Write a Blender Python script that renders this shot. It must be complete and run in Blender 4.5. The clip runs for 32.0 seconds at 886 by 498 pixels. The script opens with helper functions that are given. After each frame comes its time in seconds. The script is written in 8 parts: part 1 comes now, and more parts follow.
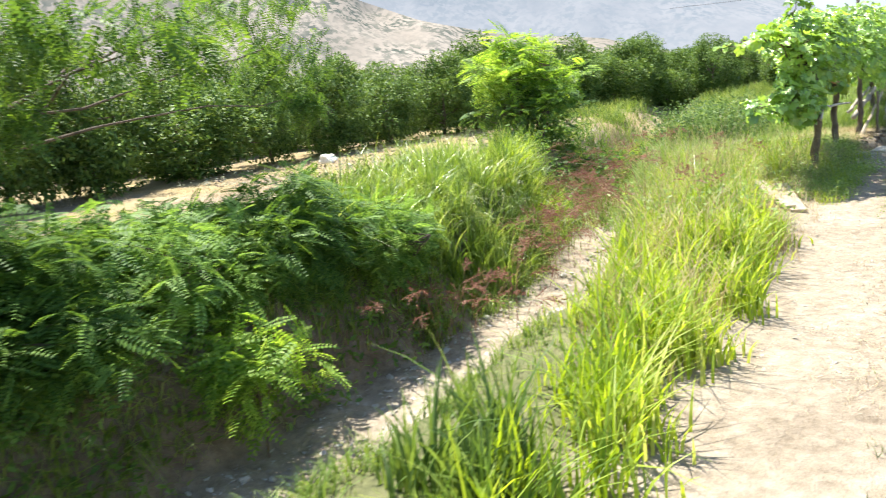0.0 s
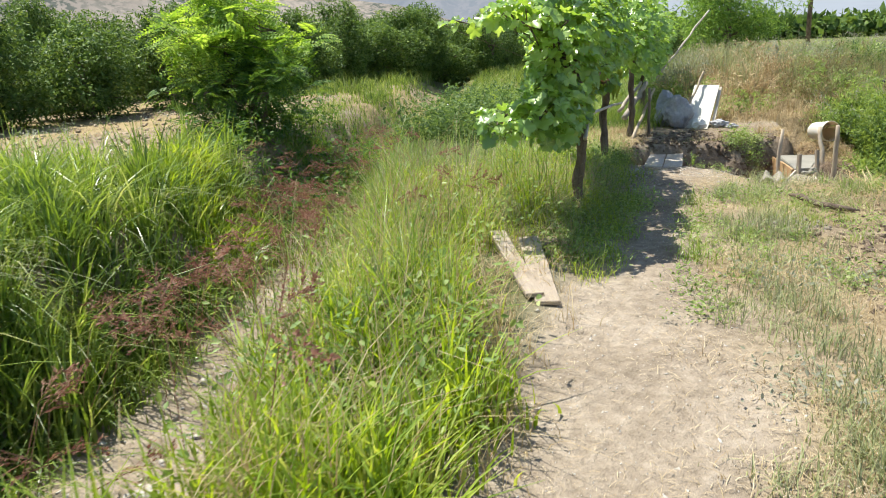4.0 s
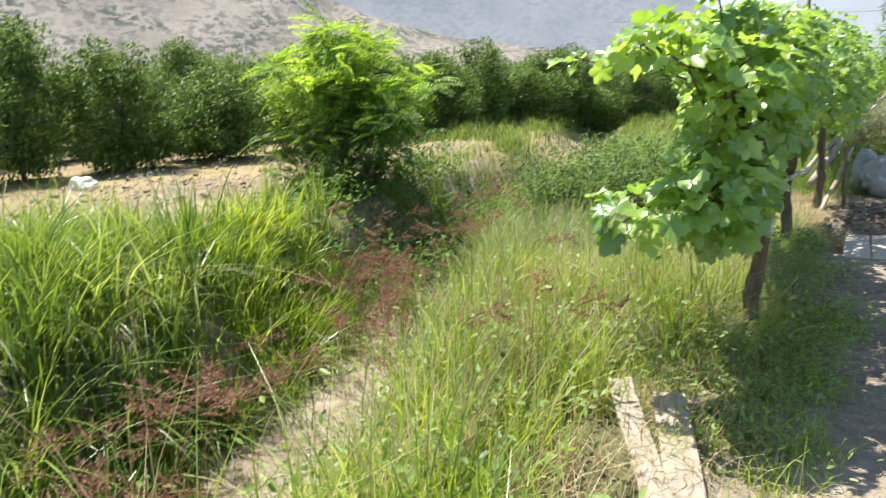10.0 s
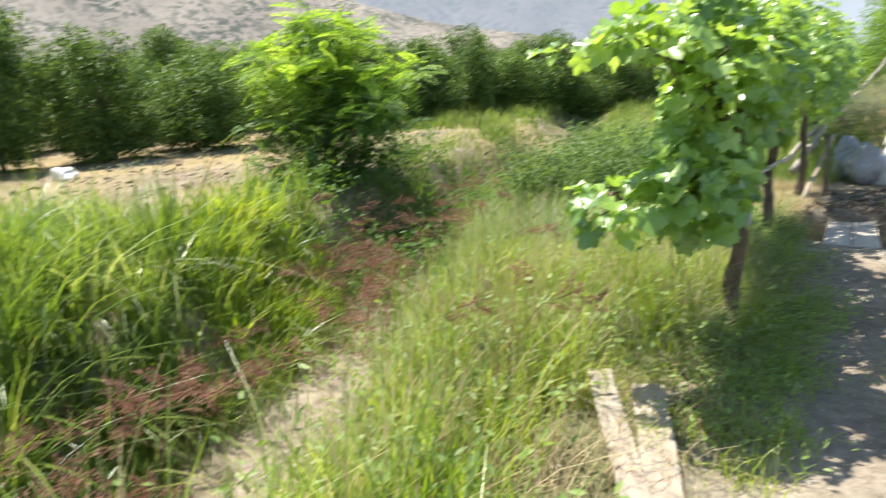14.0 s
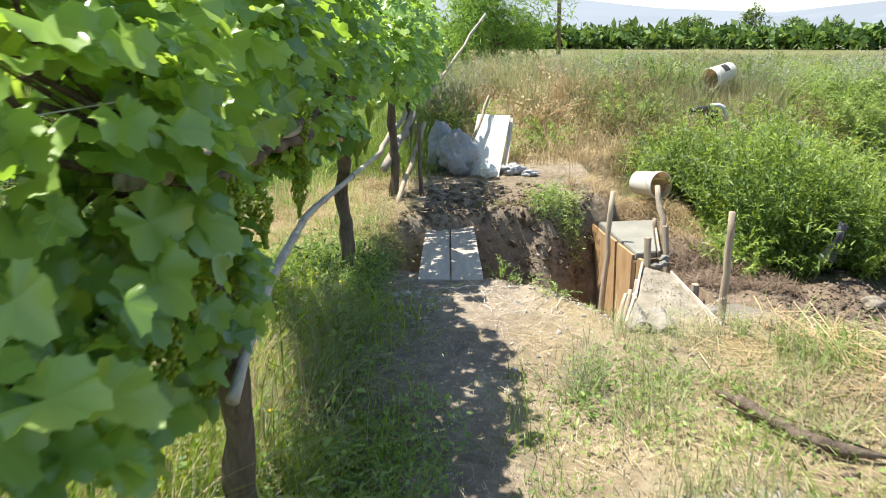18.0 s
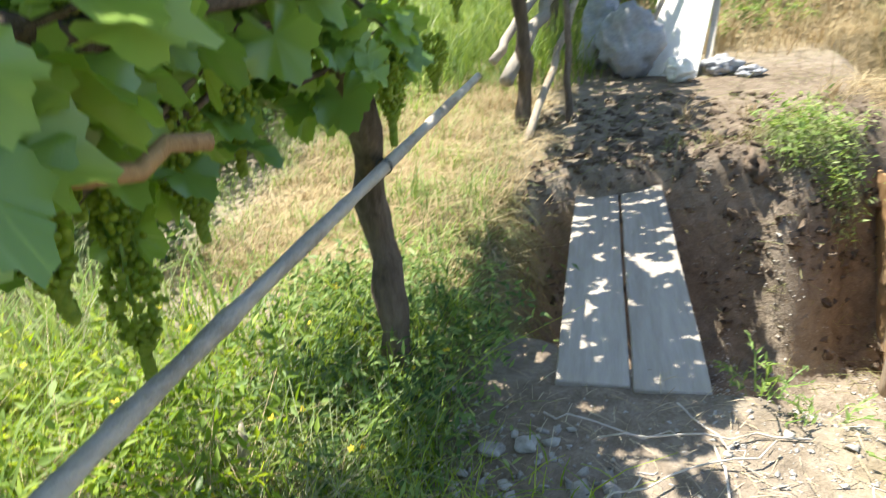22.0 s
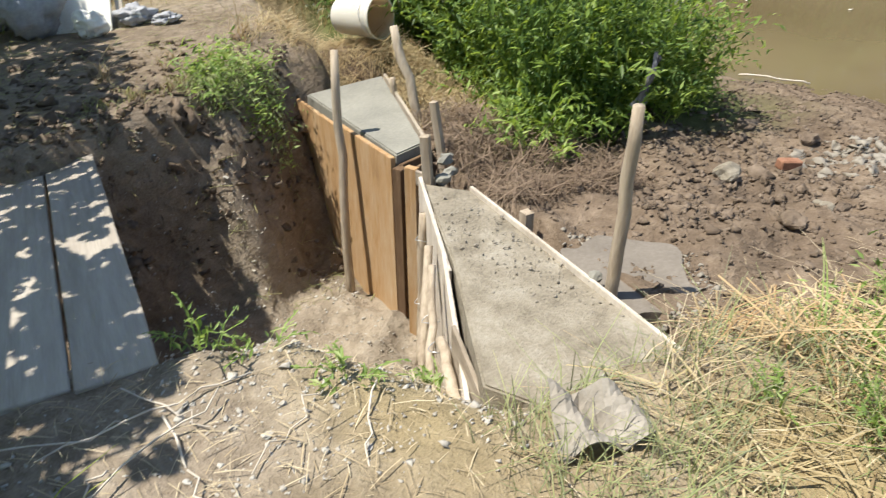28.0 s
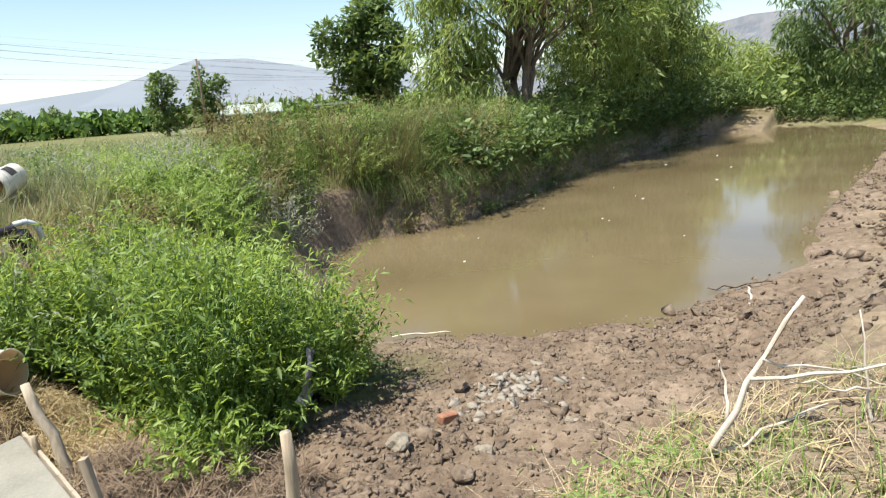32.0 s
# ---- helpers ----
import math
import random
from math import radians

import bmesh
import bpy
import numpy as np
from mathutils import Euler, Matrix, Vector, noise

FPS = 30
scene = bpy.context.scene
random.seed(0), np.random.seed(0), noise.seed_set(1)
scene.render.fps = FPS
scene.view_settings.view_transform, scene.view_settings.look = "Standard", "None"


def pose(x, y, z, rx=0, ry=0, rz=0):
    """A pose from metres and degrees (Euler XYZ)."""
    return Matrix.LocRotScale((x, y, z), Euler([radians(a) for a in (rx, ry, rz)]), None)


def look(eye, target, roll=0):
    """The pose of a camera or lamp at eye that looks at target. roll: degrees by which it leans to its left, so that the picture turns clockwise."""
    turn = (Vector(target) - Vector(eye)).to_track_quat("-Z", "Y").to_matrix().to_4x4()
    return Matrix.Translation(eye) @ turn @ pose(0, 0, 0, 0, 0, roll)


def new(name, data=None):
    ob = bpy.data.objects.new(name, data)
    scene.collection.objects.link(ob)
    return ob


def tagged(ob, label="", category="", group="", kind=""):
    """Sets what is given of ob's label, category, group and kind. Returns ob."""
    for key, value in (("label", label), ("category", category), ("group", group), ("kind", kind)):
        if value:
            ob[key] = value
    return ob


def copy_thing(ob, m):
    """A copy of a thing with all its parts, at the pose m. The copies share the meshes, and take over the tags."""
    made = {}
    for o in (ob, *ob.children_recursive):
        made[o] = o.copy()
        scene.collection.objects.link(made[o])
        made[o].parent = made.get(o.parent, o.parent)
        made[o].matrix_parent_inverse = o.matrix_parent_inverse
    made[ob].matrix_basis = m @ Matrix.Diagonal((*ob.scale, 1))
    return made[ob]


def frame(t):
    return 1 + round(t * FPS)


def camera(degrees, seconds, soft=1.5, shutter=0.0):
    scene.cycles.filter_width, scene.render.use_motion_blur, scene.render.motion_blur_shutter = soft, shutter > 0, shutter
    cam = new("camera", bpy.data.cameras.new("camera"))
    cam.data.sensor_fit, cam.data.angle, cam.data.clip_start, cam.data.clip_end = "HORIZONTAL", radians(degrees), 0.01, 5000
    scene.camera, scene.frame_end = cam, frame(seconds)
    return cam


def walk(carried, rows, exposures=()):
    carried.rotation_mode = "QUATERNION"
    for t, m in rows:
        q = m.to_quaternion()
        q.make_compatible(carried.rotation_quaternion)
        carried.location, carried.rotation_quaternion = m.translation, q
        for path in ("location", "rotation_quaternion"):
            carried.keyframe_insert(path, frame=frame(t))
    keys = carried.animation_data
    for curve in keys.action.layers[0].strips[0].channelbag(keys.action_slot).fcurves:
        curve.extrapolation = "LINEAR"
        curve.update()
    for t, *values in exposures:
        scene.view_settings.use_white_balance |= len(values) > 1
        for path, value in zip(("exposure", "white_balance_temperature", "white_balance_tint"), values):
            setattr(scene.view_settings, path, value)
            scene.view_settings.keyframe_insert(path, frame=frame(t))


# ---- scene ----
cam = camera(64.7, 32.0, soft=1.0, shutter=0.4)
PATH = [
    (0.0, (0.594, -12.521, 1.522), (-0.550, -10.936, 1.090), -5.9),
    (0.5, (0.554, -12.021, 1.522), (-0.470, -10.369, 1.053), -5.9),
    (1.0, (0.548, -11.471, 1.548), (-0.368, -9.756, 1.078), -3.6),
    (1.5, (0.423, -10.955, 1.504), (-0.484, -9.240, 1.020), -3.6),
    (2.0, (0.300, -10.533, 1.546), (-0.525, -8.802, 0.980), -1.0),
    (2.5, (0.292, -9.998, 1.538), (-0.408, -8.203, 0.999), -0.0),
    (3.0, (0.282, -9.603, 1.538), (-0.376, -7.795, 0.992), -0.3),
    (3.5, (0.237, -9.259, 1.572), (-0.424, -7.450, 1.031), -1.9),
    (4.0, (0.241, -8.930, 1.575), (-0.396, -7.120, 1.011), -2.4),
    (4.5, (0.290, -8.638, 1.599), (-0.338, -6.811, 1.082), -1.7),
    (6.5, (0.231, -8.252, 1.655), (-0.443, -6.411, 1.262), -1.1),
    (7.0, (0.174, -7.999, 1.644), (-0.559, -6.173, 1.286), -1.9),
    (7.5, (0.085, -7.719, 1.620), (-0.647, -5.886, 1.299), -3.3),
    (8.0, (0.092, -7.493, 1.637), (-0.625, -5.662, 1.269), -2.8),
    (8.5, (0.114, -7.241, 1.650), (-0.661, -5.431, 1.301), -2.0),
    (9.0, (0.098, -7.123, 1.640), (-0.719, -5.327, 1.312), -1.6),
    (9.5, (-0.053, -7.103, 1.585), (-0.958, -5.352, 1.246), -2.0),
    (10.0, (-0.125, -7.121, 1.583), (-1.139, -5.453, 1.145), -1.9),
    (10.5, (-0.135, -7.117, 1.581), (-1.258, -5.548, 1.055), -1.2),
    (11.0, (-0.117, -7.127, 1.581), (-1.315, -5.617, 1.046), -3.5),
    (11.5, (-0.094, -7.138, 1.584), (-1.295, -5.625, 1.067), -4.6),
    (12.0, (-0.104, -7.133, 1.584), (-1.293, -5.602, 1.092), -3.0),
    (12.5, (-0.094, -7.137, 1.584), (-1.288, -5.606, 1.105), -4.2),
    (13.0, (-0.093, -7.138, 1.585), (-1.281, -5.604, 1.099), -5.1),
    (13.5, (-0.076, -7.146, 1.587), (-1.288, -5.633, 1.096), -4.1),
    (14.0, (-0.097, -7.080, 1.609), (-1.079, -5.403, 1.134), -2.1),
    (14.5, (-0.024, -7.052, 1.648), (-0.643, -5.178, 1.328), -3.7),
    (15.0, (0.011, -6.926, 1.636), (-0.260, -4.967, 1.341), -2.6),
    (15.5, (0.026, -6.673, 1.687), (0.002, -4.696, 1.386), -2.0),
    (17.5, (0.002, -4.952, 1.567), (0.045, -3.035, 0.999), -2.8),
    (18.0, (-0.015, -4.569, 1.612), (-0.031, -2.653, 1.037), -0.1),
    (18.5, (0.003, -4.116, 1.562), (-0.065, -2.190, 1.026), -3.1),
    (19.0, (-0.008, -3.639, 1.582), (-0.189, -1.725, 1.032), -0.1),
    (19.5, (-0.118, -3.170, 1.523), (-0.338, -1.253, 0.996), -2.7),
    (20.0, (-0.136, -2.888, 1.494), (-0.330, -0.990, 0.893), -2.8),
    (20.5, (-0.056, -2.482, 1.498), (-0.287, -0.614, 0.822), -2.9),
    (21.0, (-0.066, -2.215, 1.469), (-0.390, -0.376, 0.751), -2.3),
    (21.5, (-0.140, -1.896, 1.448), (-0.477, -0.072, 0.698), -6.3),
    (22.0, (-0.117, -1.712, 1.352), (-0.543, 0.026, 0.461), -4.7),
    (22.5, (-0.118, -1.635, 1.256), (-0.843, -0.063, 0.255), -3.7),
    (23.0, (-0.072, -1.617, 1.260), (-1.035, -0.208, 0.217), -3.4),
    (23.5, (-0.035, -1.595, 1.273), (-1.083, -0.239, 0.242), 1.3),
    (24.0, (-0.044, -1.583, 1.267), (-1.147, -0.246, 0.269), 1.2),
    (24.5, (-0.029, -1.589, 1.281), (-0.857, -0.071, 0.276), 0.4),
    (25.0, (0.084, -1.600, 1.287), (-0.431, 0.037, 0.260), -3.1),
    (25.5, (0.118, -1.619, 1.300), (-0.083, 0.045, 0.208), -5.1),
    (26.0, (0.146, -1.621, 1.276), (0.199, 0.019, 0.133), -4.3),
    (26.5, (0.168, -1.637, 1.285), (0.432, -0.053, 0.093), -4.3),
    (28.5, (0.222, -1.731, 1.410), (1.153, -0.282, 0.393), -0.9),
    (29.0, (0.249, -1.765, 1.466), (1.257, -0.343, 0.486), -2.8),
    (29.5, (0.312, -1.775, 1.514), (1.442, -0.404, 0.596), -1.9),
    (30.0, (0.378, -1.782, 1.526), (1.623, -0.443, 0.715), -1.9),
    (30.5, (0.379, -1.808, 1.546), (1.718, -0.502, 0.838), -1.6),
    (31.0, (0.354, -1.843, 1.576), (1.804, -0.590, 1.003), -3.9),
    (31.5, (0.328, -1.849, 1.608), (1.887, -0.697, 1.116), -4.8),
    (32.0, (0.307, -1.847, 1.615), (1.927, -0.751, 1.198), -4.3),
]
EXPOSURES = [(0.0, 1.56), (1.0, 1.4), (2.0, 1.16), (4.0, 0.9), (9.0, 1.15), (13.0, 1.18), (15.5, 1.22), (17.5, 1.12), (20.0, 1.32), (22.0, 1.42), (23.0, 1.56), (24.0, 1.6), (25.0, 1.66), (26.0, 1.42), (28.5, 0.6), (30.2, 0.53), (31.0, 0.82), (32.0, 0.9)]
walk(cam, [(t, look(e, g, r)) for t, e, g, r in PATH], EXPOSURES)

# ---- sky and sun ----
SUN = Vector((-0.38, 0.13, 0.92)).normalized()
world = bpy.data.worlds.new("sky")
scene.world = world
world.use_nodes = True
wn = world.node_tree.nodes
sky = wn.new("ShaderNodeTexSky")
sky.sky_type = "NISHITA"
sky.sun_disc = False
sky.sun_elevation = math.asin(SUN.z)
sky.sun_rotation = math.atan2(SUN.x, SUN.y)
sky.dust_density = 0.5
sky.air_density = 1.0
wn["Background"].inputs["Strength"].default_value = 0.105
world.node_tree.links.new(sky.outputs[0], wn["Background"].inputs["Color"])
sun_data = bpy.data.lights.new("sun", "SUN")
sun_data.energy = 5.0
sun_data.angle = radians(0.5)
sun_data.color = (1.0, 0.95, 0.86)
sun = new("sun", sun_data)
sun.matrix_world = look(SUN * 50, (0, 0, 0))


# ---- materials ----
def nodes_of(name):
    m = bpy.data.materials.new(name)
    m.use_nodes = True
    nt = m.node_tree
    return m, nt, nt.nodes["Principled BSDF"], nt.nodes["Material Output"]


def add(nt, kind, **values):
    n = nt.nodes.new(kind)
    for k, v in values.items():
        n.inputs[k.replace("_", " ")].default_value = v
    return n


def ramp(nt, fac, stops):
    r = nt.nodes.new("ShaderNodeValToRGB")
    while len(r.color_ramp.elements) < len(stops):
        r.color_ramp.elements.new(0.5)
    for e, (p, c) in zip(r.color_ramp.elements, stops):
        e.position, e.color = p, (*c, 1)
    nt.links.new(fac, r.inputs[0])
    return r.outputs[0]


def mixed(nt, fac, a, b):
    m = nt.nodes.new("ShaderNodeMix")
    m.data_type = "RGBA"
    for s, v in ((m.inputs[0], fac), (m.inputs[6], a), (m.inputs[7], b)):
        if isinstance(v, (int, float)):
            s.default_value = v
        elif isinstance(v, tuple):
            s.default_value = (*v, 1)
        else:
            nt.links.new(v, s)
    return m.outputs[2]


def leafy(name, colours, through_light=0.35, rough=0.45, per_object=False, patch=1.2, spec=0.35):
    """Foliage: colour varies leaf by leaf and over larger patches; light passes through."""
    m, nt, bsdf, out = nodes_of(name)
    geo = nt.nodes.new("ShaderNodeNewGeometry")
    co = nt.nodes.new("ShaderNodeTexCoord")
    noise_n = add(nt, "ShaderNodeTexNoise", Scale=patch, Detail=2.0)
    nt.links.new(co.outputs["Object"], noise_n.inputs["Vector"])
    info = nt.nodes.new("ShaderNodeObjectInfo")
    mul = nt.nodes.new("ShaderNodeMath")
    mul.operation = "MULTIPLY_ADD"
    nt.links.new(info.outputs["Random"] if per_object else geo.outputs["Random Per Island"], mul.inputs[0])
    mul.inputs[1].default_value = 0.62
    half = nt.nodes.new("ShaderNodeMath")
    half.operation = "MULTIPLY_ADD"
    nt.links.new(noise_n.outputs["Fac"], half.inputs[0])
    half.inputs[1].default_value, half.inputs[2].default_value = 0.9, -0.26
    nt.links.new(half.outputs[0], mul.inputs[2])
    colours = [(1.28 * a + 0.008, b, 1.45 * c + 0.006) if b > 1.25 * a else (a, b, c) for a, b, c in colours]
    n = len(colours) - 1
    col = ramp(nt, mul.outputs[0], [(i / n, c) for i, c in enumerate(colours)])
    nt.links.new(col, bsdf.inputs["Base Color"])
    bsdf.inputs["Roughness"].default_value = rough
    bsdf.inputs["Specular IOR Level"].default_value = spec
    tr = nt.nodes.new("ShaderNodeBsdfTranslucent")
    hs = add(nt, "ShaderNodeHueSaturation", Hue=0.48, Saturation=1.15, Value=1.5)
    nt.links.new(col, hs.inputs["Color"])
    nt.links.new(hs.outputs[0], tr.inputs["Color"])
    ms = nt.nodes.new("ShaderNodeMixShader")
    ms.inputs[0].default_value = through_light
    nt.links.new(bsdf.outputs[0], ms.inputs[1])
    nt.links.new(tr.outputs[0], ms.inputs[2])
    nt.links.new(ms.outputs[0], out.inputs["Surface"])
    return m


def add_veins(m):
    """Pale ribs that fan out from the stalk of a vine leaf, and a puckered surface."""
    nt = m.node_tree
    bsdf = nt.nodes["Principled BSDF"]
    col = bsdf.inputs["Base Color"].links[0].from_socket
    co = nt.nodes.new("ShaderNodeTexCoord")
    sep = nt.nodes.new("ShaderNodeSeparateXYZ")
    nt.links.new(co.outputs["Object"], sep.inputs[0])

    def op(kind, a, b=0.0):
        q = nt.nodes.new("ShaderNodeMath")
        q.operation = kind
        for k, v in ((0, a), (1, b)):
            if isinstance(v, float):
                q.inputs[k].default_value = v
            else:
                nt.links.new(v, q.inputs[k])
        return q.outputs[0]
    x = op("SUBTRACT", sep.outputs[0], 0.0144)
    ang = op("ARCTAN2", sep.outputs[1], x)
    rad = op("SQRT", op("ADD", op("MULTIPLY", x, x), op("MULTIPLY", sep.outputs[1], sep.outputs[1])))
    rib = op("MULTIPLY", op("ABSOLUTE", op("SINE", op("MULTIPLY", ang, 2.4))), rad)
    line = op("LESS_THAN", rib, 0.0022)
    side = op("LESS_THAN", op("ABSOLUTE", op("SINE", op("ADD", op("MULTIPLY", rad, 260.0), op("MULTIPLY", op("ABSOLUTE", op("SINE", op("MULTIPLY", ang, 2.4))), 4.0)))), 0.10)
    c = mixed(nt, op("MULTIPLY", line, 0.5), col, (0.42, 0.52, 0.2))
    c = mixed(nt, op("MULTIPLY", side, 0.16), c, (0.42, 0.52, 0.2))
    nt.links.new(c, bsdf.inputs["Base Color"])
    for node in nt.nodes:
        if node.bl_idname == "ShaderNodeHueSaturation":
            nt.links.new(c, node.inputs["Color"])
    n = add(nt, "ShaderNodeTexNoise", Scale=60.0, Detail=2.0)
    nt.links.new(co.outputs["Object"], n.inputs["Vector"])
    bp = add(nt, "ShaderNodeBump", Strength=0.35, Distance=0.006)
    nt.links.new(n.outputs["Fac"], bp.inputs["Height"])
    nt.links.new(bp.outputs[0], bsdf.inputs["Normal"])


def rough_stuff(name, stops, scale=6.0, rough=0.85, bump=0.4, stretch=(1, 1, 1), fine=40.0, metallic=0.0, depth=0.02, object_vary=0.0):
    """Wood, concrete, bark, soil: two scales of noise in colour, fine relief."""
    m, nt, bsdf, out = nodes_of(name)
    co = nt.nodes.new("ShaderNodeTexCoord")
    mp = nt.nodes.new("ShaderNodeMapping")
    mp.inputs["Scale"].default_value = stretch
    nt.links.new(co.outputs["Object"], mp.inputs["Vector"])
    a = add(nt, "ShaderNodeTexNoise", Scale=scale, Detail=4.0, Roughness=0.6)
    b = add(nt, "ShaderNodeTexNoise", Scale=fine, Detail=5.0, Roughness=0.7)
    nt.links.new(mp.outputs[0], a.inputs["Vector"])
    nt.links.new(mp.outputs[0], b.inputs["Vector"])
    s = nt.nodes.new("ShaderNodeMath")
    s.operation = "MULTIPLY_ADD"
    nt.links.new(b.outputs["Fac"], s.inputs[0])
    s.inputs[1].default_value = 0.7
    t = nt.nodes.new("ShaderNodeMath")
    t.operation = "MULTIPLY_ADD"
    nt.links.new(a.outputs["Fac"], t.inputs[0])
    t.inputs[1].default_value, t.inputs[2].default_value = 1.1, -0.4
    nt.links.new(t.outputs[0], s.inputs[2])
    fac = s.outputs[0]
    if object_vary:
        info = nt.nodes.new("ShaderNodeObjectInfo")
        v = nt.nodes.new("ShaderNodeMath")
        v.operation = "MULTIPLY_ADD"
        nt.links.new(info.outputs["Random"], v.inputs[0])
        v.inputs[1].default_value = object_vary
        nt.links.new(fac, v.inputs[2])
        fac = v.outputs[0]
    nt.links.new(ramp(nt, fac, stops), bsdf.inputs["Base Color"])
    bsdf.inputs["Roughness"].default_value = rough
    bsdf.inputs["Metallic"].default_value = metallic
    bsdf.inputs["Specular IOR Level"].default_value = 0.25
    bp = add(nt, "ShaderNodeBump", Strength=bump, Distance=depth)
    nt.links.new(b.outputs["Fac"], bp.inputs["Height"])
    nt.links.new(bp.outputs[0], bsdf.inputs["Normal"])
    return m


M_GRASS = leafy("lush_grass", [(0.06, 0.15, 0.015), (0.14, 0.29, 0.025), (0.25, 0.43, 0.045), (0.40, 0.52, 0.13)], 0.5, 0.45, spec=0.25)
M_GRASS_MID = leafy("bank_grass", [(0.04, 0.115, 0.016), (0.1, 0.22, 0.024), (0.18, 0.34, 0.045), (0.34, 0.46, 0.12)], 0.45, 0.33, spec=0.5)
# darker grass tone; on the ditch wall it also carries shade
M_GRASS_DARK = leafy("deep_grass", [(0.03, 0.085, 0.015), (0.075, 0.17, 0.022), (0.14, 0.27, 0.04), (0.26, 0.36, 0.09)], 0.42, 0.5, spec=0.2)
M_GRASS_PALE = leafy("pale_grass", [(0.09, 0.15, 0.05), (0.17, 0.24, 0.09), (0.28, 0.33, 0.14), (0.40, 0.38, 0.2)], 0.3, 0.55)
M_DRY = leafy("dry_grass", [(0.22, 0.155, 0.085), (0.34, 0.265, 0.14), (0.45, 0.37, 0.21), (0.54, 0.465, 0.29)], 0.25, 0.65)
M_STRAW = leafy("straw", [(0.24, 0.17, 0.1), (0.38, 0.3, 0.18), (0.48, 0.4, 0.26), (0.58, 0.51, 0.36)], 0.1, 0.7)
M_SEED = leafy("red_seed_heads", [(0.125, 0.06, 0.044), (0.205, 0.108, 0.076), (0.29, 0.178, 0.122), (0.42, 0.315, 0.22)], 0.3, 0.7, spec=0.1)
M_SHRUB = leafy("feathery_leaves", [(0.05, 0.15, 0.02), (0.11, 0.27, 0.03), (0.2, 0.4, 0.05), (0.3, 0.5, 0.09)], 0.5, 0.5, spec=0.2)
# dark copy of the feathery leaves that carries shade in its colour
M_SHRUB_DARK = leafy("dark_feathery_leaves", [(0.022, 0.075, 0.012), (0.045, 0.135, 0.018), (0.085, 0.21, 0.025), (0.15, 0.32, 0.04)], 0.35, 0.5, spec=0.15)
M_CITRUS = leafy("orchard_leaves", [(0.024, 0.068, 0.013), (0.052, 0.135, 0.02), (0.095, 0.21, 0.032), (0.17, 0.31, 0.055)], 0.28, 0.5, spec=0.15)
M_SHRUB_MID = leafy("mid_feathery_leaves", [(0.035, 0.11, 0.018), (0.08, 0.21, 0.03), (0.14, 0.31, 0.045), (0.22, 0.42, 0.08)], 0.42, 0.5, spec=0.2)
# shaded copy of the weed colour, for growth inside thickets and under vines
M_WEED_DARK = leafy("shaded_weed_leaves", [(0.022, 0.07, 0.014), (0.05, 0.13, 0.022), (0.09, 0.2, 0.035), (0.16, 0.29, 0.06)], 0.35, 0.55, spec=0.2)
M_WEED_GREY = leafy("greyish_weed_leaves", [(0.09, 0.15, 0.07), (0.16, 0.24, 0.11), (0.24, 0.32, 0.17), (0.36, 0.42, 0.26)], 0.35, 0.6, spec=0.2)
M_MAUVE = leafy("mauve_flowers", [(0.22, 0.14, 0.2), (0.32, 0.22, 0.3), (0.42, 0.33, 0.4)], 0.3, 0.7, spec=0.1)
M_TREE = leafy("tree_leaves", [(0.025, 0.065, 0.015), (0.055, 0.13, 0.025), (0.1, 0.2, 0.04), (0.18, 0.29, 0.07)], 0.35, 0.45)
M_WILLOW = leafy("willow_leaves", [(0.06, 0.13, 0.025), (0.13, 0.24, 0.045), (0.2, 0.34, 0.075), (0.3, 0.43, 0.13)], 0.45, 0.45)
M_WEED = leafy("weed_leaves", [(0.06, 0.135, 0.026), (0.13, 0.27, 0.045), (0.2, 0.36, 0.07), (0.33, 0.48, 0.155)], 0.4, 0.45, spec=0.3)
M_BUSH = leafy("thicket_leaves", [(0.034, 0.09, 0.015), (0.1, 0.215, 0.03), (0.19, 0.35, 0.052), (0.34, 0.5, 0.13)], 0.42, 0.45, patch=0.5, spec=0.3)
M_VINE = leafy("vine_leaves", [(0.07, 0.18, 0.028), (0.14, 0.325, 0.042), (0.22, 0.44, 0.062), (0.31, 0.54, 0.105)], 0.45, 0.3, spec=1.0)
M_VINE_LEAF = leafy("vine_leaf_single", [(0.07, 0.18, 0.028), (0.14, 0.325, 0.042), (0.22, 0.44, 0.062), (0.31, 0.54, 0.105)], 0.45, 0.3, per_object=True, spec=1.0)
add_veins(M_VINE_LEAF)
M_GRAPE = leafy("green_grapes", [(0.14, 0.27, 0.025), (0.2, 0.36, 0.035), (0.26, 0.43, 0.05), (0.32, 0.5, 0.07)], 0.5, 0.4, spec=0.25)
M_YELLOW = leafy("yellow_petals", [(0.6, 0.45, 0.02), (0.7, 0.55, 0.03)], 0.3, 0.6)
M_BARK = rough_stuff("bark", [(0.2, (0.05, 0.037, 0.026)), (0.55, (0.16, 0.122, 0.09)), (0.9, (0.3, 0.245, 0.19))], 9, 0.9, 1.0, (1, 1, 0.2), 45)
M_BRANCH = rough_stuff("pale_branch", [(0.2, (0.42, 0.36, 0.29)), (0.8, (0.68, 0.62, 0.53))], 6, 0.8, 0.4, (1, 1, 0.3), 40)
M_WOOD = rough_stuff("weathered_wood", [(0.15, (0.13, 0.10, 0.075)), (0.5, (0.30, 0.25, 0.19)), (0.85, (0.45, 0.39, 0.31))], 3, 0.85, 0.5, (1, 0.12, 1), 35, object_vary=0.15)
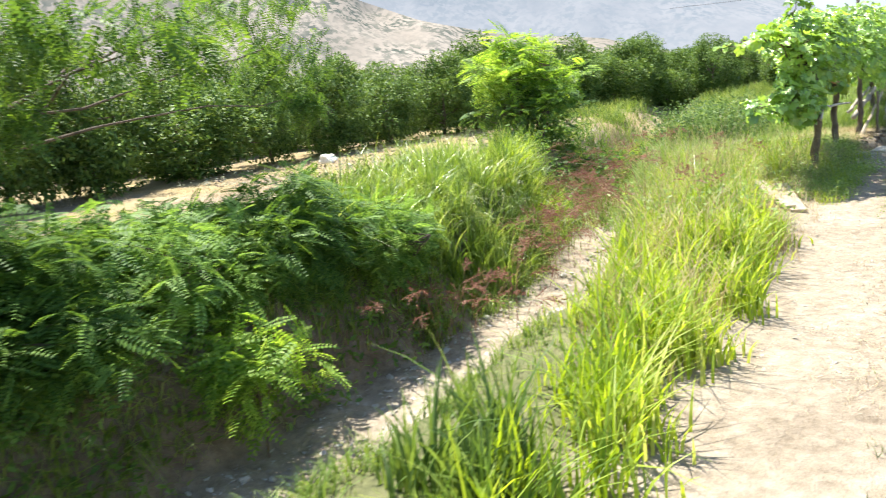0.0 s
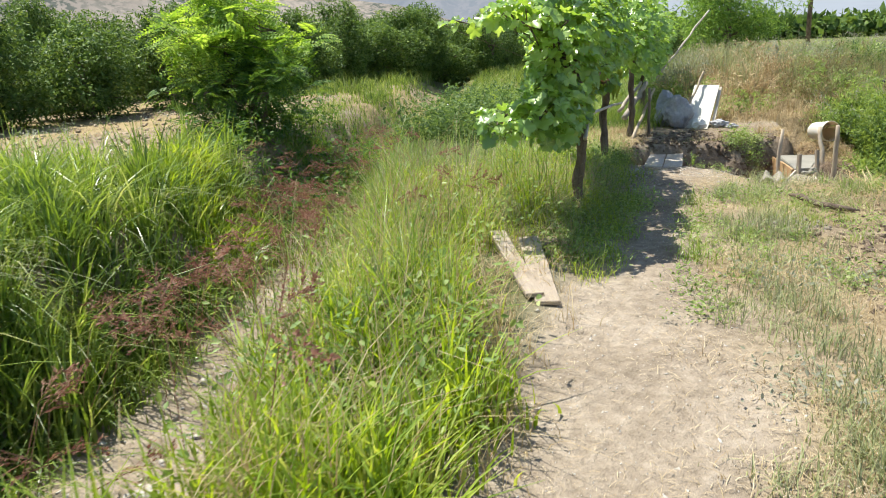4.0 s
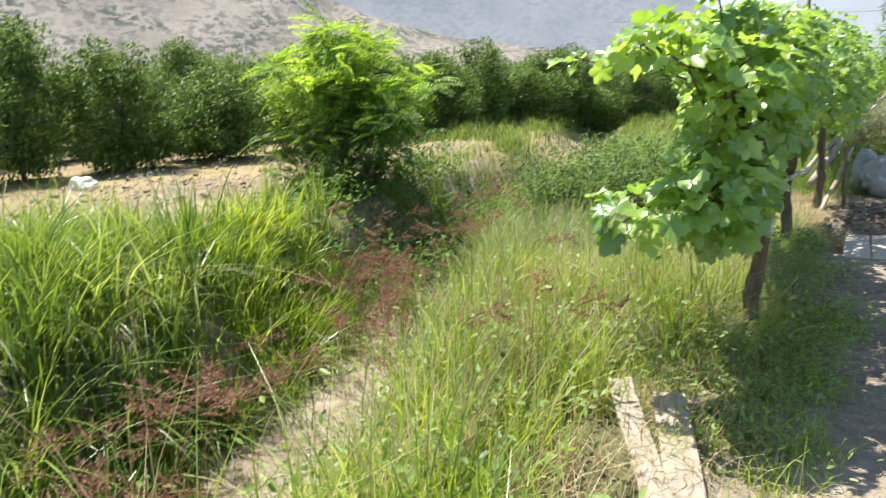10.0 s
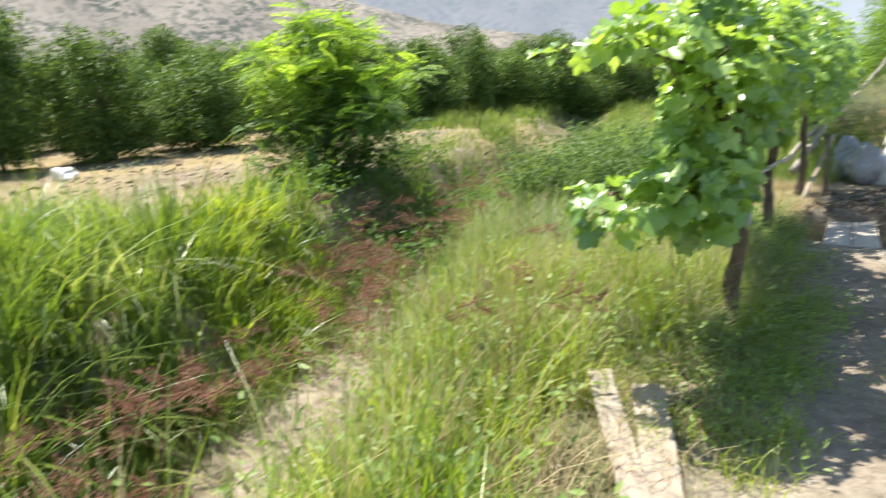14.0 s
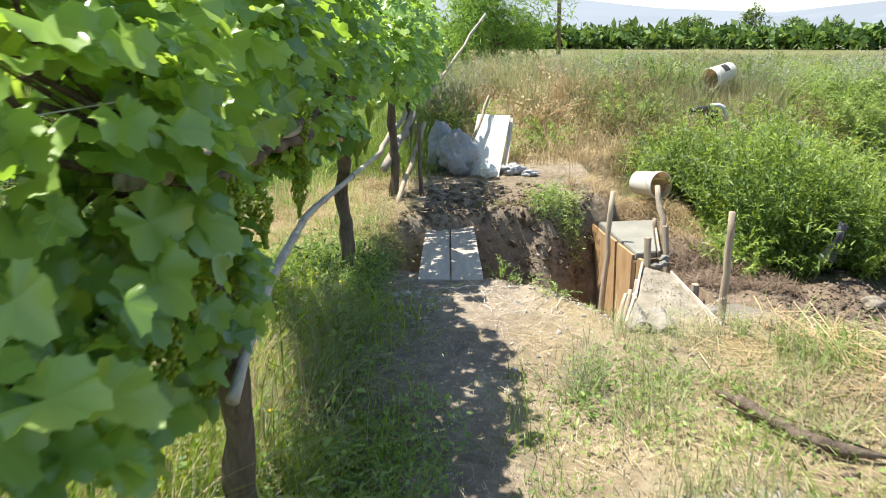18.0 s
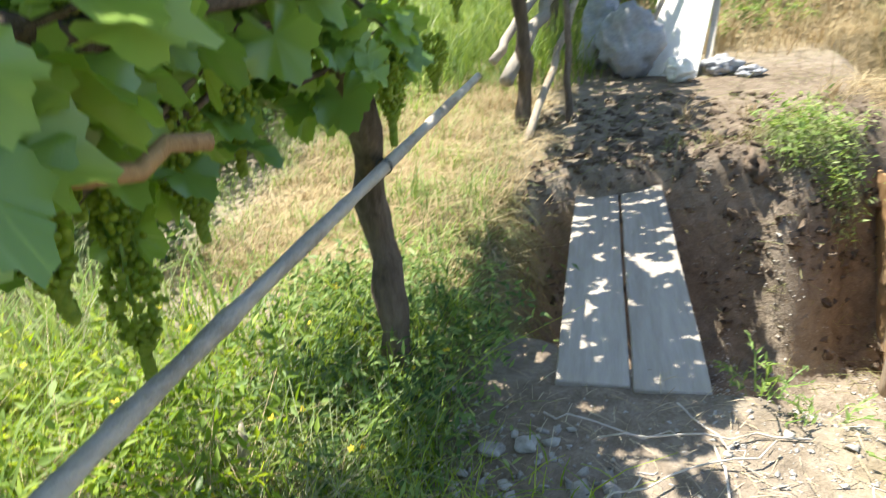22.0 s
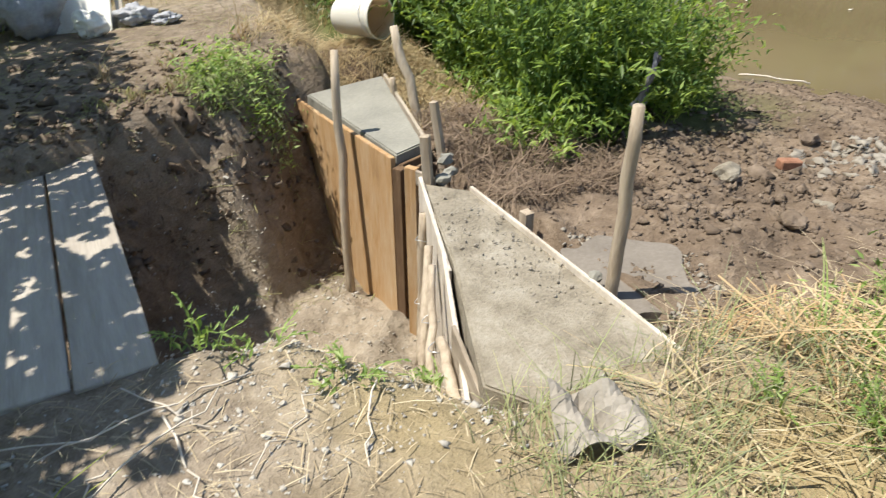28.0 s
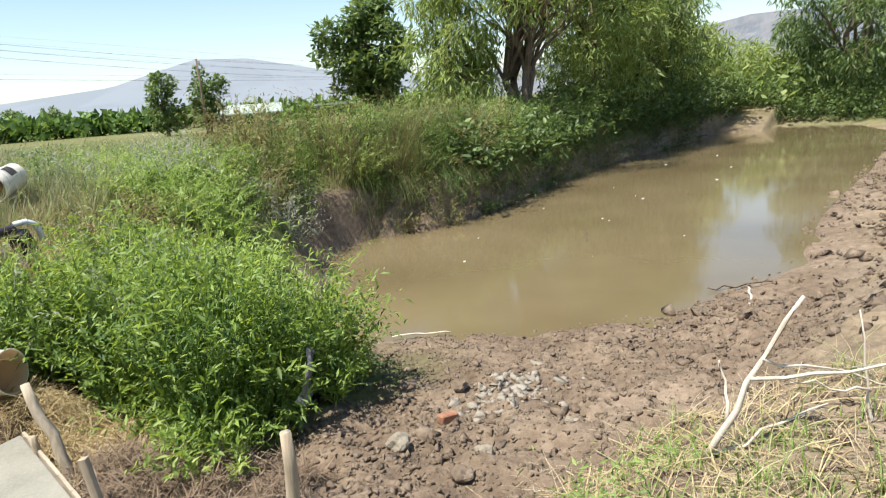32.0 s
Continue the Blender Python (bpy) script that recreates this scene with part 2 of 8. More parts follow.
M_WOOD_GREY = rough_stuff("grey_plank_wood", [(0.15, (0.18, 0.165, 0.145)), (0.5, (0.32, 0.28, 0.23)), (0.9, (0.45, 0.405, 0.34))], 3, 0.85, 0.5, (1, 0.1, 1), 45, object_vary=0.15)
M_STAKE = rough_stuff("peeled_stake_wood", [(0.15, (0.2, 0.155, 0.11)), (0.5, (0.4, 0.33, 0.245)), (0.85, (0.55, 0.47, 0.365))], 5, 0.85, 0.5, (1, 1, 0.12), 40)
M_FORM = rough_stuff("form_boards", [(0.16, (0.1, 0.06, 0.034)), (0.34, (0.25, 0.145, 0.07)), (0.55, (0.42, 0.26, 0.125)), (0.74, (0.46, 0.33, 0.2)), (0.92, (0.5, 0.45, 0.37))], 2.4, 0.8, 0.5, (1, 1, 0.16), 26, object_vary=0.12)
M_CANE = rough_stuff("cane", [(0.1, (0.1, 0.078, 0.055)), (0.32, (0.31, 0.265, 0.205)), (0.56, (0.5, 0.44, 0.36)), (0.9, (0.62, 0.57, 0.49))], 11, 0.55, 0.4, (1, 0.45, 1), 60)
M_CONCRETE = rough_stuff("fresh_concrete", [(0.15, (0.17, 0.165, 0.14)), (0.55, (0.255, 0.245, 0.205)), (0.9, (0.34, 0.325, 0.275))], 2.5, 0.8, 0.3, (1, 1, 1), 60, depth=0.006)
M_SLAB = rough_stuff("rough_concrete", [(0.15, (0.14, 0.118, 0.085)), (0.5, (0.28, 0.245, 0.185)), (0.9, (0.42, 0.385, 0.315))], 7, 0.9, 0.9, (1, 1, 1), 70, depth=0.012)
M_STONE = rough_stuff("stones", [(0.15, (0.2, 0.18, 0.15)), (0.5, (0.38, 0.35, 0.3)), (0.9, (0.55, 0.53, 0.48))], 6, 0.9, 0.6, (1, 1, 1), 30, object_vary=0.2)
M_CLOD = rough_stuff("mud_clods", [(0.15, (0.085, 0.061, 0.042)), (0.5, (0.172, 0.13, 0.093)), (0.9, (0.29, 0.228, 0.17))], 5, 0.95, 0.8, (1, 1, 1), 30)
M_BRICK = rough_stuff("brick_red", [(0.2, (0.2, 0.09, 0.05)), (0.8, (0.36, 0.19, 0.12))], 8, 0.9, 0.4)
M_PLASTIC = rough_stuff("white_plastic", [(0.1, (0.62, 0.59, 0.5)), (0.5, (0.76, 0.74, 0.67)), (0.9, (0.82, 0.8, 0.75))], 3, 0.4, 0.05)
M_BUCKET = leafy("bucket_plastic", [(0.66, 0.63, 0.54), (0.72, 0.7, 0.62), (0.76, 0.74, 0.68)], 0.25, 0.4, patch=4.0)
M_BUCKET_IN = leafy("stained_bucket_plastic", [(0.42, 0.33, 0.2), (0.5, 0.41, 0.27), (0.56, 0.48, 0.34)], 0.4, 0.5, patch=5.0)
M_FORM_DARK = rough_stuff("dark_form_batten", [(0.1, (0.05, 0.03, 0.018)), (0.5, (0.13, 0.08, 0.045)), (0.9, (0.24, 0.165, 0.1))], 4, 0.85, 0.5, (1, 1, 0.15), 30)
M_SACK = rough_stuff("woven_sack", [(0.1, (0.2, 0.2, 0.21)), (0.5, (0.33, 0.335, 0.35)), (0.9, (0.48, 0.485, 0.5))], 4, 0.6, 0.3)
M_BLACK = rough_stuff("black_plastic", [(0.1, (0.012, 0.012, 0.014)), (0.9, (0.04, 0.04, 0.045))], 4, 0.4, 0.1)
M_METAL = rough_stuff("galvanised_metal", [(0.1, (0.35, 0.36, 0.36)), (0.9, (0.6, 0.61, 0.62))], 4, 0.4, 0.1, metallic=0.7)
M_PIPE = rough_stuff("grey_pipe", [(0.1, (0.45, 0.46, 0.48)), (0.9, (0.66, 0.68, 0.7))], 4, 0.45, 0.1)
M_WIRE = rough_stuff("dark_wire", [(0.1, (0.02, 0.02, 0.02)), (0.9, (0.05, 0.05, 0.05))], 4, 0.6, 0.1)
M_ROOF = rough_stuff("pale_roof_sheet", [(0.1, (0.27, 0.32, 0.27)), (0.9, (0.37, 0.42, 0.36))], 2, 0.5, 0.2, (1, 0.1, 1), 12)
M_WALL = rough_stuff("shed_wall", [(0.1, (0.09, 0.085, 0.07)), (0.9, (0.17, 0.16, 0.14))], 2, 0.8, 0.2)


def soil_material():
    """Bare ground: dust, mud, litter and grassy earth, blended by the sheet's own soil mask."""
    m, nt, bsdf, out = nodes_of("soil")
    at = nt.nodes.new("ShaderNodeAttribute")
    at.attribute_name = "soil"
    sep = nt.nodes.new("ShaderNodeSeparateColor")
    nt.links.new(at.outputs["Color"], sep.inputs[0])
    co = nt.nodes.new("ShaderNodeTexCoord")
    big = add(nt, "ShaderNodeTexNoise", Scale=1.3, Detail=5.0, Roughness=0.6)
    mid = add(nt, "ShaderNodeTexNoise", Scale=11.0, Detail=6.0, Roughness=0.65)
    fine = add(nt, "ShaderNodeTexNoise", Scale=90.0, Detail=4.0, Roughness=0.7)
    lump = add(nt, "ShaderNodeTexVoronoi", Scale=14.0)
    for n in (big, mid, fine, lump):
        nt.links.new(co.outputs["Object"], n.inputs["Vector"])

    def total(*pairs):
        last = None
        for sock, k in pairs:
            q = nt.nodes.new("ShaderNodeMath")
            q.operation = "MULTIPLY_ADD"
            nt.links.new(sock, q.inputs[0])
            q.inputs[1].default_value = k
            if last is not None:
                nt.links.new(last, q.inputs[2])
            else:
                q.inputs[2].default_value = 0.0
            last = q.outputs[0]
        return last
    f = total((big.outputs["Fac"], 0.35), (mid.outputs["Fac"], 0.4), (fine.outputs["Fac"], 0.25))
    dust = ramp(nt, f, [(0.34, (0.15, 0.118, 0.082)), (0.5, (0.3, 0.25, 0.186)), (0.66, (0.46, 0.4, 0.315))])
    mud = ramp(nt, f, [(0.34, (0.075, 0.053, 0.036)), (0.5, (0.182, 0.135, 0.094)), (0.66, (0.325, 0.255, 0.185))])
    litter = ramp(nt, f, [(0.3, (0.15, 0.12, 0.06)), (0.5, (0.30, 0.235, 0.12)), (0.7, (0.45, 0.36, 0.2))])
    green = ramp(nt, f, [(0.3, (0.045, 0.06, 0.018)), (0.5, (0.095, 0.115, 0.035)), (0.7, (0.19, 0.175, 0.07))])
    c = mixed(nt, sep.outputs[0], dust, mud)
    c = mixed(nt, sep.outputs[1], c, litter)
    c = mixed(nt, sep.outputs[2], c, green)
    nt.links.new(c, bsdf.inputs["Base Color"])
    bsdf.inputs["Roughness"].default_value = 0.95
    bsdf.inputs["Specular IOR Level"].default_value = 0.15
    hsum = total((mid.outputs["Fac"], 0.6), (fine.outputs["Fac"], 0.25), (lump.outputs["Distance"], 0.3))
    bp = add(nt, "ShaderNodeBump", Strength=0.9, Distance=0.05)
    nt.links.new(hsum, bp.inputs["Height"])
    nt.links.new(bp.outputs[0], bsdf.inputs["Normal"])
    return m


M_SOIL = soil_material()


def water_material():
    m, nt, bsdf, out = nodes_of("muddy_water")
    co = nt.nodes.new("ShaderNodeTexCoord")
    a = add(nt, "ShaderNodeTexNoise", Scale=0.35, Detail=3.0)
    w = add(nt, "ShaderNodeTexNoise", Scale=5.0, Detail=2.0)
    for n in (a, w):
        nt.links.new(co.outputs["Object"], n.inputs["Vector"])
    nt.links.new(ramp(nt, a.outputs["Fac"], [(0.3, (0.115, 0.088, 0.045)), (0.7, (0.17, 0.135, 0.075))]), bsdf.inputs["Base Color"])
    bsdf.inputs["Roughness"].default_value = 0.06
    bsdf.inputs["IOR"].default_value = 1.33
    bp = add(nt, "ShaderNodeBump", Strength=0.06, Distance=0.02)
    nt.links.new(w.outputs["Fac"], bp.inputs["Height"])
    nt.links.new(bp.outputs[0], bsdf.inputs["Normal"])
    return m


M_WATER = water_material()


def hill_material(name, low, high, scrub, spots, haze_glow=0.0, haze_colour=(0.4, 0.47, 0.57)):
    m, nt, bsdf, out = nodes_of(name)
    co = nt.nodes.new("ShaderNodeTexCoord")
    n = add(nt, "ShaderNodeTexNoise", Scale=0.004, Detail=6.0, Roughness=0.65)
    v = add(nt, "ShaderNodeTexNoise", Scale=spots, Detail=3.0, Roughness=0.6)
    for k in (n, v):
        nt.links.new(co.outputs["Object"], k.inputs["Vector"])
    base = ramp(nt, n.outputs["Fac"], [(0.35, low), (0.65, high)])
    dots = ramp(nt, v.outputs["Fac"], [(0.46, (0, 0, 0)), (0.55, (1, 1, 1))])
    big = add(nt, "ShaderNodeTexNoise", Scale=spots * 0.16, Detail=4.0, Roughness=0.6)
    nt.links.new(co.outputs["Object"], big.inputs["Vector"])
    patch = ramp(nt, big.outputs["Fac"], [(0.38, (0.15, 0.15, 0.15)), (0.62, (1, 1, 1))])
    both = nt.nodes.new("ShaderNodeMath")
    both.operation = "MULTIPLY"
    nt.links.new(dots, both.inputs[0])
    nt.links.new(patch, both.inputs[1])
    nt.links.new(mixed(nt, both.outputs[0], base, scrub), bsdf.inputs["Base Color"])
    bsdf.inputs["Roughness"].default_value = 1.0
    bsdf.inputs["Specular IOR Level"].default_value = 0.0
    # distance haze is put into the material as a bluish glow
    if haze_glow:
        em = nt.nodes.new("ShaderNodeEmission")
        em.inputs["Color"].default_value = (*haze_colour, 1)
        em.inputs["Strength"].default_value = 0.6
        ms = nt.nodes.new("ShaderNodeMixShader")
        ms.inputs[0].default_value = haze_glow
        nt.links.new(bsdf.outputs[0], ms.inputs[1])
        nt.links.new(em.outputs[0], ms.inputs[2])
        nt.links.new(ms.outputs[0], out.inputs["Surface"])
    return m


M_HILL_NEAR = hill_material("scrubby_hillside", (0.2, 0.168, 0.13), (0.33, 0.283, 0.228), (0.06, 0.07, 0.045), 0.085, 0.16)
M_HILL_MID = hill_material("hazed_brown_hillside", (0.15, 0.137, 0.125), (0.26, 0.232, 0.205), (0.09, 0.1, 0.095), 0.045, 0.6)
M_HILL_FAR = hill_material("hazed_far_ridge", (0.2, 0.22, 0.25), (0.24, 0.26, 0.28), (0.2, 0.22, 0.24), 0.01, 0.92, (0.56, 0.63, 0.72))


# ---- mesh tools ----
RNG = np.random.default_rng(7)


def tri_mesh(name, v, f, smooth=False):
    """A mesh from arrays of corners (n, 3) and faces (m, 3) or (m, 4)."""
    v = np.asarray(v, dtype=np.float32).reshape(-1, 3)
    f = np.asarray(f, dtype=np.int32)
    k = f.shape[1]
    me = bpy.data.meshes.new(name)
    me.vertices.add(len(v))
    me.vertices.foreach_set("co", v.ravel())
    me.loops.add(f.size)
    me.loops.foreach_set("vertex_index", f.ravel())
    me.polygons.add(len(f))
    me.polygons.foreach_set("loop_start", np.arange(0, f.size, k, dtype=np.int32))
    if smooth:
        me.polygons.foreach_set("use_smooth", np.ones(len(f), dtype=bool))
    me.update(calc_edges=True)
    return me


def joined(pieces):
    """Several (corners, faces) into one, all faces with the same number of corners."""
    vs, fs, at = [], [], 0
    for v, f in pieces:
        vs.append(v)
        fs.append(np.asarray(f) + at)
        at += len(v)
    return np.concatenate(vs), np.concatenate(fs)


def part(name, data, material, parent, label=""):
    """data: a mesh, a bmesh, or (corners, faces)."""
    if isinstance(data, bmesh.types.BMesh):
        me = bpy.data.meshes.new(name)
        data.to_mesh(me)
        data.free()
    elif isinstance(data, tuple):
        me = tri_mesh(name, *data)
    else:
        me = data
    if not me.materials:
        me.materials.append(material)
    ob = new(name, me)
    ob.parent = parent
    if label:
        ob["label"] = label
    return ob


def thing(name, label, category, at=(0, 0, 0), group="", kind="", turn=0.0):
    ob = new(name)
    ob.matrix_world = pose(*at, 0, 0, turn)
    ob.empty_display_size = 0.1
    return tagged(ob, label, category, group, kind)


def solo(name, data, material, label, category, group="", kind="", smooth=False):
    ob = part(name, data, material, None)
    if smooth:
        ob.data.polygons.foreach_set("use_smooth", np.ones(len(ob.data.polygons), dtype=bool))
    return tagged(ob, label, category, group, kind)


def tube(points, radii, sides=8, caps=True):
    """Corners and quads of a tapered tube along points."""
    P = np.asarray(points, dtype=float)
    R = np.broadcast_to(np.asarray(radii, dtype=float), (len(P),))
    T = np.gradient(P, axis=0)
    T /= np.linalg.norm(T, axis=1, keepdims=True) + 1e-9
    ref = np.array([0.0, 0.0, 1.0]) if abs(T[0][2]) < 0.9 else np.array([1.0, 0.0, 0.0])
    A = np.cross(T, ref)
    A /= np.linalg.norm(A, axis=1, keepdims=True) + 1e-9
    B = np.cross(T, A)
    ang = np.linspace(0, 2 * np.pi, sides, endpoint=False)
    V = P[:, None] + R[:, None, None] * (np.cos(ang)[None, :, None] * A[:, None] + np.sin(ang)[None, :, None] * B[:, None])
    V = V.reshape(-1, 3)
    F = []
    for i in range(len(P) - 1):
        for j in range(sides):
            k = (j + 1) % sides
            F.append((i * sides + j, i * sides + k, (i + 1) * sides + k, (i + 1) * sides + j))
    if caps:
        n = len(V)
        V = np.concatenate([V, P[:1], P[-1:]])
        last = (len(P) - 1) * sides
        for j in range(0, sides, 2):
            F.append((n, (j + 2) % sides, j + 1, j))
            F.append((n + 1, last + j, last + j + 1, last + (j + 2) % sides))
    return V, np.array(F)


def wobble(a, b, n, amount, seed):
    """n points from a to b, bent a little."""
    r = np.random.default_rng(seed)
    s = np.linspace(0, 1, n)[:, None]
    P = np.asarray(a, float) * (1 - s) + np.asarray(b, float) * s
    P[1:-1] += r.normal(0, amount, (n - 2, 3))
    return P


def board(sx, sy, sz, bevel=0.004, warp=0.0, seed=0):
    """A sawn board with eased, slightly uneven edges, centred, lying along y."""
    bm = bmesh.new()
    bmesh.ops.create_cube(bm, size=1)
    bmesh.ops.scale(bm, vec=(sx, sy, sz), verts=bm.verts)
    bmesh.ops.bevel(bm, geom=bm.edges[:], offset=bevel, segments=1, affect="EDGES")
    if warp:
        cut = [e for e in bm.edges if abs(e.verts[0].co.y - e.verts[1].co.y) > sy * 0.5]
        bmesh.ops.subdivide_edges(bm, edges=cut, cuts=5, use_grid_fill=True)
        r = random.Random(seed)
        k, ph = r.uniform(2, 4), r.uniform(0, 6)
        for v in bm.verts:
            v.co.z += warp * math.sin(k * v.co.y / sy * 2 + ph)
            v.co.x += warp * 0.6 * math.sin(k * 1.7 * v.co.y / sy * 2 + ph)
    return bm


def lump(size, seed, rough=0.25, sub=2):
    """A rough stone or clod."""
    bm = bmesh.new()
    bmesh.ops.create_icosphere(bm, subdivisions=sub, radius=0.5)
    o = Vector((seed * 3.1, seed * 1.7, 0))
    for v in bm.verts:
        v.co *= 1 + rough * 2 * noise.noise(v.co * 2.2 + o)
        v.co = Vector((v.co.x * size[0], v.co.y * size[1], v.co.z * size[2]))
    return bm


def unit(a):
    return a / (np.linalg.norm(a, axis=-1, keepdims=True) + 1e-9)


def stamp(tv, tf, pos, along, up, size):
    """Copies of a small template (x along, y across, z up) at many places."""
    tv, tf = np.asarray(tv, float), np.asarray(tf)
    X = unit(along)
    Y = unit(np.cross(up, X))
    Z = np.cross(X, Y)
    size = np.broadcast_to(np.asarray(size, float).reshape(-1, 1, 1) if np.ndim(size) else np.asarray(size, float), (len(pos), 1, 1))
    V = pos[:, None] + size * (tv[None, :, 0:1] * X[:, None] + tv[None, :, 1:2] * Y[:, None] + tv[None, :, 2:3] * Z[:, None])
    F = tf[None] + (np.arange(len(pos)) * len(tv))[:, None, None]
    return V.reshape(-1, 3), F.reshape(-1, tf.shape[1])


def blades(P, H, W, lean, rng, segs=3, to=None, droop=None):
    """Grass: tapered blades that rise from P and bow over. Corners and quads."""
    n = len(P)
    a = rng.uniform(0, 2 * np.pi, n)
    D = np.stack([np.cos(a), np.sin(a), np.zeros(n)], 1)
    if to is not None:
        D = unit(D + np.asarray(to, float))
    b = a + rng.uniform(0.6, 2.5, n)
    S = np.stack([np.cos(b), np.sin(b), np.zeros(n)], 1)
    H = np.broadcast_to(H, (n,))
    lean = np.abs(rng.normal(lean, lean * 0.5, n))
    V = np.zeros((n, (segs + 1) * 2, 3))
    for i in range(segs + 1):
        s = i / segs
        c = P + D * (H * lean * s ** 2)[:, None]
        c[:, 2] += H * (s - (0.35 * np.minimum(lean, 1.2) if droop is None else droop) * s ** 2.5)
        w = (W * (1.0 if i == 0 else 1.25 * (1 - s) ** 0.7) * 0.5)
        w = np.broadcast_to(np.maximum(w, 0.0008), (n,))[:, None]
        V[:, 2 * i] = c - S * w
        V[:, 2 * i + 1] = c + S * w
    t = np.array([(2 * i, 2 * i + 1, 2 * i + 3, 2 * i + 2) for i in range(segs)])
    F = t[None] + (np.arange(n) * (segs + 1) * 2)[:, None, None]
    return V.reshape(-1, 3), F.reshape(-1, 4)


OVAL = (np.array([(0, 0, 0), (0.3, 0.2, 0.04), (0.7, 0.17, 0.03), (1, 0, -0.06), (0.7, -0.17, 0.03), (0.3, -0.2, 0.04), (0.5, 0, -0.02)]),
        np.array([(0, 6, 1), (1, 6, 2), (2, 6, 3), (3, 6, 4), (4, 6, 5), (5, 6, 0)]))
SLIM = (np.array([(0, 0, 0), (0.4, 0.09, 0.02), (1, 0, -0.12), (0.4, -0.09, 0.02)]), np.array([(0, 2, 1), (0, 3, 2)]))
LEAF4 = (np.array([(0, 0, 0), (0.45, 0.28, 0.05), (1, 0, -0.05), (0.45, -0.28, 0.05)]), np.array([(0, 2, 1), (0, 3, 2)]))


def vine_leaf_template(seed):
    """A five-lobed, toothed, cupped leaf; its stalk end at the origin."""
    r = random.Random(seed)
    rim = []
    n = 37
    for i in range(n):
        a = radians(-165 + 330 * i / (n - 1))
        lobe = 0.0
        for at_, len_, wide in ((0, 0.58, 0.42), (60, 0.52, 0.4), (-60, 0.52, 0.4), (122, 0.47, 0.4), (-122, 0.47, 0.4)):
            lobe = max(lobe, len_ * math.exp(-((a - radians(at_)) / (2.2 * wide)) ** 2))
        lobe = max(lobe, 0.4) * (1.05 if i % 2 else 0.95) * r.uniform(0.96, 1.04)
        rim.append((lobe * math.cos(a) + 0.12, lobe * math.sin(a), 0))
    v = [(0.1, 0, 0)] + [(x, y, 0.26 * abs(y) - 0.42 * max(x, 0) ** 2 + 0.075 * math.sin(5 * math.atan2(y, x) + seed) + r.uniform(-0.03, 0.03)) for x, y, _ in rim]
    f = [(0, i, i + 1) for i in range(1, n)]
    return np.array(v), np.array(f)


def frond_template(pairs, leaflet, width, droop=0.25):
    """A feathery leaf: pairs of small leaflets on a drooping rib."""
    vs, fs = [], []
    for i in range(pairs):
        s = (i + 1) / pairs
        x, z = s, -droop * s * s
        l = leaflet * (1 - 0.5 * abs(s - 0.45) / 0.55)
        for side in (1, -1):
            k = len(vs)
            vs += [(x, 0, z), (x + 0.15 * l + width, side * l * 0.5, z + 0.01), (x + 0.3 * l, side * l, z - 0.02), (x - 0.02, side * l * 0.5, z + 0.01)]
            fs += [(k, k + 2, k + 1), (k, k + 3, k + 2)] if side < 0 else [(k, k + 1, k + 2), (k, k + 2, k + 3)]
    k = len(vs)
    vs += [(0, 0.006, 0), (0, -0.006, 0), (1, 0, -droop)]
    fs += [(k, k + 1, k + 2)]
    return np.array(vs), np.array(fs)


def random_dirs(n, rng, flat=0.0):
    d = unit(rng.normal(0, 1, (n, 3)))
    d[:, 2] *= 1 - flat
    return unit(d)


def clumpy(centres, radius, per, rng, squash=0.8):
    """Points in uneven clumps, more on their outside."""
    n = len(centres) * per
    d = random_dirs(n, rng)
    r = radius * rng.uniform(0.3, 1.0, n) ** 0.6
    R = np.repeat(np.asarray(centres), per, axis=0)
    p = R + d * r[:, None] * np.array([1, 1, squash])
    return p, d


# ---- the ground ----
DITCH_Y = [-40, -10, -7, -5, -3.3, -1.7, 0, 3, 8, 14, 30, 60]
DITCH_X = [-2.8, -2.6, -2.6, -2.95, -3.4, -4.1, -4.75, -5.4, -6.2, -7.6, -12, -20]
POND = np.array([(8.4, 6.0), (6.9, 4.4), (6.0, 3.2), (6.5, 2.3), (6.9, 1.45), (7.9, 0.5), (8.8, 0.1), (10.4, -0.5), (14.3, -0.4), (18.8, -0.7), (27, -1.1), (38, -0.6),
                 (39, 5.5), (31.3, 5.9), (24, 6.6), (18.8, 6.4), (15, 6.0), (12.4, 5.8), (10.7, 6.7), (9.6, 6.6)])
WATER_Z = -0.9


def sstep(a, b, x):
    t = np.clip((x - a) / (b - a), 0, 1)
    return t * t * (3 - 2 * t)


def wave(x, y, k, seed=0.0):
    """Cheap smooth unevenness."""
    return (np.sin(x * k + 1.3 * seed) * np.cos(y * k * 1.13 + seed) + 0.5 * np.sin(x * k * 2.3 - y * k * 1.9 + seed * 2) + 0.3 * np.sin(x * k * 4.7 + y * k * 5.1 + seed)) / 1.8


def rubble_noise(x, y, k, seed=0):
    """Value noise on a hashed lattice, about -1 to 1."""
    x, y = np.asarray(x, float) * k + 311.7, np.asarray(y, float) * k + 127.3
    i, j = np.floor(x), np.floor(y)
    u, v = x - i, y - j
    u, v = u * u * (3 - 2 * u), v * v * (3 - 2 * v)

    def h(a, b):
        q = np.sin(a * 127.1 + b * 311.7 + seed * 17.3) * 43758.5453
        return 2 * (q - np.floor(q)) - 1
    return (h(i, j) * (1 - u) + h(i + 1, j) * u) * (1 - v) + (h(i, j + 1) * (1 - u) + h(i + 1, j + 1) * u) * v


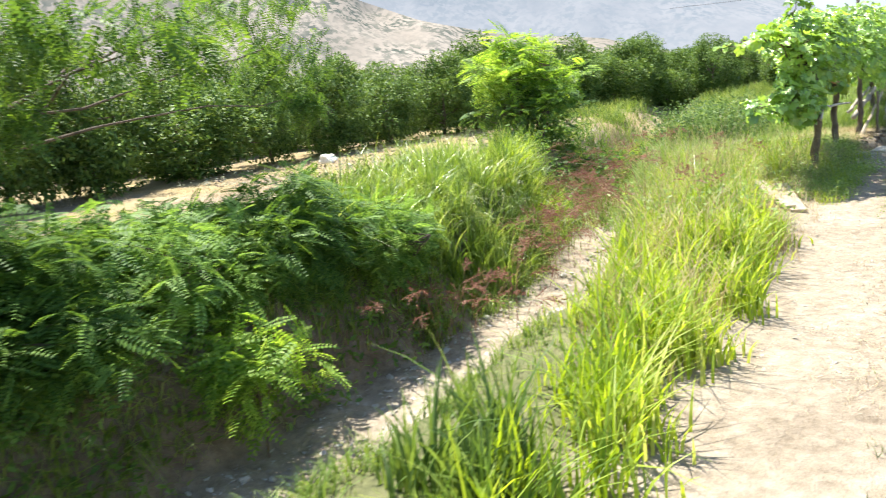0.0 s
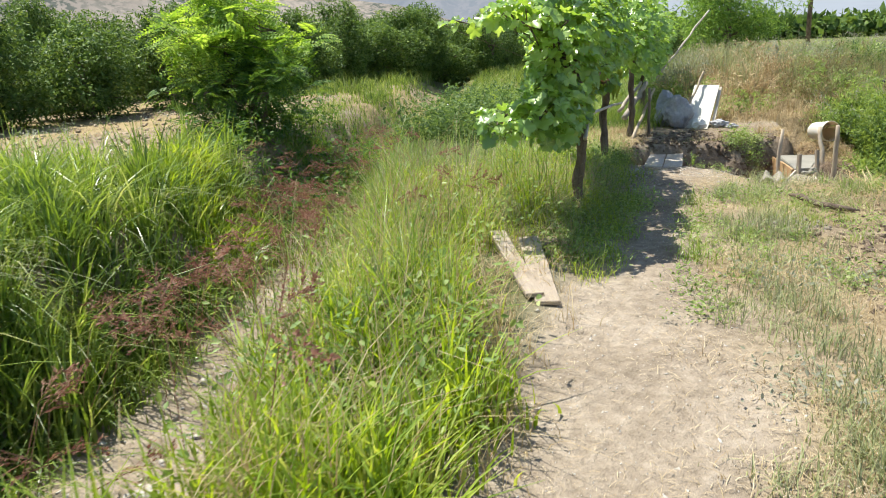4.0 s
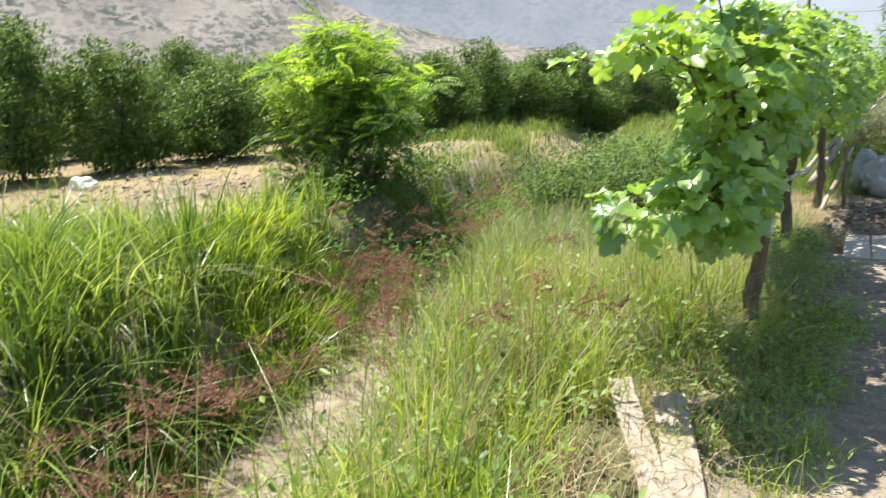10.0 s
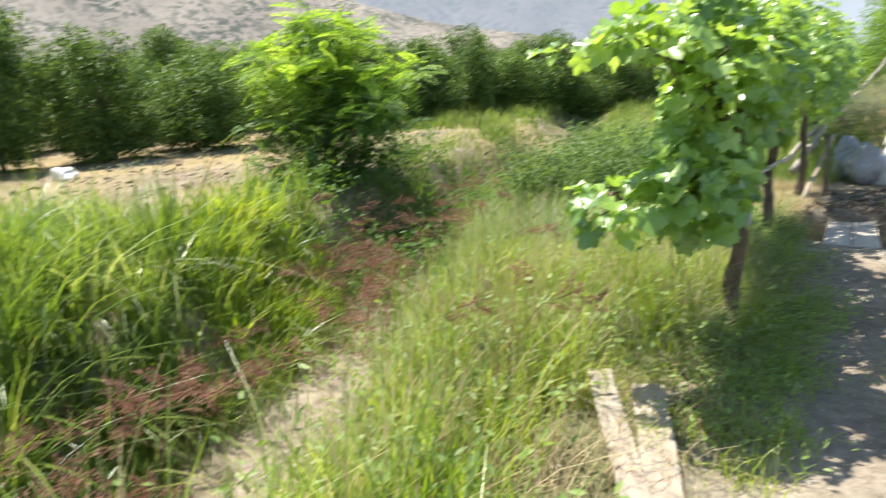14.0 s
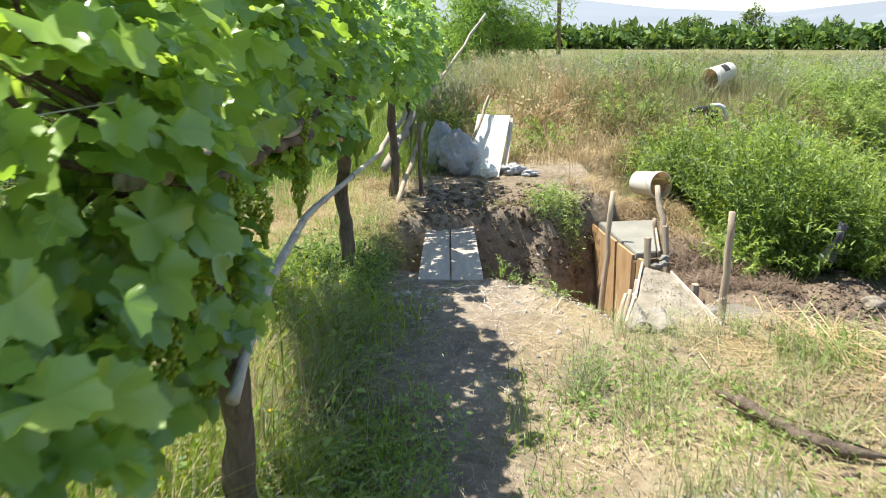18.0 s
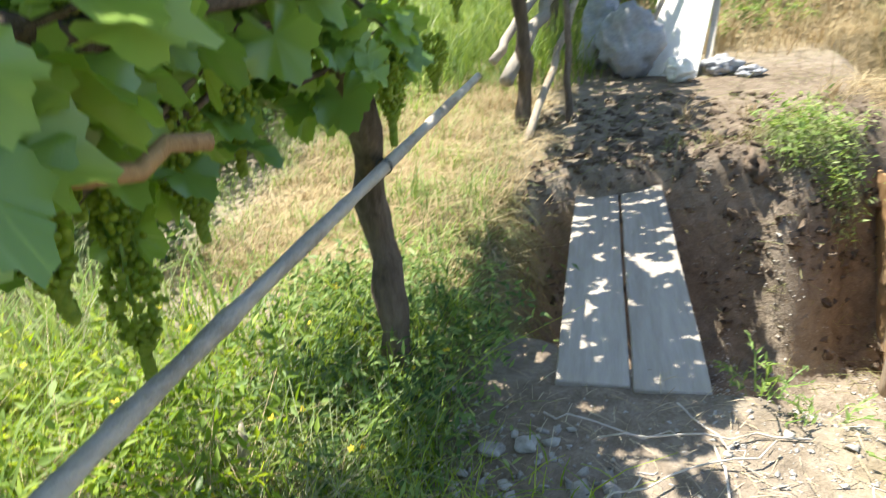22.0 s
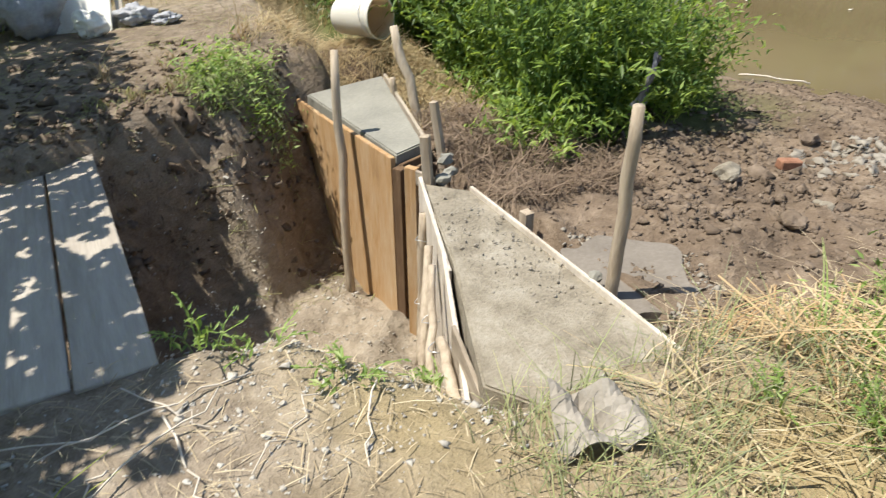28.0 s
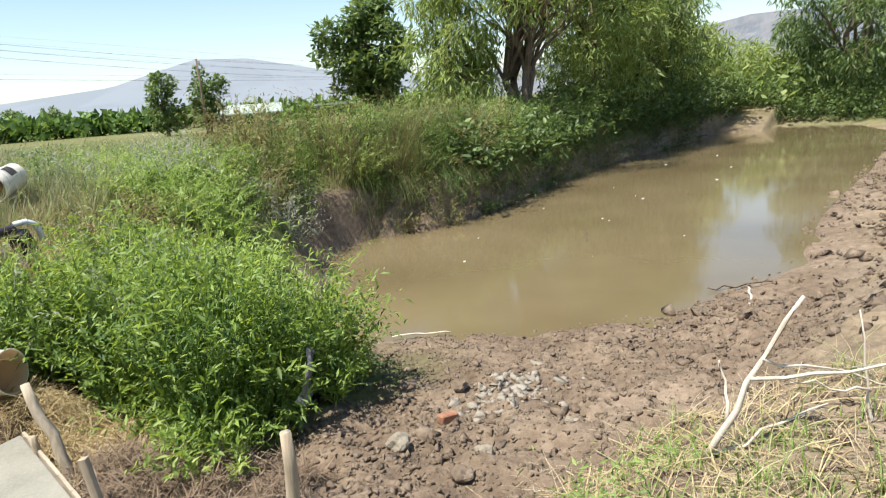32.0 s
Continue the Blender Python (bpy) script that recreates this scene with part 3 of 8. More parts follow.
def pond_distance(x, y):
    """Metres outside the water's edge (negative within), and the nearest edge point's y."""
    shape = np.shape(x)
    X, Y = np.ravel(x), np.ravel(y)
    best, by = np.full(X.shape, 1e9), np.zeros(X.shape)
    inside = np.zeros(X.shape, bool)
    for (ax, ay), (bx, byy) in zip(POND, np.roll(POND, -1, axis=0)):
        dx, dy = bx - ax, byy - ay
        t = np.clip(((X - ax) * dx + (Y - ay) * dy) / (dx * dx + dy * dy), 0, 1)
        px, py = ax + t * dx, ay + t * dy
        d = np.hypot(X - px, Y - py)
        nearer = d < best
        best, by = np.where(nearer, d, best), np.where(nearer, py, by)
        cross = (ay > Y) != (byy > Y)
        with np.errstate(divide="ignore", invalid="ignore"):
            xi = ax + (Y - ay) / (dy if dy else 1e-9) * dx
        inside ^= cross & (X < xi)
    return np.where(inside, -best, best).reshape(shape), by.reshape(shape)


def ground_z(x, y):
    x, y = np.asarray(x, float), np.asarray(y, float)
    near = np.exp(-((x / 30) ** 2 + (y / 30) ** 2))
    z = 0.02 * wave(x, y, 1.1) * near + 0.012 * wave(x, y, 5.0, 2) * near
    # far bank of the ditch and the farm track beyond
    cx = np.interp(y, DITCH_Y, DITCH_X)
    d = x - cx
    z = z + 0.18 * sstep(-0.6, -1.6, d) * sstep(60, 30, y) + 0.10 * sstep(-1.6, -2.6, d) * sstep(-4.5, -3.4, d) * near
    edge = 0.12 * wave(x, y, 2.3, 4)
    cut = sstep(1.25, 0.6, d + edge) * sstep(-1.2, -0.6, d - edge)
    z = z - 0.78 * cut * sstep(40, 18, y) + 0.04 * cut * wave(x, y, 6, 3)
    # crown under the strip of tall grass
    z = z + 0.10 * np.exp(-((x + 0.95) / 0.45) ** 2) * sstep(-1.5, -3.5, y) * near
    # bank of the pond
    pd, py = pond_distance(x, y)
    north = sstep(3.9, 4.8, py) * sstep(6.0, 7.0, x)
    slope = 0.13 + north * (1.1 + 4.2 * sstep(8.6, 10.6, x))
    flat = 1 - sstep(1.5, 1.0, np.hypot((x - 2.05) / 0.26, (y - 0.02) / 0.32))
    basin = WATER_Z - 0.03 + slope * np.maximum(pd, 0) - 0.25 * np.minimum(-np.minimum(pd, 0), 1.5) + (0.05 * wave(x, y, 3.1, 5) + 0.05 * rubble_noise(x, y, 4.2, 6) + 0.035 * rubble_noise(x, y, 8.5, 2)) * sstep(0.0, 0.9, pd) * flat
    basin = basin + (1 - north) * (0.36 * sstep(-0.15, -1.25, y + 0.14 * (x - 1.5)) + 1.1 * sstep(4.4, 6.3, y) * sstep(0.15, 1.0, pd))
    zone = sstep(1.74, 1.9, x)
    z = np.where(zone > 0, np.minimum(z, z * (1 - zone) + basin * zone), z)
    # earth bank north of the planks
    z = z + (0.62 * sstep(4.9, 7.5, y) * sstep(26, 12, y) * sstep(-1.2, 0.8, x) * sstep(30, 8, x) + 0.06 * wave(x, y, 1.7, 8) * sstep(4.5, 6, y)) * sstep(0.0, 1.2, pd)
    # the pit beside the form boards
    ex = 0.07 * rubble_noise(x, y, 2.6, 1) + 0.05 * rubble_noise(x, y, 7.0, 3)
    far_y = np.interp(x, [-0.7, 0.3, 1.0, 1.6], [1.5, 2.05, 2.25, 2.75])
    ramp_y = np.interp(x, [-0.7, 0.2, 0.55, 0.8, 1.1, 1.6], [0.4, 0.08, -0.15, -0.5, -0.95, -0.8])
    ramp_w = np.interp(x, [-0.7, 0.25, 0.6, 1.1, 1.6], [0.35, 0.35, 1.4, 1.75, 1.75])
    inx = sstep(-0.62, -0.35, x + ex) * sstep(1.98, 1.86, x)
    iny = sstep(0, 1, (y + ex - ramp_y) / ramp_w) * sstep(0.2, -0.32 - 0.3 * sstep(0.5, 1.2, x), y - far_y + 1.5 * ex)
    depth = np.interp(x, [-0.6, 0.0, 0.6, 1.6], [0.55, 0.95, 1.1, 1.32])
    z = z - depth * inx * iny + 0.08 * inx * iny * rubble_noise(x, y, 4, 9) + 0.05 * inx * iny * rubble_noise(x, y, 9, 4)
    # spoil heap behind the block
    z = z + 0.3 * np.exp(-((x - 2.28) ** 2 + (y - 3.3) ** 2) / 0.2) * sstep(1.9, 2.2, x + 0.25 * (y - 3))
    # seat of the sloping slab
    sx = np.interp(y, [-0.6, -0.3, 0.4, 1.1], [1.27, 1.1, 1.3, 1.55])
    z = z - 0.33 * sstep(0.0, 0.12, x - sx) * sstep(1.95, 1.85, x) * sstep(-0.6, -0.46, y) * sstep(1.2, 1.0, y) * (1 - iny)
    return z


def axis(lo, hi, step, far, grow=1.22):
    a = list(np.arange(lo, hi, step))
    s, v = step, hi
    right = []
    while v < far:
        right.append(v)
        s *= grow
        v += s
    right.append(far)
    s, v = step, lo
    left = []
    while v > -far:
        s *= grow
        v -= s
        left.append(max(v, -far))
    return np.array(left[::-1] + a + right)


gx, gy = axis(-6.0, 8.0, 0.06, 3800.0), axis(-11.5, 7.0, 0.06, 3800.0)
GX, GY = np.meshgrid(gx, gy)
GZ = ground_z(GX, GY)
ni, nj = GX.shape
idx = np.arange(ni * nj).reshape(ni, nj)
quads = np.stack([idx[:-1, :-1], idx[:-1, 1:], idx[1:, 1:], idx[1:, :-1]], -1).reshape(-1, 4)
ground_me = tri_mesh("ground", np.stack([GX, GY, GZ], -1).reshape(-1, 3), quads, True)
ground_me.materials.append(M_SOIL)
PD, PY = pond_distance(GX, GY)
mud = sstep(1.8, 1.95, GX) * sstep(-2.6, -0.9, GY - 0.2 * wave(GX, GY, 3)) * (GY < 8) * sstep(45, 30, GX)
mud = np.maximum(mud, sstep(0.9, 1.5, GX + 0.3 * wave(GX, GY, 2.0)) * sstep(-5.5, -4.2, GY) * sstep(-1.3, -1.9, GY) * 0.55)
# brown pit earth, deepened towards the back wall to carry its shade
mud = np.maximum(mud, sstep(-0.12, -0.5, GZ) * sstep(-0.7, -0.4, GX) * (GX < 1.8) * (GY > -0.5) * (0.3 + 0.5 * sstep(0.9, 1.5, GY + 0.5 * (GX < 0.5))))
mud = np.maximum(mud, sstep(1.6, 2.0, GY) * sstep(4.6, 4.0, GY) * sstep(-0.4, 0.0, GX) * 0.62)
dx_ = GX - np.interp(GY, DITCH_Y, DITCH_X)
mud = np.maximum(mud, sstep(-0.3, -0.9, dx_) * sstep(-1.6, -1.2, dx_) * 0.7)
# the vines' shade on the path, put in as a darker earth mix
mud = np.maximum(mud, 0.75 * sstep(-1.0, -0.7, GX) * sstep(0.35, 0.1, GX) * sstep(-3.6, -2.6, GY) * sstep(0.6, 0.1, GY) * (0.6 + 0.4 * rubble_noise(GX, GY, 2.5, 4)))
# brown earth beside it, with dappled shade put into the same mask
mud = np.maximum(mud, 0.5 * sstep(-0.3, 0.1, GX) * sstep(1.3, 0.9, GX) * sstep(-4.6, -3.6, GY) * sstep(0.3, -0.2, GY) * (0.6 + 0.5 * rubble_noise(GX, GY, 3.1, 9)))
mud = np.maximum(mud, 0.85 * np.exp(-(((GX + 5.9) / 1.1) ** 2 + ((GY + 2.7) / 1.5) ** 2)) + (GX < -4.3) * (GX > -13) * np.clip(0.5 + 0.45 * rubble_noise(GX, GY, 0.5, 5) + 0.3 * rubble_noise(GX, GY, 1.7, 8), 0, 0.85))
mud = np.maximum(mud, 0.85 * sstep(-11.2, -12.4, GX + 0.6 * rubble_noise(GX, GY, 0.9, 3)) * sstep(-30, -24, GX) * (GY < 34))
pale_floor = sstep(0.25, 0.7, GX) * sstep(2.2, 1.75, GY) * sstep(1.8, 1.6, GX) * (GY > -0.6)
mud = mud * (1 - 0.88 * pale_floor)
litter = np.clip(0.5 + 0.5 * rubble_noise(GX, GY, 0.9, 3) + 0.35 * rubble_noise(GX, GY, 2.3, 5), 0, 1) * sstep(0.35, 0.8, GX + 0.15 * rubble_noise(GX, GY, 1.2)) * (GY < 0) * (1 - mud)
litter = np.maximum(litter, sstep(0.15, 0.45, GX + 0.2 * rubble_noise(GX, GY, 1.6, 2)) * sstep(3.6, 2.6, GX) * sstep(-5.2, -4.0, GY) * sstep(-0.4, -0.9, GY) * np.clip(0.42 + 0.6 * rubble_noise(GX, GY, 2.1, 8), 0, 1))
litter = np.maximum(litter, sstep(4.3, 5.2, GY) * sstep(-0.8, 0, GX) * (PD > 0.8) * 0.7)
litter = np.maximum(litter, sstep(-0.7, -0.9, GX) * sstep(-2.0, -1.6, GX) * sstep(0.3, 0.8, GY) * sstep(5, 4, GY))
litter = np.maximum(litter, sstep(-4.8, -6, GX) * sstep(-22, -14, GX) * np.clip(0.5 + 0.7 * rubble_noise(GX, GY, 0.8, 7) + 0.3 * sstep(-9, -12, GX), 0, 1))
grassy = sstep(14, 26, np.hypot(GX * 0.9, GY)) * np.clip(0.75 + 0.3 * rubble_noise(GX, GY, 0.12, 2), 0, 1)
grassy = np.maximum(grassy, sstep(-0.35, -0.7, GX) * sstep(0.5, 0.9, dx_) * (GY < 12) * 0.8)
grassy = np.maximum(grassy, sstep(2.1, 2.6, GX) * sstep(1.2, 1.9, GY) * sstep(6.0, 4.6, GX) * (GY < 7))
bare = sstep(-2.9, -2.3, GX) * sstep(-0.7, -1.1, GX) * sstep(-1.6, -0.8, GY) * sstep(4.5, 3.0, GY)
grassy = np.maximum(grassy, sstep(4.5, 5.2, GX) * sstep(3.2, 4.2, GY) * sstep(0.25, 0.6, PD) * (GY < 14) * (GX < 22))
grassy = grassy * (1 - bare) * sstep(0.3, 1.6, PD + 9.0 * (GX < 18))
mud = np.maximum(mud, sstep(2.4, 0.8, PD) * (GX > 18))
mud = np.maximum(mud, sstep(3.4, 4.2, GX) * sstep(45, 30, GX) * sstep(-9, -6, GY) * (GY < 1) * (0.8 + 0.2 * rubble_noise(GX, GY, 0.7, 14)))
soil = ground_me.color_attributes.new("soil", "FLOAT_COLOR", "POINT")
soil.data.foreach_set("color", np.stack([mud, litter, grassy, np.ones_like(mud)], -1).astype(np.float32).ravel())
ground = new("ground", ground_me)
tagged(ground, "dusty tan earth with a ditch, a pit and a muddy pond basin", "ground", kind="structure")

wx, wy = np.meshgrid(np.linspace(5, 42, 60), np.linspace(-4, 9, 24))
wi = np.arange(wx.size).reshape(wx.shape)
water_me = tri_mesh("water", np.stack([wx, wy, np.full_like(wx, WATER_Z)], -1).reshape(-1, 3), np.stack([wi[:-1, :-1], wi[:-1, 1:], wi[1:, 1:], wi[1:, :-1]], -1).reshape(-1, 4))
water_me.materials.append(M_WATER)
tagged(new("water", water_me), "still brown muddy pond water with sky reflections", "pond", kind="structure")


def on_ground(xy):
    xy = np.asarray(xy, float).reshape(-1, 2)
    return np.column_stack([xy, ground_z(xy[:, 0], xy[:, 1])])


def scatter(n, x0, x1, y0, y1, rng, keep=None):
    p = np.column_stack([rng.uniform(x0, x1, n), rng.uniform(y0, y1, n)])
    if keep is not None:
        p = p[keep(p[:, 0], p[:, 1])]
    return on_ground(p)


# ---- hills and far ridges ----
def ridge(name, label, material, dist, az, el, rough, seed, depth=0.35):
    """A range seen along azimuths az (degrees from +y to +x) with crests at elevations el."""
    A = np.linspace(az[0], az[-1], 160)
    E = np.interp(A, az, el)
    rows = []
    for k in range(22):
        s = k / 21
        r = dist * (1 + depth * s)
        top = np.tan(np.radians(E)) * dist * (1 + depth)
        gully = np.array([noise.fractal(Vector((a * 0.22 + seed, s * 1.6, seed)), 1.0, 2.0, 5) for a in A])
        z = top * s ** 1.15 + top * rough * gully * np.sin(np.pi * min(1, s * 1.05)) - 2
        if k == 21:
            z = top * (1 + 0.05 * gully)
        rr = r * (1 + 0.05 * gully)
        rows.append(np.stack([np.sin(np.radians(A)) * rr, np.cos(np.radians(A)) * rr, z], 1))
    V = np.array(rows)
    i = np.arange(V.shape[0] * V.shape[1]).reshape(V.shape[:2])
    me = tri_mesh(name, V.reshape(-1, 3), np.stack([i[:-1, :-1], i[:-1, 1:], i[1:, 1:], i[1:, :-1]], -1).reshape(-1, 4), True)
    me.materials.append(material)
    return tagged(new(name, me), label, "hill", kind="structure")


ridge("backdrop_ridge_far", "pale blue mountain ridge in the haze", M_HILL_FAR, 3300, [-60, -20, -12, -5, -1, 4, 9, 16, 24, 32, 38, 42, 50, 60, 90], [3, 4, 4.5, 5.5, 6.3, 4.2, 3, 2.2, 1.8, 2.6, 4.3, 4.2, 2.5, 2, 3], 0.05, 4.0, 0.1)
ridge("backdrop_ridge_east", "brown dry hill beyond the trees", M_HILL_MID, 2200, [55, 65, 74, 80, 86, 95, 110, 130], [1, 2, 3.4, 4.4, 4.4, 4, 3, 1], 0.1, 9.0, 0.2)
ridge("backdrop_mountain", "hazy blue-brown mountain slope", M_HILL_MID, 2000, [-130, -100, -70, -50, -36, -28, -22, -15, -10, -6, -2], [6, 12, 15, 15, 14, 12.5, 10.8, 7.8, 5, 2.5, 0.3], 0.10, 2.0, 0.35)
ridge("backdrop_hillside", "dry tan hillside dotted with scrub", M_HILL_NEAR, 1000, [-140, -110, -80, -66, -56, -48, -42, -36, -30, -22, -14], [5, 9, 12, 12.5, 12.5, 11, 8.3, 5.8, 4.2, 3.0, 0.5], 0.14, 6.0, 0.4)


# ---- grass and weeds ----
M_BROWN = leafy("brown_weeds", [(0.13, 0.09, 0.05), (0.2, 0.16, 0.08), (0.22, 0.25, 0.1), (0.34, 0.3, 0.16)], 0.3, 0.6, spec=0.15)
def meadow(name, label, P, H, W, lean, material, segs=3, category="grass", to=None, droop=None):
    v, f = blades(P, H, W, lean, RNG, segs, to, droop)
    return solo(name, (v, f), material, label, category, kind="stuff")


def tufted(x0, x1, y0, y1, tufts, per, spread, keep=None, rng=RNG):
    """Ground points gathered in tufts, with a height factor that falls off from each tuft's middle."""
    c = np.column_stack([rng.uniform(x0, x1, tufts), rng.uniform(y0, y1, tufts)])
    if keep is not None:
        c = c[keep(c[:, 0], c[:, 1])]
    size = rng.uniform(0.6, 1.25, len(c))
    d = rng.normal(0, spread, (len(c) * per, 2))
    p = np.repeat(c, per, axis=0) + d
    h = np.repeat(size, per) * np.clip(1.1 - np.hypot(d[:, 0], d[:, 1]) / (3.2 * spread), 0.35, 1) * rng.uniform(0.65, 1.15, len(p))
    return on_ground(p), h


def ditch_off(x, y):
    return x - np.interp(y, DITCH_Y, DITCH_X)


def patchy(x, y, k, seed, level):
    return wave(x, y, k, seed) > level


# strip between path and ditch
ridge_edge = lambda y: np.interp(y, [-13, -8.5, -7, -6.2, -5.7, -5.2, -4.8, -3.6, -3.2, -2], [-0.1, -0.15, -0.32, -0.42, -0.7, -0.95, -1.08, -1.25, -0.8, -0.6])
ridge_keep = lambda x, y: (ditch_off(x, y) > np.interp(y, [-11, -9.3, -8.4, -6.5, -5], [1.95, 1.72, 1.42, 1.15, 0.85]) + 0.12 * wave(x, y, 4, 2)) & (x < ridge_edge(y) - 0.12 * wave(x, y, 3, 1))
P, h = tufted(-2.6, -0.3, -12.2, -5.2, 270, 60, 0.10, ridge_keep)
meadow("ridge_grass", "tall bright green grass on the ditch bank", P, 0.52 * h, 0.015, 0.5, M_GRASS, 4)
P, h = tufted(-1.0, -0.55, -10.8, -10.2, 10, 40, 0.07)
meadow("ridge_grass", "broad arching green grass blades by the ditch", P, 0.55 * h, 0.02, 0.4, M_GRASS_DARK, 5)
P, h = tufted(-3.2, -0.55, -5.6, -2.3, 240, 46, 0.09, ridge_keep)
meadow("ridge_grass", "tall green grass with thin stems by the ditch", P, 0.55 * h, 0.007, 0.45, M_GRASS, 4)
P, h = tufted(-3.2, -0.5, -9.8, -2.0, 330, 28, 0.1, ridge_keep)
meadow("ridge_dry_grass", "dry straw-coloured stems among green grass", P, 0.62 * h, 0.0058, 0.6, M_DRY, 3)
P, h = tufted(-1.2, -0.35, -9.0, -4.6, 150, 20, 0.08, lambda x, y: np.abs(x - ridge_edge(y) - 0.05) < 0.18)
meadow("ridge_dry_grass", "brown dry grass along the path's edge", P, 0.26 * h, 0.005, 0.8, M_DRY, 3)
P, h = tufted(-3.2, -0.7, -6.6, -1.8, 120, 12, 0.14, ridge_keep)
meadow("ridge_grass", "tall thin drying stems above the grass", P, 0.95 * h, 0.0042, 0.35, M_DRY, 4)
P, h = tufted(-3.2, -0.7, -7.0, -1.8, 150, 14, 0.12, ridge_keep)
meadow("ridge_grass", "long loose green blades above the ditch", P, 0.85 * h, 0.008, 0.4, M_GRASS_MID, 4)
# left bank
left_keep = lambda x, y: (ditch_off(x, y) < np.interp(y, [-7.4, -6.6], [-0.95, -0.55])) & (ditch_off(x, y) > -2.1 + 0.3 * wave(x, y, 1.5, 2))
on_bank = lambda x, y: left_keep(x, y) & (patchy(x, y, 1.9, 6, -0.45)) & (ditch_off(x, y) > np.interp(y, [-5.2, -4.2], [-2.4, -1.7]))
P, h = tufted(-6.6, -2.6, -8.4, -1.0, 210, 46, 0.085, on_bank)
meadow("bank_grass", "upright broad bright green grass tufts on the far bank", P, 0.78 * h, 0.021, 0.34, M_GRASS_MID, 4)
P, h = tufted(-6.6, -2.6, -8.4, -1.0, 170, 26, 0.1, on_bank)
meadow("bank_grass", "lush arching green grass on the far ditch bank", P, 0.8 * h, 0.019, 0.95, M_GRASS_MID, 5, to=(0.55, 0.05, 0))
P, h = tufted(-6.6, -2.6, -8.4, -1.0, 120, 30, 0.1, on_bank)
meadow("bank_grass", "broad dark green grass tufts on the far bank", P, 0.6 * h, 0.024, 0.5, M_GRASS_DARK, 4)
# highlights on bowed tips, put in as a few paler blades
P, h = tufted(-6.4, -2.6, -8.2, -1.0, 110, 7, 0.1, on_bank)
meadow("bank_grass", "grass blades bowing over the ditch, coloured pale for highlights", P, 0.85 * h, 0.014, 1.2, M_GRASS_PALE, 6, to=(1.0, -0.2, 0), droop=0.75)
P, h = tufted(-5.5, -3.9, -3.4, -1.6, 60, 44, 0.1, lambda x, y: (ditch_off(x, y) < -0.5) & (ditch_off(x, y) > -1.7))
meadow("bank_grass", "tall lime green tussocks by the ditch bend", P, 0.72 * h, 0.02, 0.6, M_GRASS, 4, to=(0.3, -0.1, 0))
P, h = tufted(-6.4, -2.6, -9.3, -7.6, 120, 40, 0.12, left_keep)
meadow("bank_grass", "shaded dark green grass on the ditch bank", P, 0.55 * h, 0.013, 0.7, M_GRASS_MID, 3)
P, h = tufted(-6.4, -2.6, -7.2, -0.5, 420, 40, 0.1, lambda x, y: (ditch_off(x, y) < -0.42) & (ditch_off(x, y) > -1.15))
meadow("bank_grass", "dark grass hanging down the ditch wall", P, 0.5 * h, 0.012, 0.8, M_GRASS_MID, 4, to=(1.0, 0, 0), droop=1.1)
P, h = tufted(-6.8, -4.2, -7.0, -3.2, 120, 70, 0.15, lambda x, y: (ditch_off(x, y) < -1.5) & (ditch_off(x, y) > -2.9))
meadow("bank_grass", "tall green grass at the farm track's edge", P, 0.8 * h, 0.015, 0.6, M_GRASS_MID, 4)
# beyond the ditch bend
P, h = tufted(-7.4, -1.2, -2.4, 12, 900, 30, 0.14, lambda x, y: (ditch_off(x, y) > 0.5) & (x < -1.3) & (np.abs(x + 2.2) + np.abs(y - 1.6) > 1.7))
meadow("meadow_grass", "green grass beyond the vine row", P, 0.55 * h, 0.012, 0.55, M_WEED, 3)
P, h = tufted(-9, -5, -1.2, 10, 300, 30, 0.14, lambda x, y: (ditch_off(x, y) < -0.5) & (ditch_off(x, y) > -1.7))
meadow("bank_grass", "dark green weeds along the ditch", P, 0.5 * h, 0.014, 0.6, M_GRASS_DARK, 3)
P, h = tufted(-14, 2, 9, 34, 900, 26, 0.3, lambda x, y: (x < 0.5))
meadow("meadow_grass", "tall grass verge before the orchard", P, 0.6 * h, 0.025, 0.5, M_GRASS_DARK, 2)
P, h = tufted(-4.2, -2.9, -11.8, -7.4, 150, 30, 0.1, lambda x, y: (ditch_off(x, y) < -0.8) & (ditch_off(x, y) > -1.3))
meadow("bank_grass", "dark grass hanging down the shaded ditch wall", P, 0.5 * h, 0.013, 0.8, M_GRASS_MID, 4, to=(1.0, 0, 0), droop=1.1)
# farm track litter
P, h = tufted(-13, -4.8, -6, 9, 420, 22, 0.12, lambda x, y: (ditch_off(x, y) < -1.7) & patchy(x, y, 1.1, 5, -0.1))
meadow("track_grass", "thin dry grass on the farm track", P, 0.14 * h, 0.006, 0.8, M_DRY, 2)


P, h = tufted(-1.35, -0.3, -5.3, -3.4, 46, 20, 0.09)
meadow("ridge_dry_grass", "dry and green stems round the boards", P, 0.22 * h, 0.005, 0.8, M_DRY, 3)


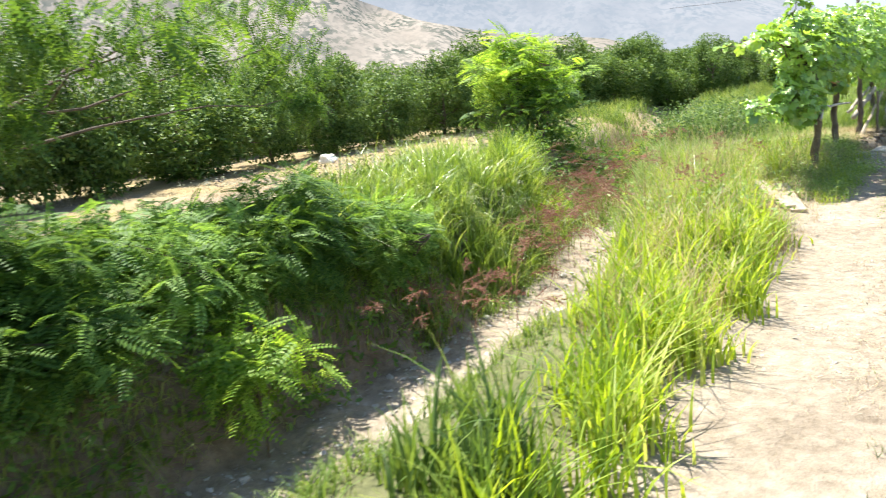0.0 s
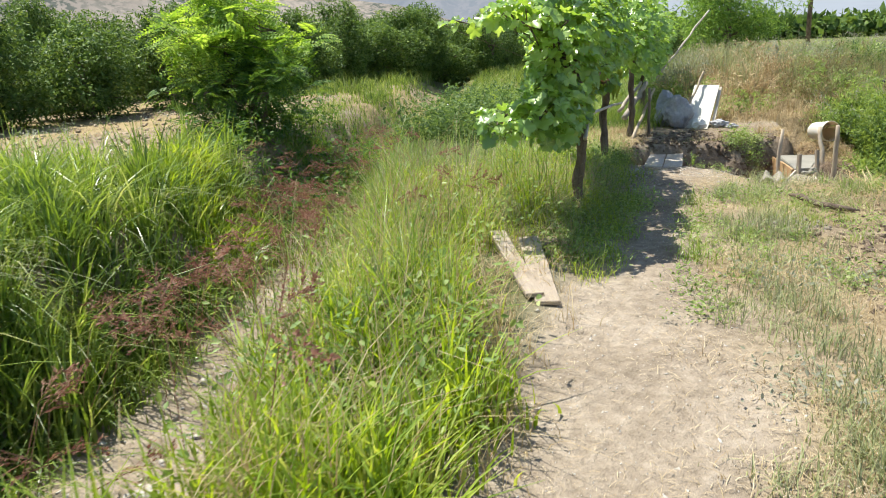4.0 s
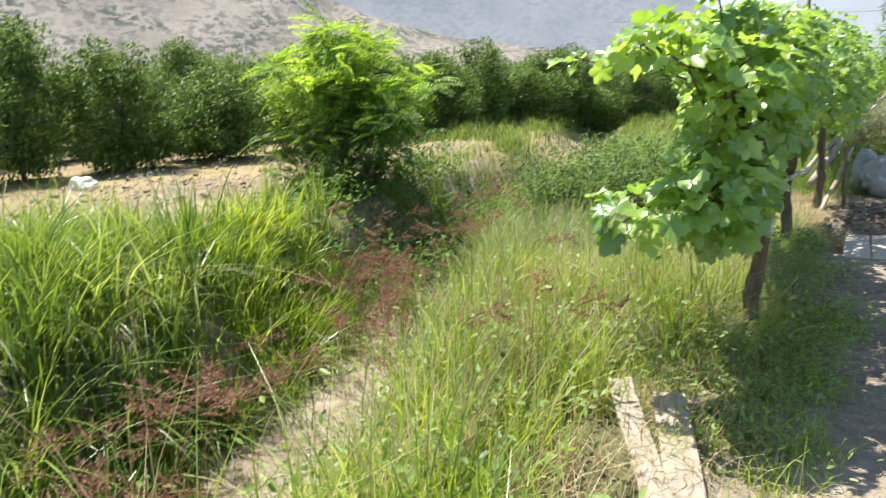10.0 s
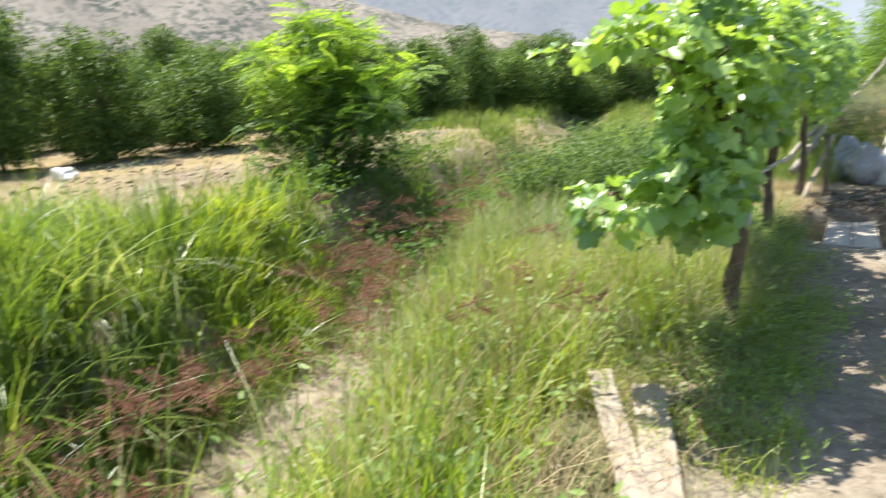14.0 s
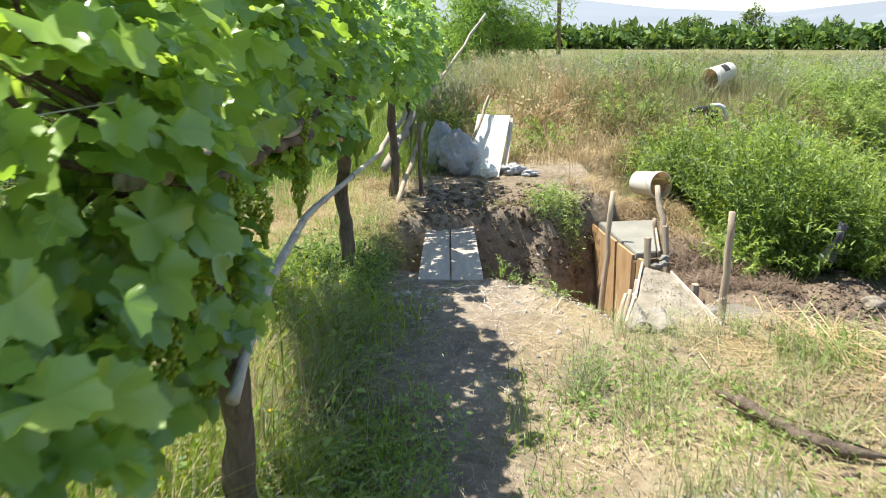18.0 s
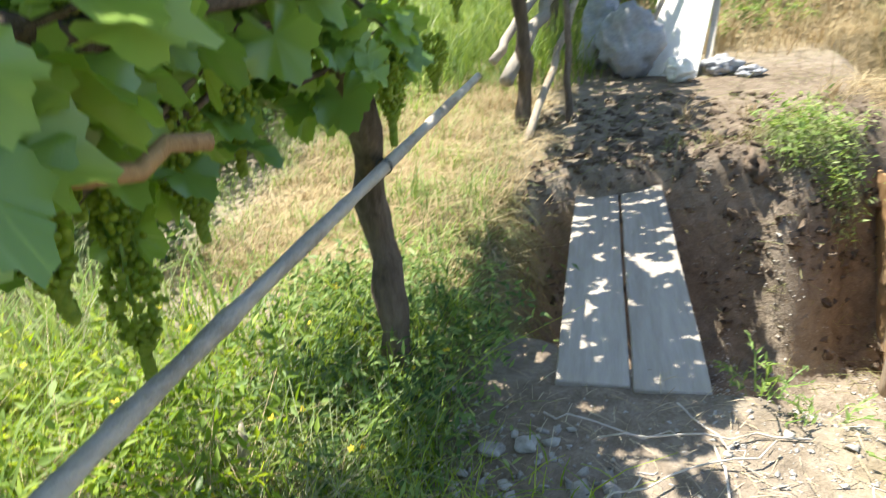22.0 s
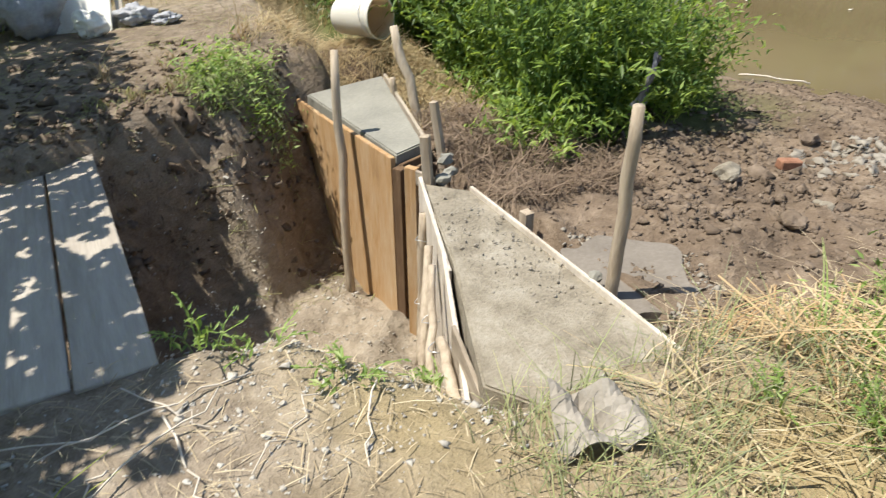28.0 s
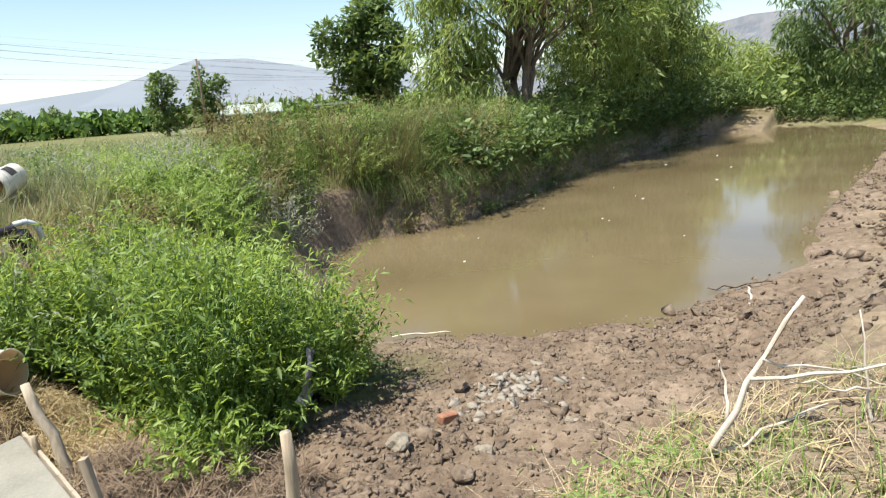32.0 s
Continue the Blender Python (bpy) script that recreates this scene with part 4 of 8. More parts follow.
def panicles(name, label, P, H, material, rng):
    """Nodding stems with feathery seed heads."""
    n = len(P)
    a = rng.uniform(0, 2 * np.pi, n)
    lean = rng.uniform(0.15, 0.6, n)
    D = np.stack([np.cos(a), np.sin(a), np.zeros(n)], 1)
    sv, sf = blades(P, H, 0.005, 0.001, rng, 2)
    tips = P + D * (H * lean)[:, None] + np.array([0, 0, 1.0]) * (H * 0.92)[:, None]
    seg = sv.reshape(n, 6, 3)
    for i in range(3):
        s = i / 2
        c = P + D * (H * lean * s * s)[:, None] + np.array([0, 0, 0.92]) * (H * s)[:, None]
        w = np.array([0.002, 0, 0])
        seg[:, 2 * i], seg[:, 2 * i + 1] = c - w, c + w
    per, fine = 15, 11
    u = np.tile(np.linspace(0.02, 1, per), n)
    along = unit(D * 0.9 + np.array([0, 0, 0.45]))
    base = np.repeat(tips, per, 0) + np.repeat(along, per, 0) * (u * 0.3)[:, None] - np.array([0, 0, 0.1]) * (u ** 2)[:, None]
    out = unit(np.repeat(along, per, 0) * 1.0 + random_dirs(n * per, rng) * 0.75 + np.array([0, 0, -0.2]))
    L = 0.17 * (1 - 0.62 * u) * rng.uniform(0.6, 1.15, n * per)
    tv = np.array([(0, 0.012, 0), (0, -0.012, 0), (0.55, 0.012, 0), (0.55, -0.012, 0), (1, 0.006, -0.12), (1, -0.006, -0.12)])
    tf = np.array([(0, 1, 3, 2), (2, 3, 5, 4)])
    hv, hf = stamp(tv, tf, base, out, random_dirs(n * per, rng), L)
    # seeds along each side branch
    k = np.tile(np.linspace(0.25, 1, fine), n * per)
    at_ = np.repeat(base, fine, 0) + np.repeat(out, fine, 0) * (k * np.repeat(L, fine))[:, None] - np.array([0, 0, 0.12]) * (np.repeat(L, fine) * k ** 2)[:, None]
    face = unit(np.repeat(out, fine, 0) + random_dirs(len(at_), rng) * 0.8)
    tv = np.array([(0, 0.02, 0), (0, -0.02, 0), (0.5, 0.22, 0), (0.5, -0.22, 0), (1, 0.03, 0), (1, -0.03, 0)])
    gv, gf = stamp(tv, tf, at_, face, random_dirs(len(at_), rng), 0.021 * rng.uniform(0.6, 1.2, len(at_)))
    hv, hf = joined([(hv, hf), (gv, gf)])
    v, f = joined([(seg.reshape(-1, 3), sf), (hv, hf)])
    return solo(name, (v, f), material, label, "grass", kind="stuff")


yy_ = RNG.uniform(-8.0, -1.0, 124)
P = on_ground(np.column_stack([np.interp(yy_, DITCH_Y, DITCH_X) - 0.22 + RNG.normal(0, 0.17, len(yy_)) + 0.25 * (yy_ > -4.4), yy_]))
P = P[patchy(P[:, 0] * 0.4, P[:, 1], 2.6, 3, -0.12)]
h = RNG.uniform(0.5, 1.1, len(P))
panicles("seed_heads", "reddish nodding grass seed heads over the ditch", P, 0.5 * h + 0.28, M_SEED, RNG)
P, h = tufted(-3.8, -0.7, -8.0, -1.6, 30, 2, 0.12, lambda x, y: (ditch_off(x, y) > 0.4) & (ditch_off(x, y) < 1.7))
panicles("seed_heads", "pinkish grass seed heads above green blades", P, 0.45 * h + 0.4, M_SEED, RNG)
P, h = tufted(-6.2, -3.6, -2.2, 6.0, 30, 5, 0.16, lambda x, y: np.abs(ditch_off(x, y)) < 0.9)
panicles("seed_heads", "brown grass seed heads filling the ditch", P, 0.5 * h + 0.3, M_SEED, RNG)
P, h = tufted(-8.5, -2.6, -5.2, 12, 520, 30, 0.14, lambda x, y: (np.abs(ditch_off(x, y)) < 0.95) & ((y > -2.6) | (np.abs(ditch_off(x, y)) > 0.35)))
meadow("ditch_grass", "green weeds growing in the ditch", P, 0.6 * h, 0.012, 0.5, M_GRASS_DARK, 3)


# ---- trees ----
def tree(name, label, category, at, height, width, leaf, leaves, material, template, seed, trunk_r=0.07, crown_from=0.25, clumps=40, limbs=9, clump_r=0.4, droop=0.0, trunks=1, lean=(0, 0), group="", flat=0.3):
    r = np.random.default_rng(seed)
    ob = thing(name, label, category, at, group)
    cz0, cz1 = height * crown_from, height
    cen = []
    while len(cen) < clumps:
        p = r.uniform(-1, 1, 3)
        q = np.linalg.norm(p)
        if 0.45 < q < 1:
            bulge = 1 + 0.25 * math.sin(3 * math.atan2(p[1], p[0]) + seed)
            cen.append((p[0] * width / 2 * bulge + lean[0] * (p[2] + 1) / 2, p[1] * width / 2 * bulge + lean[1] * (p[2] + 1) / 2, cz0 + (cz1 - cz0) * (p[2] + 1) / 2))
    cen = np.array(cen)
    wood = []
    for k in range(trunks):
        a = 2 * math.pi * k / max(trunks, 1) + seed
        off = (0.0, 0.0) if trunks == 1 else (0.25 * math.cos(a), 0.25 * math.sin(a))
        top = np.array([off[0] * 2.5 + lean[0] * 0.5, off[1] * 2.5 + lean[1] * 0.5, cz0 + (cz1 - cz0) * 0.55])
        tp = wobble((off[0], off[1], -0.1), top, 7, height * 0.012, seed + k)
        wood.append(tube(tp, np.linspace(trunk_r, trunk_r * 0.4, 7), 8))
        for c in cen[r.permutation(len(cen))[:limbs]]:
            i = r.integers(2, 7)
            wood.append(tube(wobble(tp[min(i, 6)], c, 5, height * 0.015, seed + 7), np.linspace(trunk_r * 0.45, trunk_r * 0.08, 5), 5))
    part("trunk", joined(wood), M_BARK, ob, "brown branching trunk")
    pos, d = clumpy(cen, clump_r, leaves // clumps, r)
    along = unit(random_dirs(len(pos), r, flat) + d * 0.6 + np.array([0, 0, -droop]))
    up = unit(np.array([0, 0, 1.0]) + random_dirs(len(pos), r) * 0.7)
    part("crown", stamp(*template, pos, along, up, leaf * r.uniform(0.65, 1.25, len(pos))), material, ob)
    return ob


FROND = frond_template(9, 0.23, 0.06)

# orchard
orchard = [tree("orchard_tree", "dark green dense orchard tree on brown soil", "tree", (-60, -60, -20), 3.0 + 0.25 * i, 3.3, 0.145, 12000, M_CITRUS, OVAL, 20 + i, 0.09, -0.02, 100, 10, 0.46, 0.2, group="orchard trees") for i in range(3)]
r = np.random.default_rng(3)
spots = []
for row in range(3):
    for k in range(24):
        y = -9 + 2.25 * k + r.uniform(-0.35, 0.35)
        x = -13.6 - 4.2 * row + 0.10 * max(y, 0) ** 1.15 * 0.6 + r.uniform(-0.25, 0.25)
        if row and y < -2:
            continue
        spots.append((x, y))
for x, y in [(-9, 26), (-6, 29), (-3.4, 33), (-11.5, 23), (-1, 38)]:
    spots.append((x, y))
for i, (x, y) in enumerate(spots):
    z = float(ground_z(x, y))
    s = r.uniform(0.72, 1.0) if y < 8 else r.uniform(0.8, 1.05)
    m = pose(x, y, z, 0, 0, r.uniform(0, 360)) @ Matrix.Diagonal((s, s * r.uniform(0.9, 1.1), r.uniform(0.76, 0.98), 1))
    if i < 3:
        orchard[i].matrix_world = m
    else:
        copy_thing(orchard[i % 3], m)

# bright feathery shrub on the ditch bank
tree("shrub", "bright green feathery shrub on the ditch bank", "shrub", (-6.9, 1.5, float(ground_z(-6.9, 1.5))), 2.5, 2.1, 0.42, 950, M_SHRUB, FROND, 51, 0.03, 0.3, 60, 22, 0.2, 0.05, trunks=3, flat=0.8)
# the shrub's shaded lower half, put in as darker boughs
tree("shrub", "inner boughs at the feathery shrub's foot, coloured dark for shade", "shrub", (-6.55, 1.0, float(ground_z(-6.55, 1.0))), 1.45, 1.9, 0.27, 1000, M_SHRUB_DARK, FROND, 52, 0.03, -0.05, 46, 10, 0.28, 0.2, trunks=3, flat=0.7)
# dark shrubs over the near end of the ditch, tree shade in their colour
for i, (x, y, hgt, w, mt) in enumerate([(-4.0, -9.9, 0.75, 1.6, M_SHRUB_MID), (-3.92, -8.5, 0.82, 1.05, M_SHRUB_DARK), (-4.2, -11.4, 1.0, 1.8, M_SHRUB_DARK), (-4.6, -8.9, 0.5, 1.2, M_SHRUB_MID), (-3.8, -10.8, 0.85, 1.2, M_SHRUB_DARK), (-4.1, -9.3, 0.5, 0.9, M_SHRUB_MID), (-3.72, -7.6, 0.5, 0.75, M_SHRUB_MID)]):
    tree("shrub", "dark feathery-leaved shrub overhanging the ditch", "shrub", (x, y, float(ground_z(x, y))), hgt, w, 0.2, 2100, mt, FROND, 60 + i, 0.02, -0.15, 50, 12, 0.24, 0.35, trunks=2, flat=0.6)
tree("shrub", "small bright feathery shrub at the ditch's foot", "shrub", (-3.1, -9.7, float(ground_z(-3.1, -9.7))), 1.0, 0.6, 0.24, 230, M_SHRUB, FROND, 67, 0.012, 0.35, 10, 8, 0.18, 0.3)

overhang = thing("tree", "dark hanging branches above the ditch edge", "tree", (-7.2, -10.2, float(ground_z(-7.2, -10.2))))
rr_ = np.random.default_rng(74)
# the last four clusters are out of view, added to shade the ditch
cl = [(1.23, -0.21, 2.01, 0.45), (1.89, 0.61, 2.26, 0.51), (2.38, 1.43, 2.01, 0.45), (0.47, 4.31, 2.85, 0.7), (0.0, 4.99, 2.2, 0.59), (-0.7, 3.84, 2.74, 0.68), (0.73, 0.94, 2.26, 0.52), (0.0, 5.23, 1.46, 0.31), (1.56, 0.28, 1.51, 0.3), (2.1, -1.0, 2.2, 0.55), (2.4, -0.5, 2.3, 0.5), (1.7, -0.6, 2.4, 0.6), (2.6, -1.2, 2.1, 0.45)]
limbs_ = [tube(wobble((0, 0, -0.1), (0.3, 0.2, 1.3), 6, 0.03, 1), np.linspace(0.07, 0.05, 6), 8)]
leaf_pos = []
for i, (x, y, z, rad_) in enumerate(cl):
    limbs_.append(tube(wobble((0.3, 0.2, 1.25), (x, y, z + 0.1), 7, 0.05, 30 + i), np.linspace(0.022, 0.005, 7), 6))
    leaf_pos.append(np.array((x, y, z)) + rr_.normal(0, 0.6, (150, 3)) * rad_ * np.array([1, 1, 0.6]))
part("trunk", joined(limbs_), M_BARK, overhang, "dark forking trunk")
leaf_pos = np.concatenate(leaf_pos)
part("crown", stamp(*FROND, leaf_pos, unit(random_dirs(len(leaf_pos), rr_, 0.4) + np.array([0, 0, -0.7])), unit(np.array([0, 0, 1.0]) + random_dirs(len(leaf_pos), rr_) * 0.6), 0.28 * rr_.uniform(0.7, 1.25, len(leaf_pos))), M_SHRUB_DARK, overhang)

# far trees
for i, (x, y, hgt, w) in enumerate([(51.4, 120, 7.2, 4.2), (43.7, 124, 5.8, 2.2), (40.2, 120, 4.9, 3.2), (60, 122, 4.9, 5), (30.3, 120, 4.6, 2.2), (64, 118, 5, 3)]):
    tree("tree", "dark tree standing above the far orchard", "tree", (x, y, 0), hgt, w, 0.6, 700, M_TREE, LEAF4, 140 + i, 0.2, 0.3, 26, 6, 0.7, group="trees above the far orchard")
for i, (x, y, hgt, w) in enumerate([(-62, 88, 8, 5), (-66, 84, 6, 5), (-52, 110, 7, 6), (-46, 112, 6, 4), (-57, 100, 6, 4), (-95, 85, 7, 5), (-88, 88, 7, 4)]):
    tree("tree", "grey-green tree standing beyond the orchard", "tree", (x, y, 0), hgt, w, 0.6, 900, M_TREE, LEAF4, 80 + i, 0.2, 0.2, 30, 6, 0.9, group="trees beyond the orchard")
tree("tree", "bright green willow-like bush behind the vines", "tree", (1.6, 21, 0.3), 3.8, 3.8, 0.26, 8000, M_SHRUB_MID, SLIM, 95, 0.12, 0.05, 46, 12, 0.75, 0.1)
tree("tree", "dark palm-like tree top behind the bush", "tree", (0.9, 34, 0), 6.6, 1.9, 0.5, 900, M_TREE, SLIM, 96, 0.2, 0.66, 20, 6, 0.5, 0.4)
# trees by the pond
tree("tree", "round dark green tree standing on the bank", "tree", (26.2, 18.9, 0.3), 6.1, 3.8, 0.3, 9000, M_TREE, OVAL, 101, 0.16, 0.22, 80, 12, 0.6)
tree("tree", "pale green willow with drooping shoots", "tree", (19.8, 10.4, 0.3), 5.0, 2.8, 0.3, 7000, M_WILLOW, SLIM, 108, 0.1, 0.0, 70, 10, 0.55, 0.8, trunks=3)
tree("tree", "open willow with dark forked trunks by the water", "tree", (20.6, 8.5, 0.2), 8.2, 7.0, 0.3, 9000, M_WILLOW, SLIM, 103, 0.15, 0.42, 70, 16, 0.8, 0.6, trunks=4, lean=(1.2, 0.3))
tree("tree", "dense green willow tree by the pond", "tree", (25.5, 7.9, 0.2), 8.0, 6.2, 0.32, 15000, M_WILLOW, SLIM, 104, 0.2, -0.02, 130, 12, 0.8, 0.6, trunks=2)
tree("tree", "dense dark willow leaning to the water", "tree", (29.5, 8.0, 0.2), 7.0, 6.0, 0.34, 12000, M_TREE, SLIM, 109, 0.2, -0.02, 110, 10, 0.8, 0.5, trunks=2)
tree("tree", "pale green willow above the pond's end", "tree", (40.5, 8.6, 0.2), 4.6, 4.4, 0.4, 5000, M_WILLOW, SLIM, 115, 0.14, 0.0, 60, 8, 0.7, 0.6, trunks=2)
tree("tree", "light green willow at the end of the pond", "tree", (35, 8.4, 0.2), 6.0, 5.5, 0.4, 10000, M_WILLOW, SLIM, 105, 0.2, 0.0, 100, 10, 0.8, 0.6, trunks=2)
tree("tree", "tall feathery willow at the pond's end", "tree", (43, 0.6, 0.2), 8.2, 8.0, 0.42, 12000, M_TREE, SLIM, 106, 0.25, 0.05, 110, 10, 0.9, 0.8, trunks=2)
tree("tree", "low willow thicket closing the pond", "tree", (46, 6.0, 0.2), 3.0, 8.5, 0.45, 7000, M_WILLOW, SLIM, 107, 0.15, -0.02, 70, 8, 0.9, 0.4, trunks=2)
for i, (x, y, hgt, w) in enumerate([(44.6, 60.2, 6.4, 3.0), (47.9, 57.8, 6.8, 3.2)]):
    tree("tree", "dark poplar-like tree beside the shed", "tree", (x, y, 0), hgt, w, 0.4, 2600, M_TREE, LEAF4, 110 + i, 0.2, 0.05, 50, 6, 0.6, group="trees beside the shed")

# far orchard belts
def belt(name, label, pts, hgt, leaf, n, material, seed):
    r = np.random.default_rng(seed)
    pts = np.asarray(pts, float)
    t = r.uniform(0, len(pts) - 1, n)
    i = np.minimum(t.astype(int), len(pts) - 2)
    u = (t - i)[:, None]
    p = pts[i] * (1 - u) + pts[i + 1] * u + r.normal(0, 2.5, (n, 2))
    crown = hgt * (0.75 + 0.25 * np.sin(p[:, 0] * 1.9) * np.cos(p[:, 1] * 1.3))
    z = crown * r.uniform(0.02, 1, n) ** 0.7
    pos = np.column_stack([p, z])
    v, f = stamp(*LEAF4, pos, random_dirs(n, r), random_dirs(n, r), leaf * r.uniform(0.6, 1.3, n))
    return solo(name, (v, f), material, label, "trees", kind="stuff")


belt("far_orchard", "distant dark orchard row across the field", [(10, 120), (40, 112), (80, 100), (130, 75)], 3.6, 1.5, 9000, M_CITRUS, 1)
belt("far_orchard", "distant orchard behind the field", [(-100, 60), (-70, 75), (-40, 90), (-10, 105), (12, 120)], 4.0, 1.6, 9000, M_CITRUS, 2)
belt("far_orchard", "low orchard rows on the plain", [(-40, 14), (-42, 30), (-36, 50), (-24, 66), (-6, 78)], 3.4, 1.0, 9000, M_CITRUS, 3)

# weeds between the form and the pond
def weeds(name, label, P, H, leaf, per, material, rng, template=OVAL, spread=0.12, category="weeds"):
    n = len(P)
    H = np.broadcast_to(H, (n,))
    u = rng.uniform(0.15, 1, (n, per))
    a = rng.normal(0, spread, (n, 2))
    pos = P[:, None] + np.concatenate([(a[:, None] * u[..., None] * 2.2), (H[:, None] * u)[..., None]], 2) + rng.normal(0, 0.035, (n, per, 3))
    pos = pos.reshape(-1, 3)
    al = unit(random_dirs(len(pos), rng, 0.4) + np.array([0, 0, 0.25]))
    up = unit(np.array([0, 0, 1.0]) + random_dirs(len(pos), rng) * 0.8)
    lv = stamp(*template, pos, al, up, leaf * rng.uniform(0.6, 1.3, len(pos)))
    return solo(name, lv, material, label, category, kind="stuff")


LANCE = (np.array([(0, 0, 0), (0.4, 0.15, 0.04), (1, 0, -0.14), (0.4, -0.15, 0.04)]), np.array([(0, 2, 1), (0, 3, 2)]))


def sprays(name, label, mounds, stems, material, rng, leaf=0.075, per=20, template=LANCE, flowers=None):
    """Mounded weeds: arching leafy stems that rise from each mound's foot and nod outwards."""
    bases, D, H, R = [], [], [], []
    for x, y, rad_, hgt in mounds:
        n = int(stems * (rad_ / 0.5) ** 2)
        a = rng.uniform(0, 2 * np.pi, n)
        q = rad_ * np.sqrt(rng.uniform(0, 1, n)) * 0.55
        bases.append(on_ground(np.column_stack([x + q * np.cos(a), y + q * np.sin(a)])))
        b = a + rng.normal(0, 0.5, n)
        D.append(np.stack([np.cos(b), np.sin(b)], 1))
        H.append(hgt * rng.uniform(0.55, 1.12, n) * (1.05 - 0.45 * (q / (0.55 * rad_)) ** 2))
        R.append(rad_ * rng.uniform(0.35, 1.0, n))
    P, D, H, R = np.concatenate(bases), np.concatenate(D), np.concatenate(H), np.concatenate(R)
    n = len(P)
    s = np.linspace(0.12, 1, per)[None, :] * np.ones((n, 1))
    x = P[:, 0:1] + D[:, 0:1] * R[:, None] * s ** 1.7
    y = P[:, 1:2] + D[:, 1:2] * R[:, None] * s ** 1.7
    z = P[:, 2:3] + H[:, None] * (1.55 * s - 0.62 * s ** 2.6)
    C = np.stack([x, y, z], 2)
    T = unit(np.gradient(C, axis=1))
    pos, tan = C.reshape(-1, 3), T.reshape(-1, 3)
    al = unit(tan * 0.55 + random_dirs(len(pos), rng, 0.2) * 0.9 + np.array([0, 0, 0.1]))
    size = np.repeat(rng.uniform(0.75, 1.3, n), per) * leaf * rng.uniform(0.6, 1.2, len(pos)) * np.tile(np.linspace(1.15, 0.7, per), n)
    lv = stamp(*template, pos, al, unit(np.array([0, 0, 1.0]) + random_dirs(len(pos), rng) * 0.6), size)
    k = np.arange(0, per, 4)
    w = np.cross(T[:, k], np.array([0, 0, 1.0]))
    w = unit(w) * 0.0028
    sv = np.stack([C[:, k] - w, C[:, k] + w], 2).reshape(-1, 3)
    m = len(k)
    t = np.array([(2 * i, 2 * i + 1, 2 * i + 3) for i in range(m - 1)] + [(2 * i, 2 * i + 3, 2 * i + 2) for i in range(m - 1)])
    sf = (t[None] + (np.arange(n) * m * 2)[:, None, None]).reshape(-1, 3)
    ob = solo(name, joined([lv, (sv, sf)]), material, label, "weeds", kind="stuff")
    if flowers is not None:
        tip = C[:, -1][rng.uniform(0, 1, n) < 0.5]
        tip = np.repeat(tip, 7, 0) + rng.normal(0, 0.018, (len(tip) * 7, 3)) * np.array([1, 1, 1.6])
        solo("weed_flowers", stamp(*LEAF4, tip, random_dirs(len(tip), rng), random_dirs(len(tip), rng), 0.022), flowers, "faded mauve flower heads on the weeds", "flowers", kind="stuff")
    return ob


def mound_field(x0, x1, y0, y1, n, r0, r1, h0, h1, rng, keep):
    out = []
    while len(out) < n:
        x, y = rng.uniform(x0, x1), rng.uniform(y0, y1)
        if keep(x, y) and all(math.hypot(x - a, y - b) > 0.55 * c for a, b, c, _ in out):
            out.append((x, y, rng.uniform(r0, r1), rng.uniform(h0, h1)))
    return out


RB = np.random.default_rng(77)
clear = lambda x, y: float(pond_distance(x, y)[0])
in_bush = lambda x, y: (x - 0.1 * (y - 2) > 2.55) and (x - 0.35 * (y - 2) < 4.35) and y > 1.75 and clear(x, y) > 0.35 and not (x < 2.75 and y < 3.6)
bush = mound_field(2.3, 5.4, 1.65, 5.2, 46, 0.38, 0.62, 0.9, 1.05, RB, in_bush)
def dome(x, y):
    """Height of the thicket: steep in front and towards the pond, lower behind, open before the pump."""
    side = min(1.0, max(0.0, (x - 3.5 - 0.35 * (y - 2)) / 1.05))
    back = min(1.0, max(0.0, (y - 3.4) / 1.2))
    return (1.5 - 0.8 * side ** 1.6 - 0.55 * back) * (0.55 if 3.9 < y < 6.2 and abs(x - 3.6) < 0.75 else 1.0)
bush = [(x, y, r_, h_ * dome(x, y)) for x, y, r_, h_ in bush if not (x < 2.98 and 2.2 < y < 3.6)]
sprays("weed_bush", "dense green arching weeds beside the pond", bush, 58, M_BUSH, RB, 0.085, 20)
# dark gaps between the stems, put in as a darker inner layer
sprays("weed_bush", "inner stems of the weed thicket, coloured dark for shade", [(x, y, r_ * 0.9, h_ * 0.75) for x, y, r_, h_ in bush], 44, M_WEED_DARK, RB, 0.085)
sprays("weed_bush", "greyish flowering weeds in the thicket", [m for i, m in enumerate(bush) if i % 4 == 1], 26, M_WEED_GREY, RB, 0.07, flowers=M_MAUVE)
skirt = mound_field(2.35, 4.6, 1.2, 2.2, 9, 0.3, 0.42, 0.35, 0.5, RB, lambda x, y: clear(x, y) > 0.6 and y > 1.15 + 0.1 * (x - 2.4))
sprays("weed_bush", "low green weeds trailing over the mud", skirt, 60, M_BUSH, RB, 0.08)
shore = [(5.55, 4.35, 0.45, 0.6), (5.9, 5.0, 0.5, 0.7), (6.3, 5.6, 0.5, 0.7), (6.7, 6.3, 0.55, 0.75), (5.9, 5.9, 0.55, 0.7), (6.3, 6.9, 0.6, 0.7), (7.2, 7.0, 0.6, 0.75), (5.2, 3.6, 0.4, 0.6)]
sprays("shore_weeds", "green weeds overhanging the pond's corner", shore, 60, M_WEED, RB, 0.085)
on_berm = lambda x, y: clear(x, y) > 0.55 and math.hypot(x - 3.85, y - 5.95) > 0.85 and math.hypot(x - 4.4, y - 7.1) > 0.75 and not (3.0 < x < 4.0 and y < 6.2)
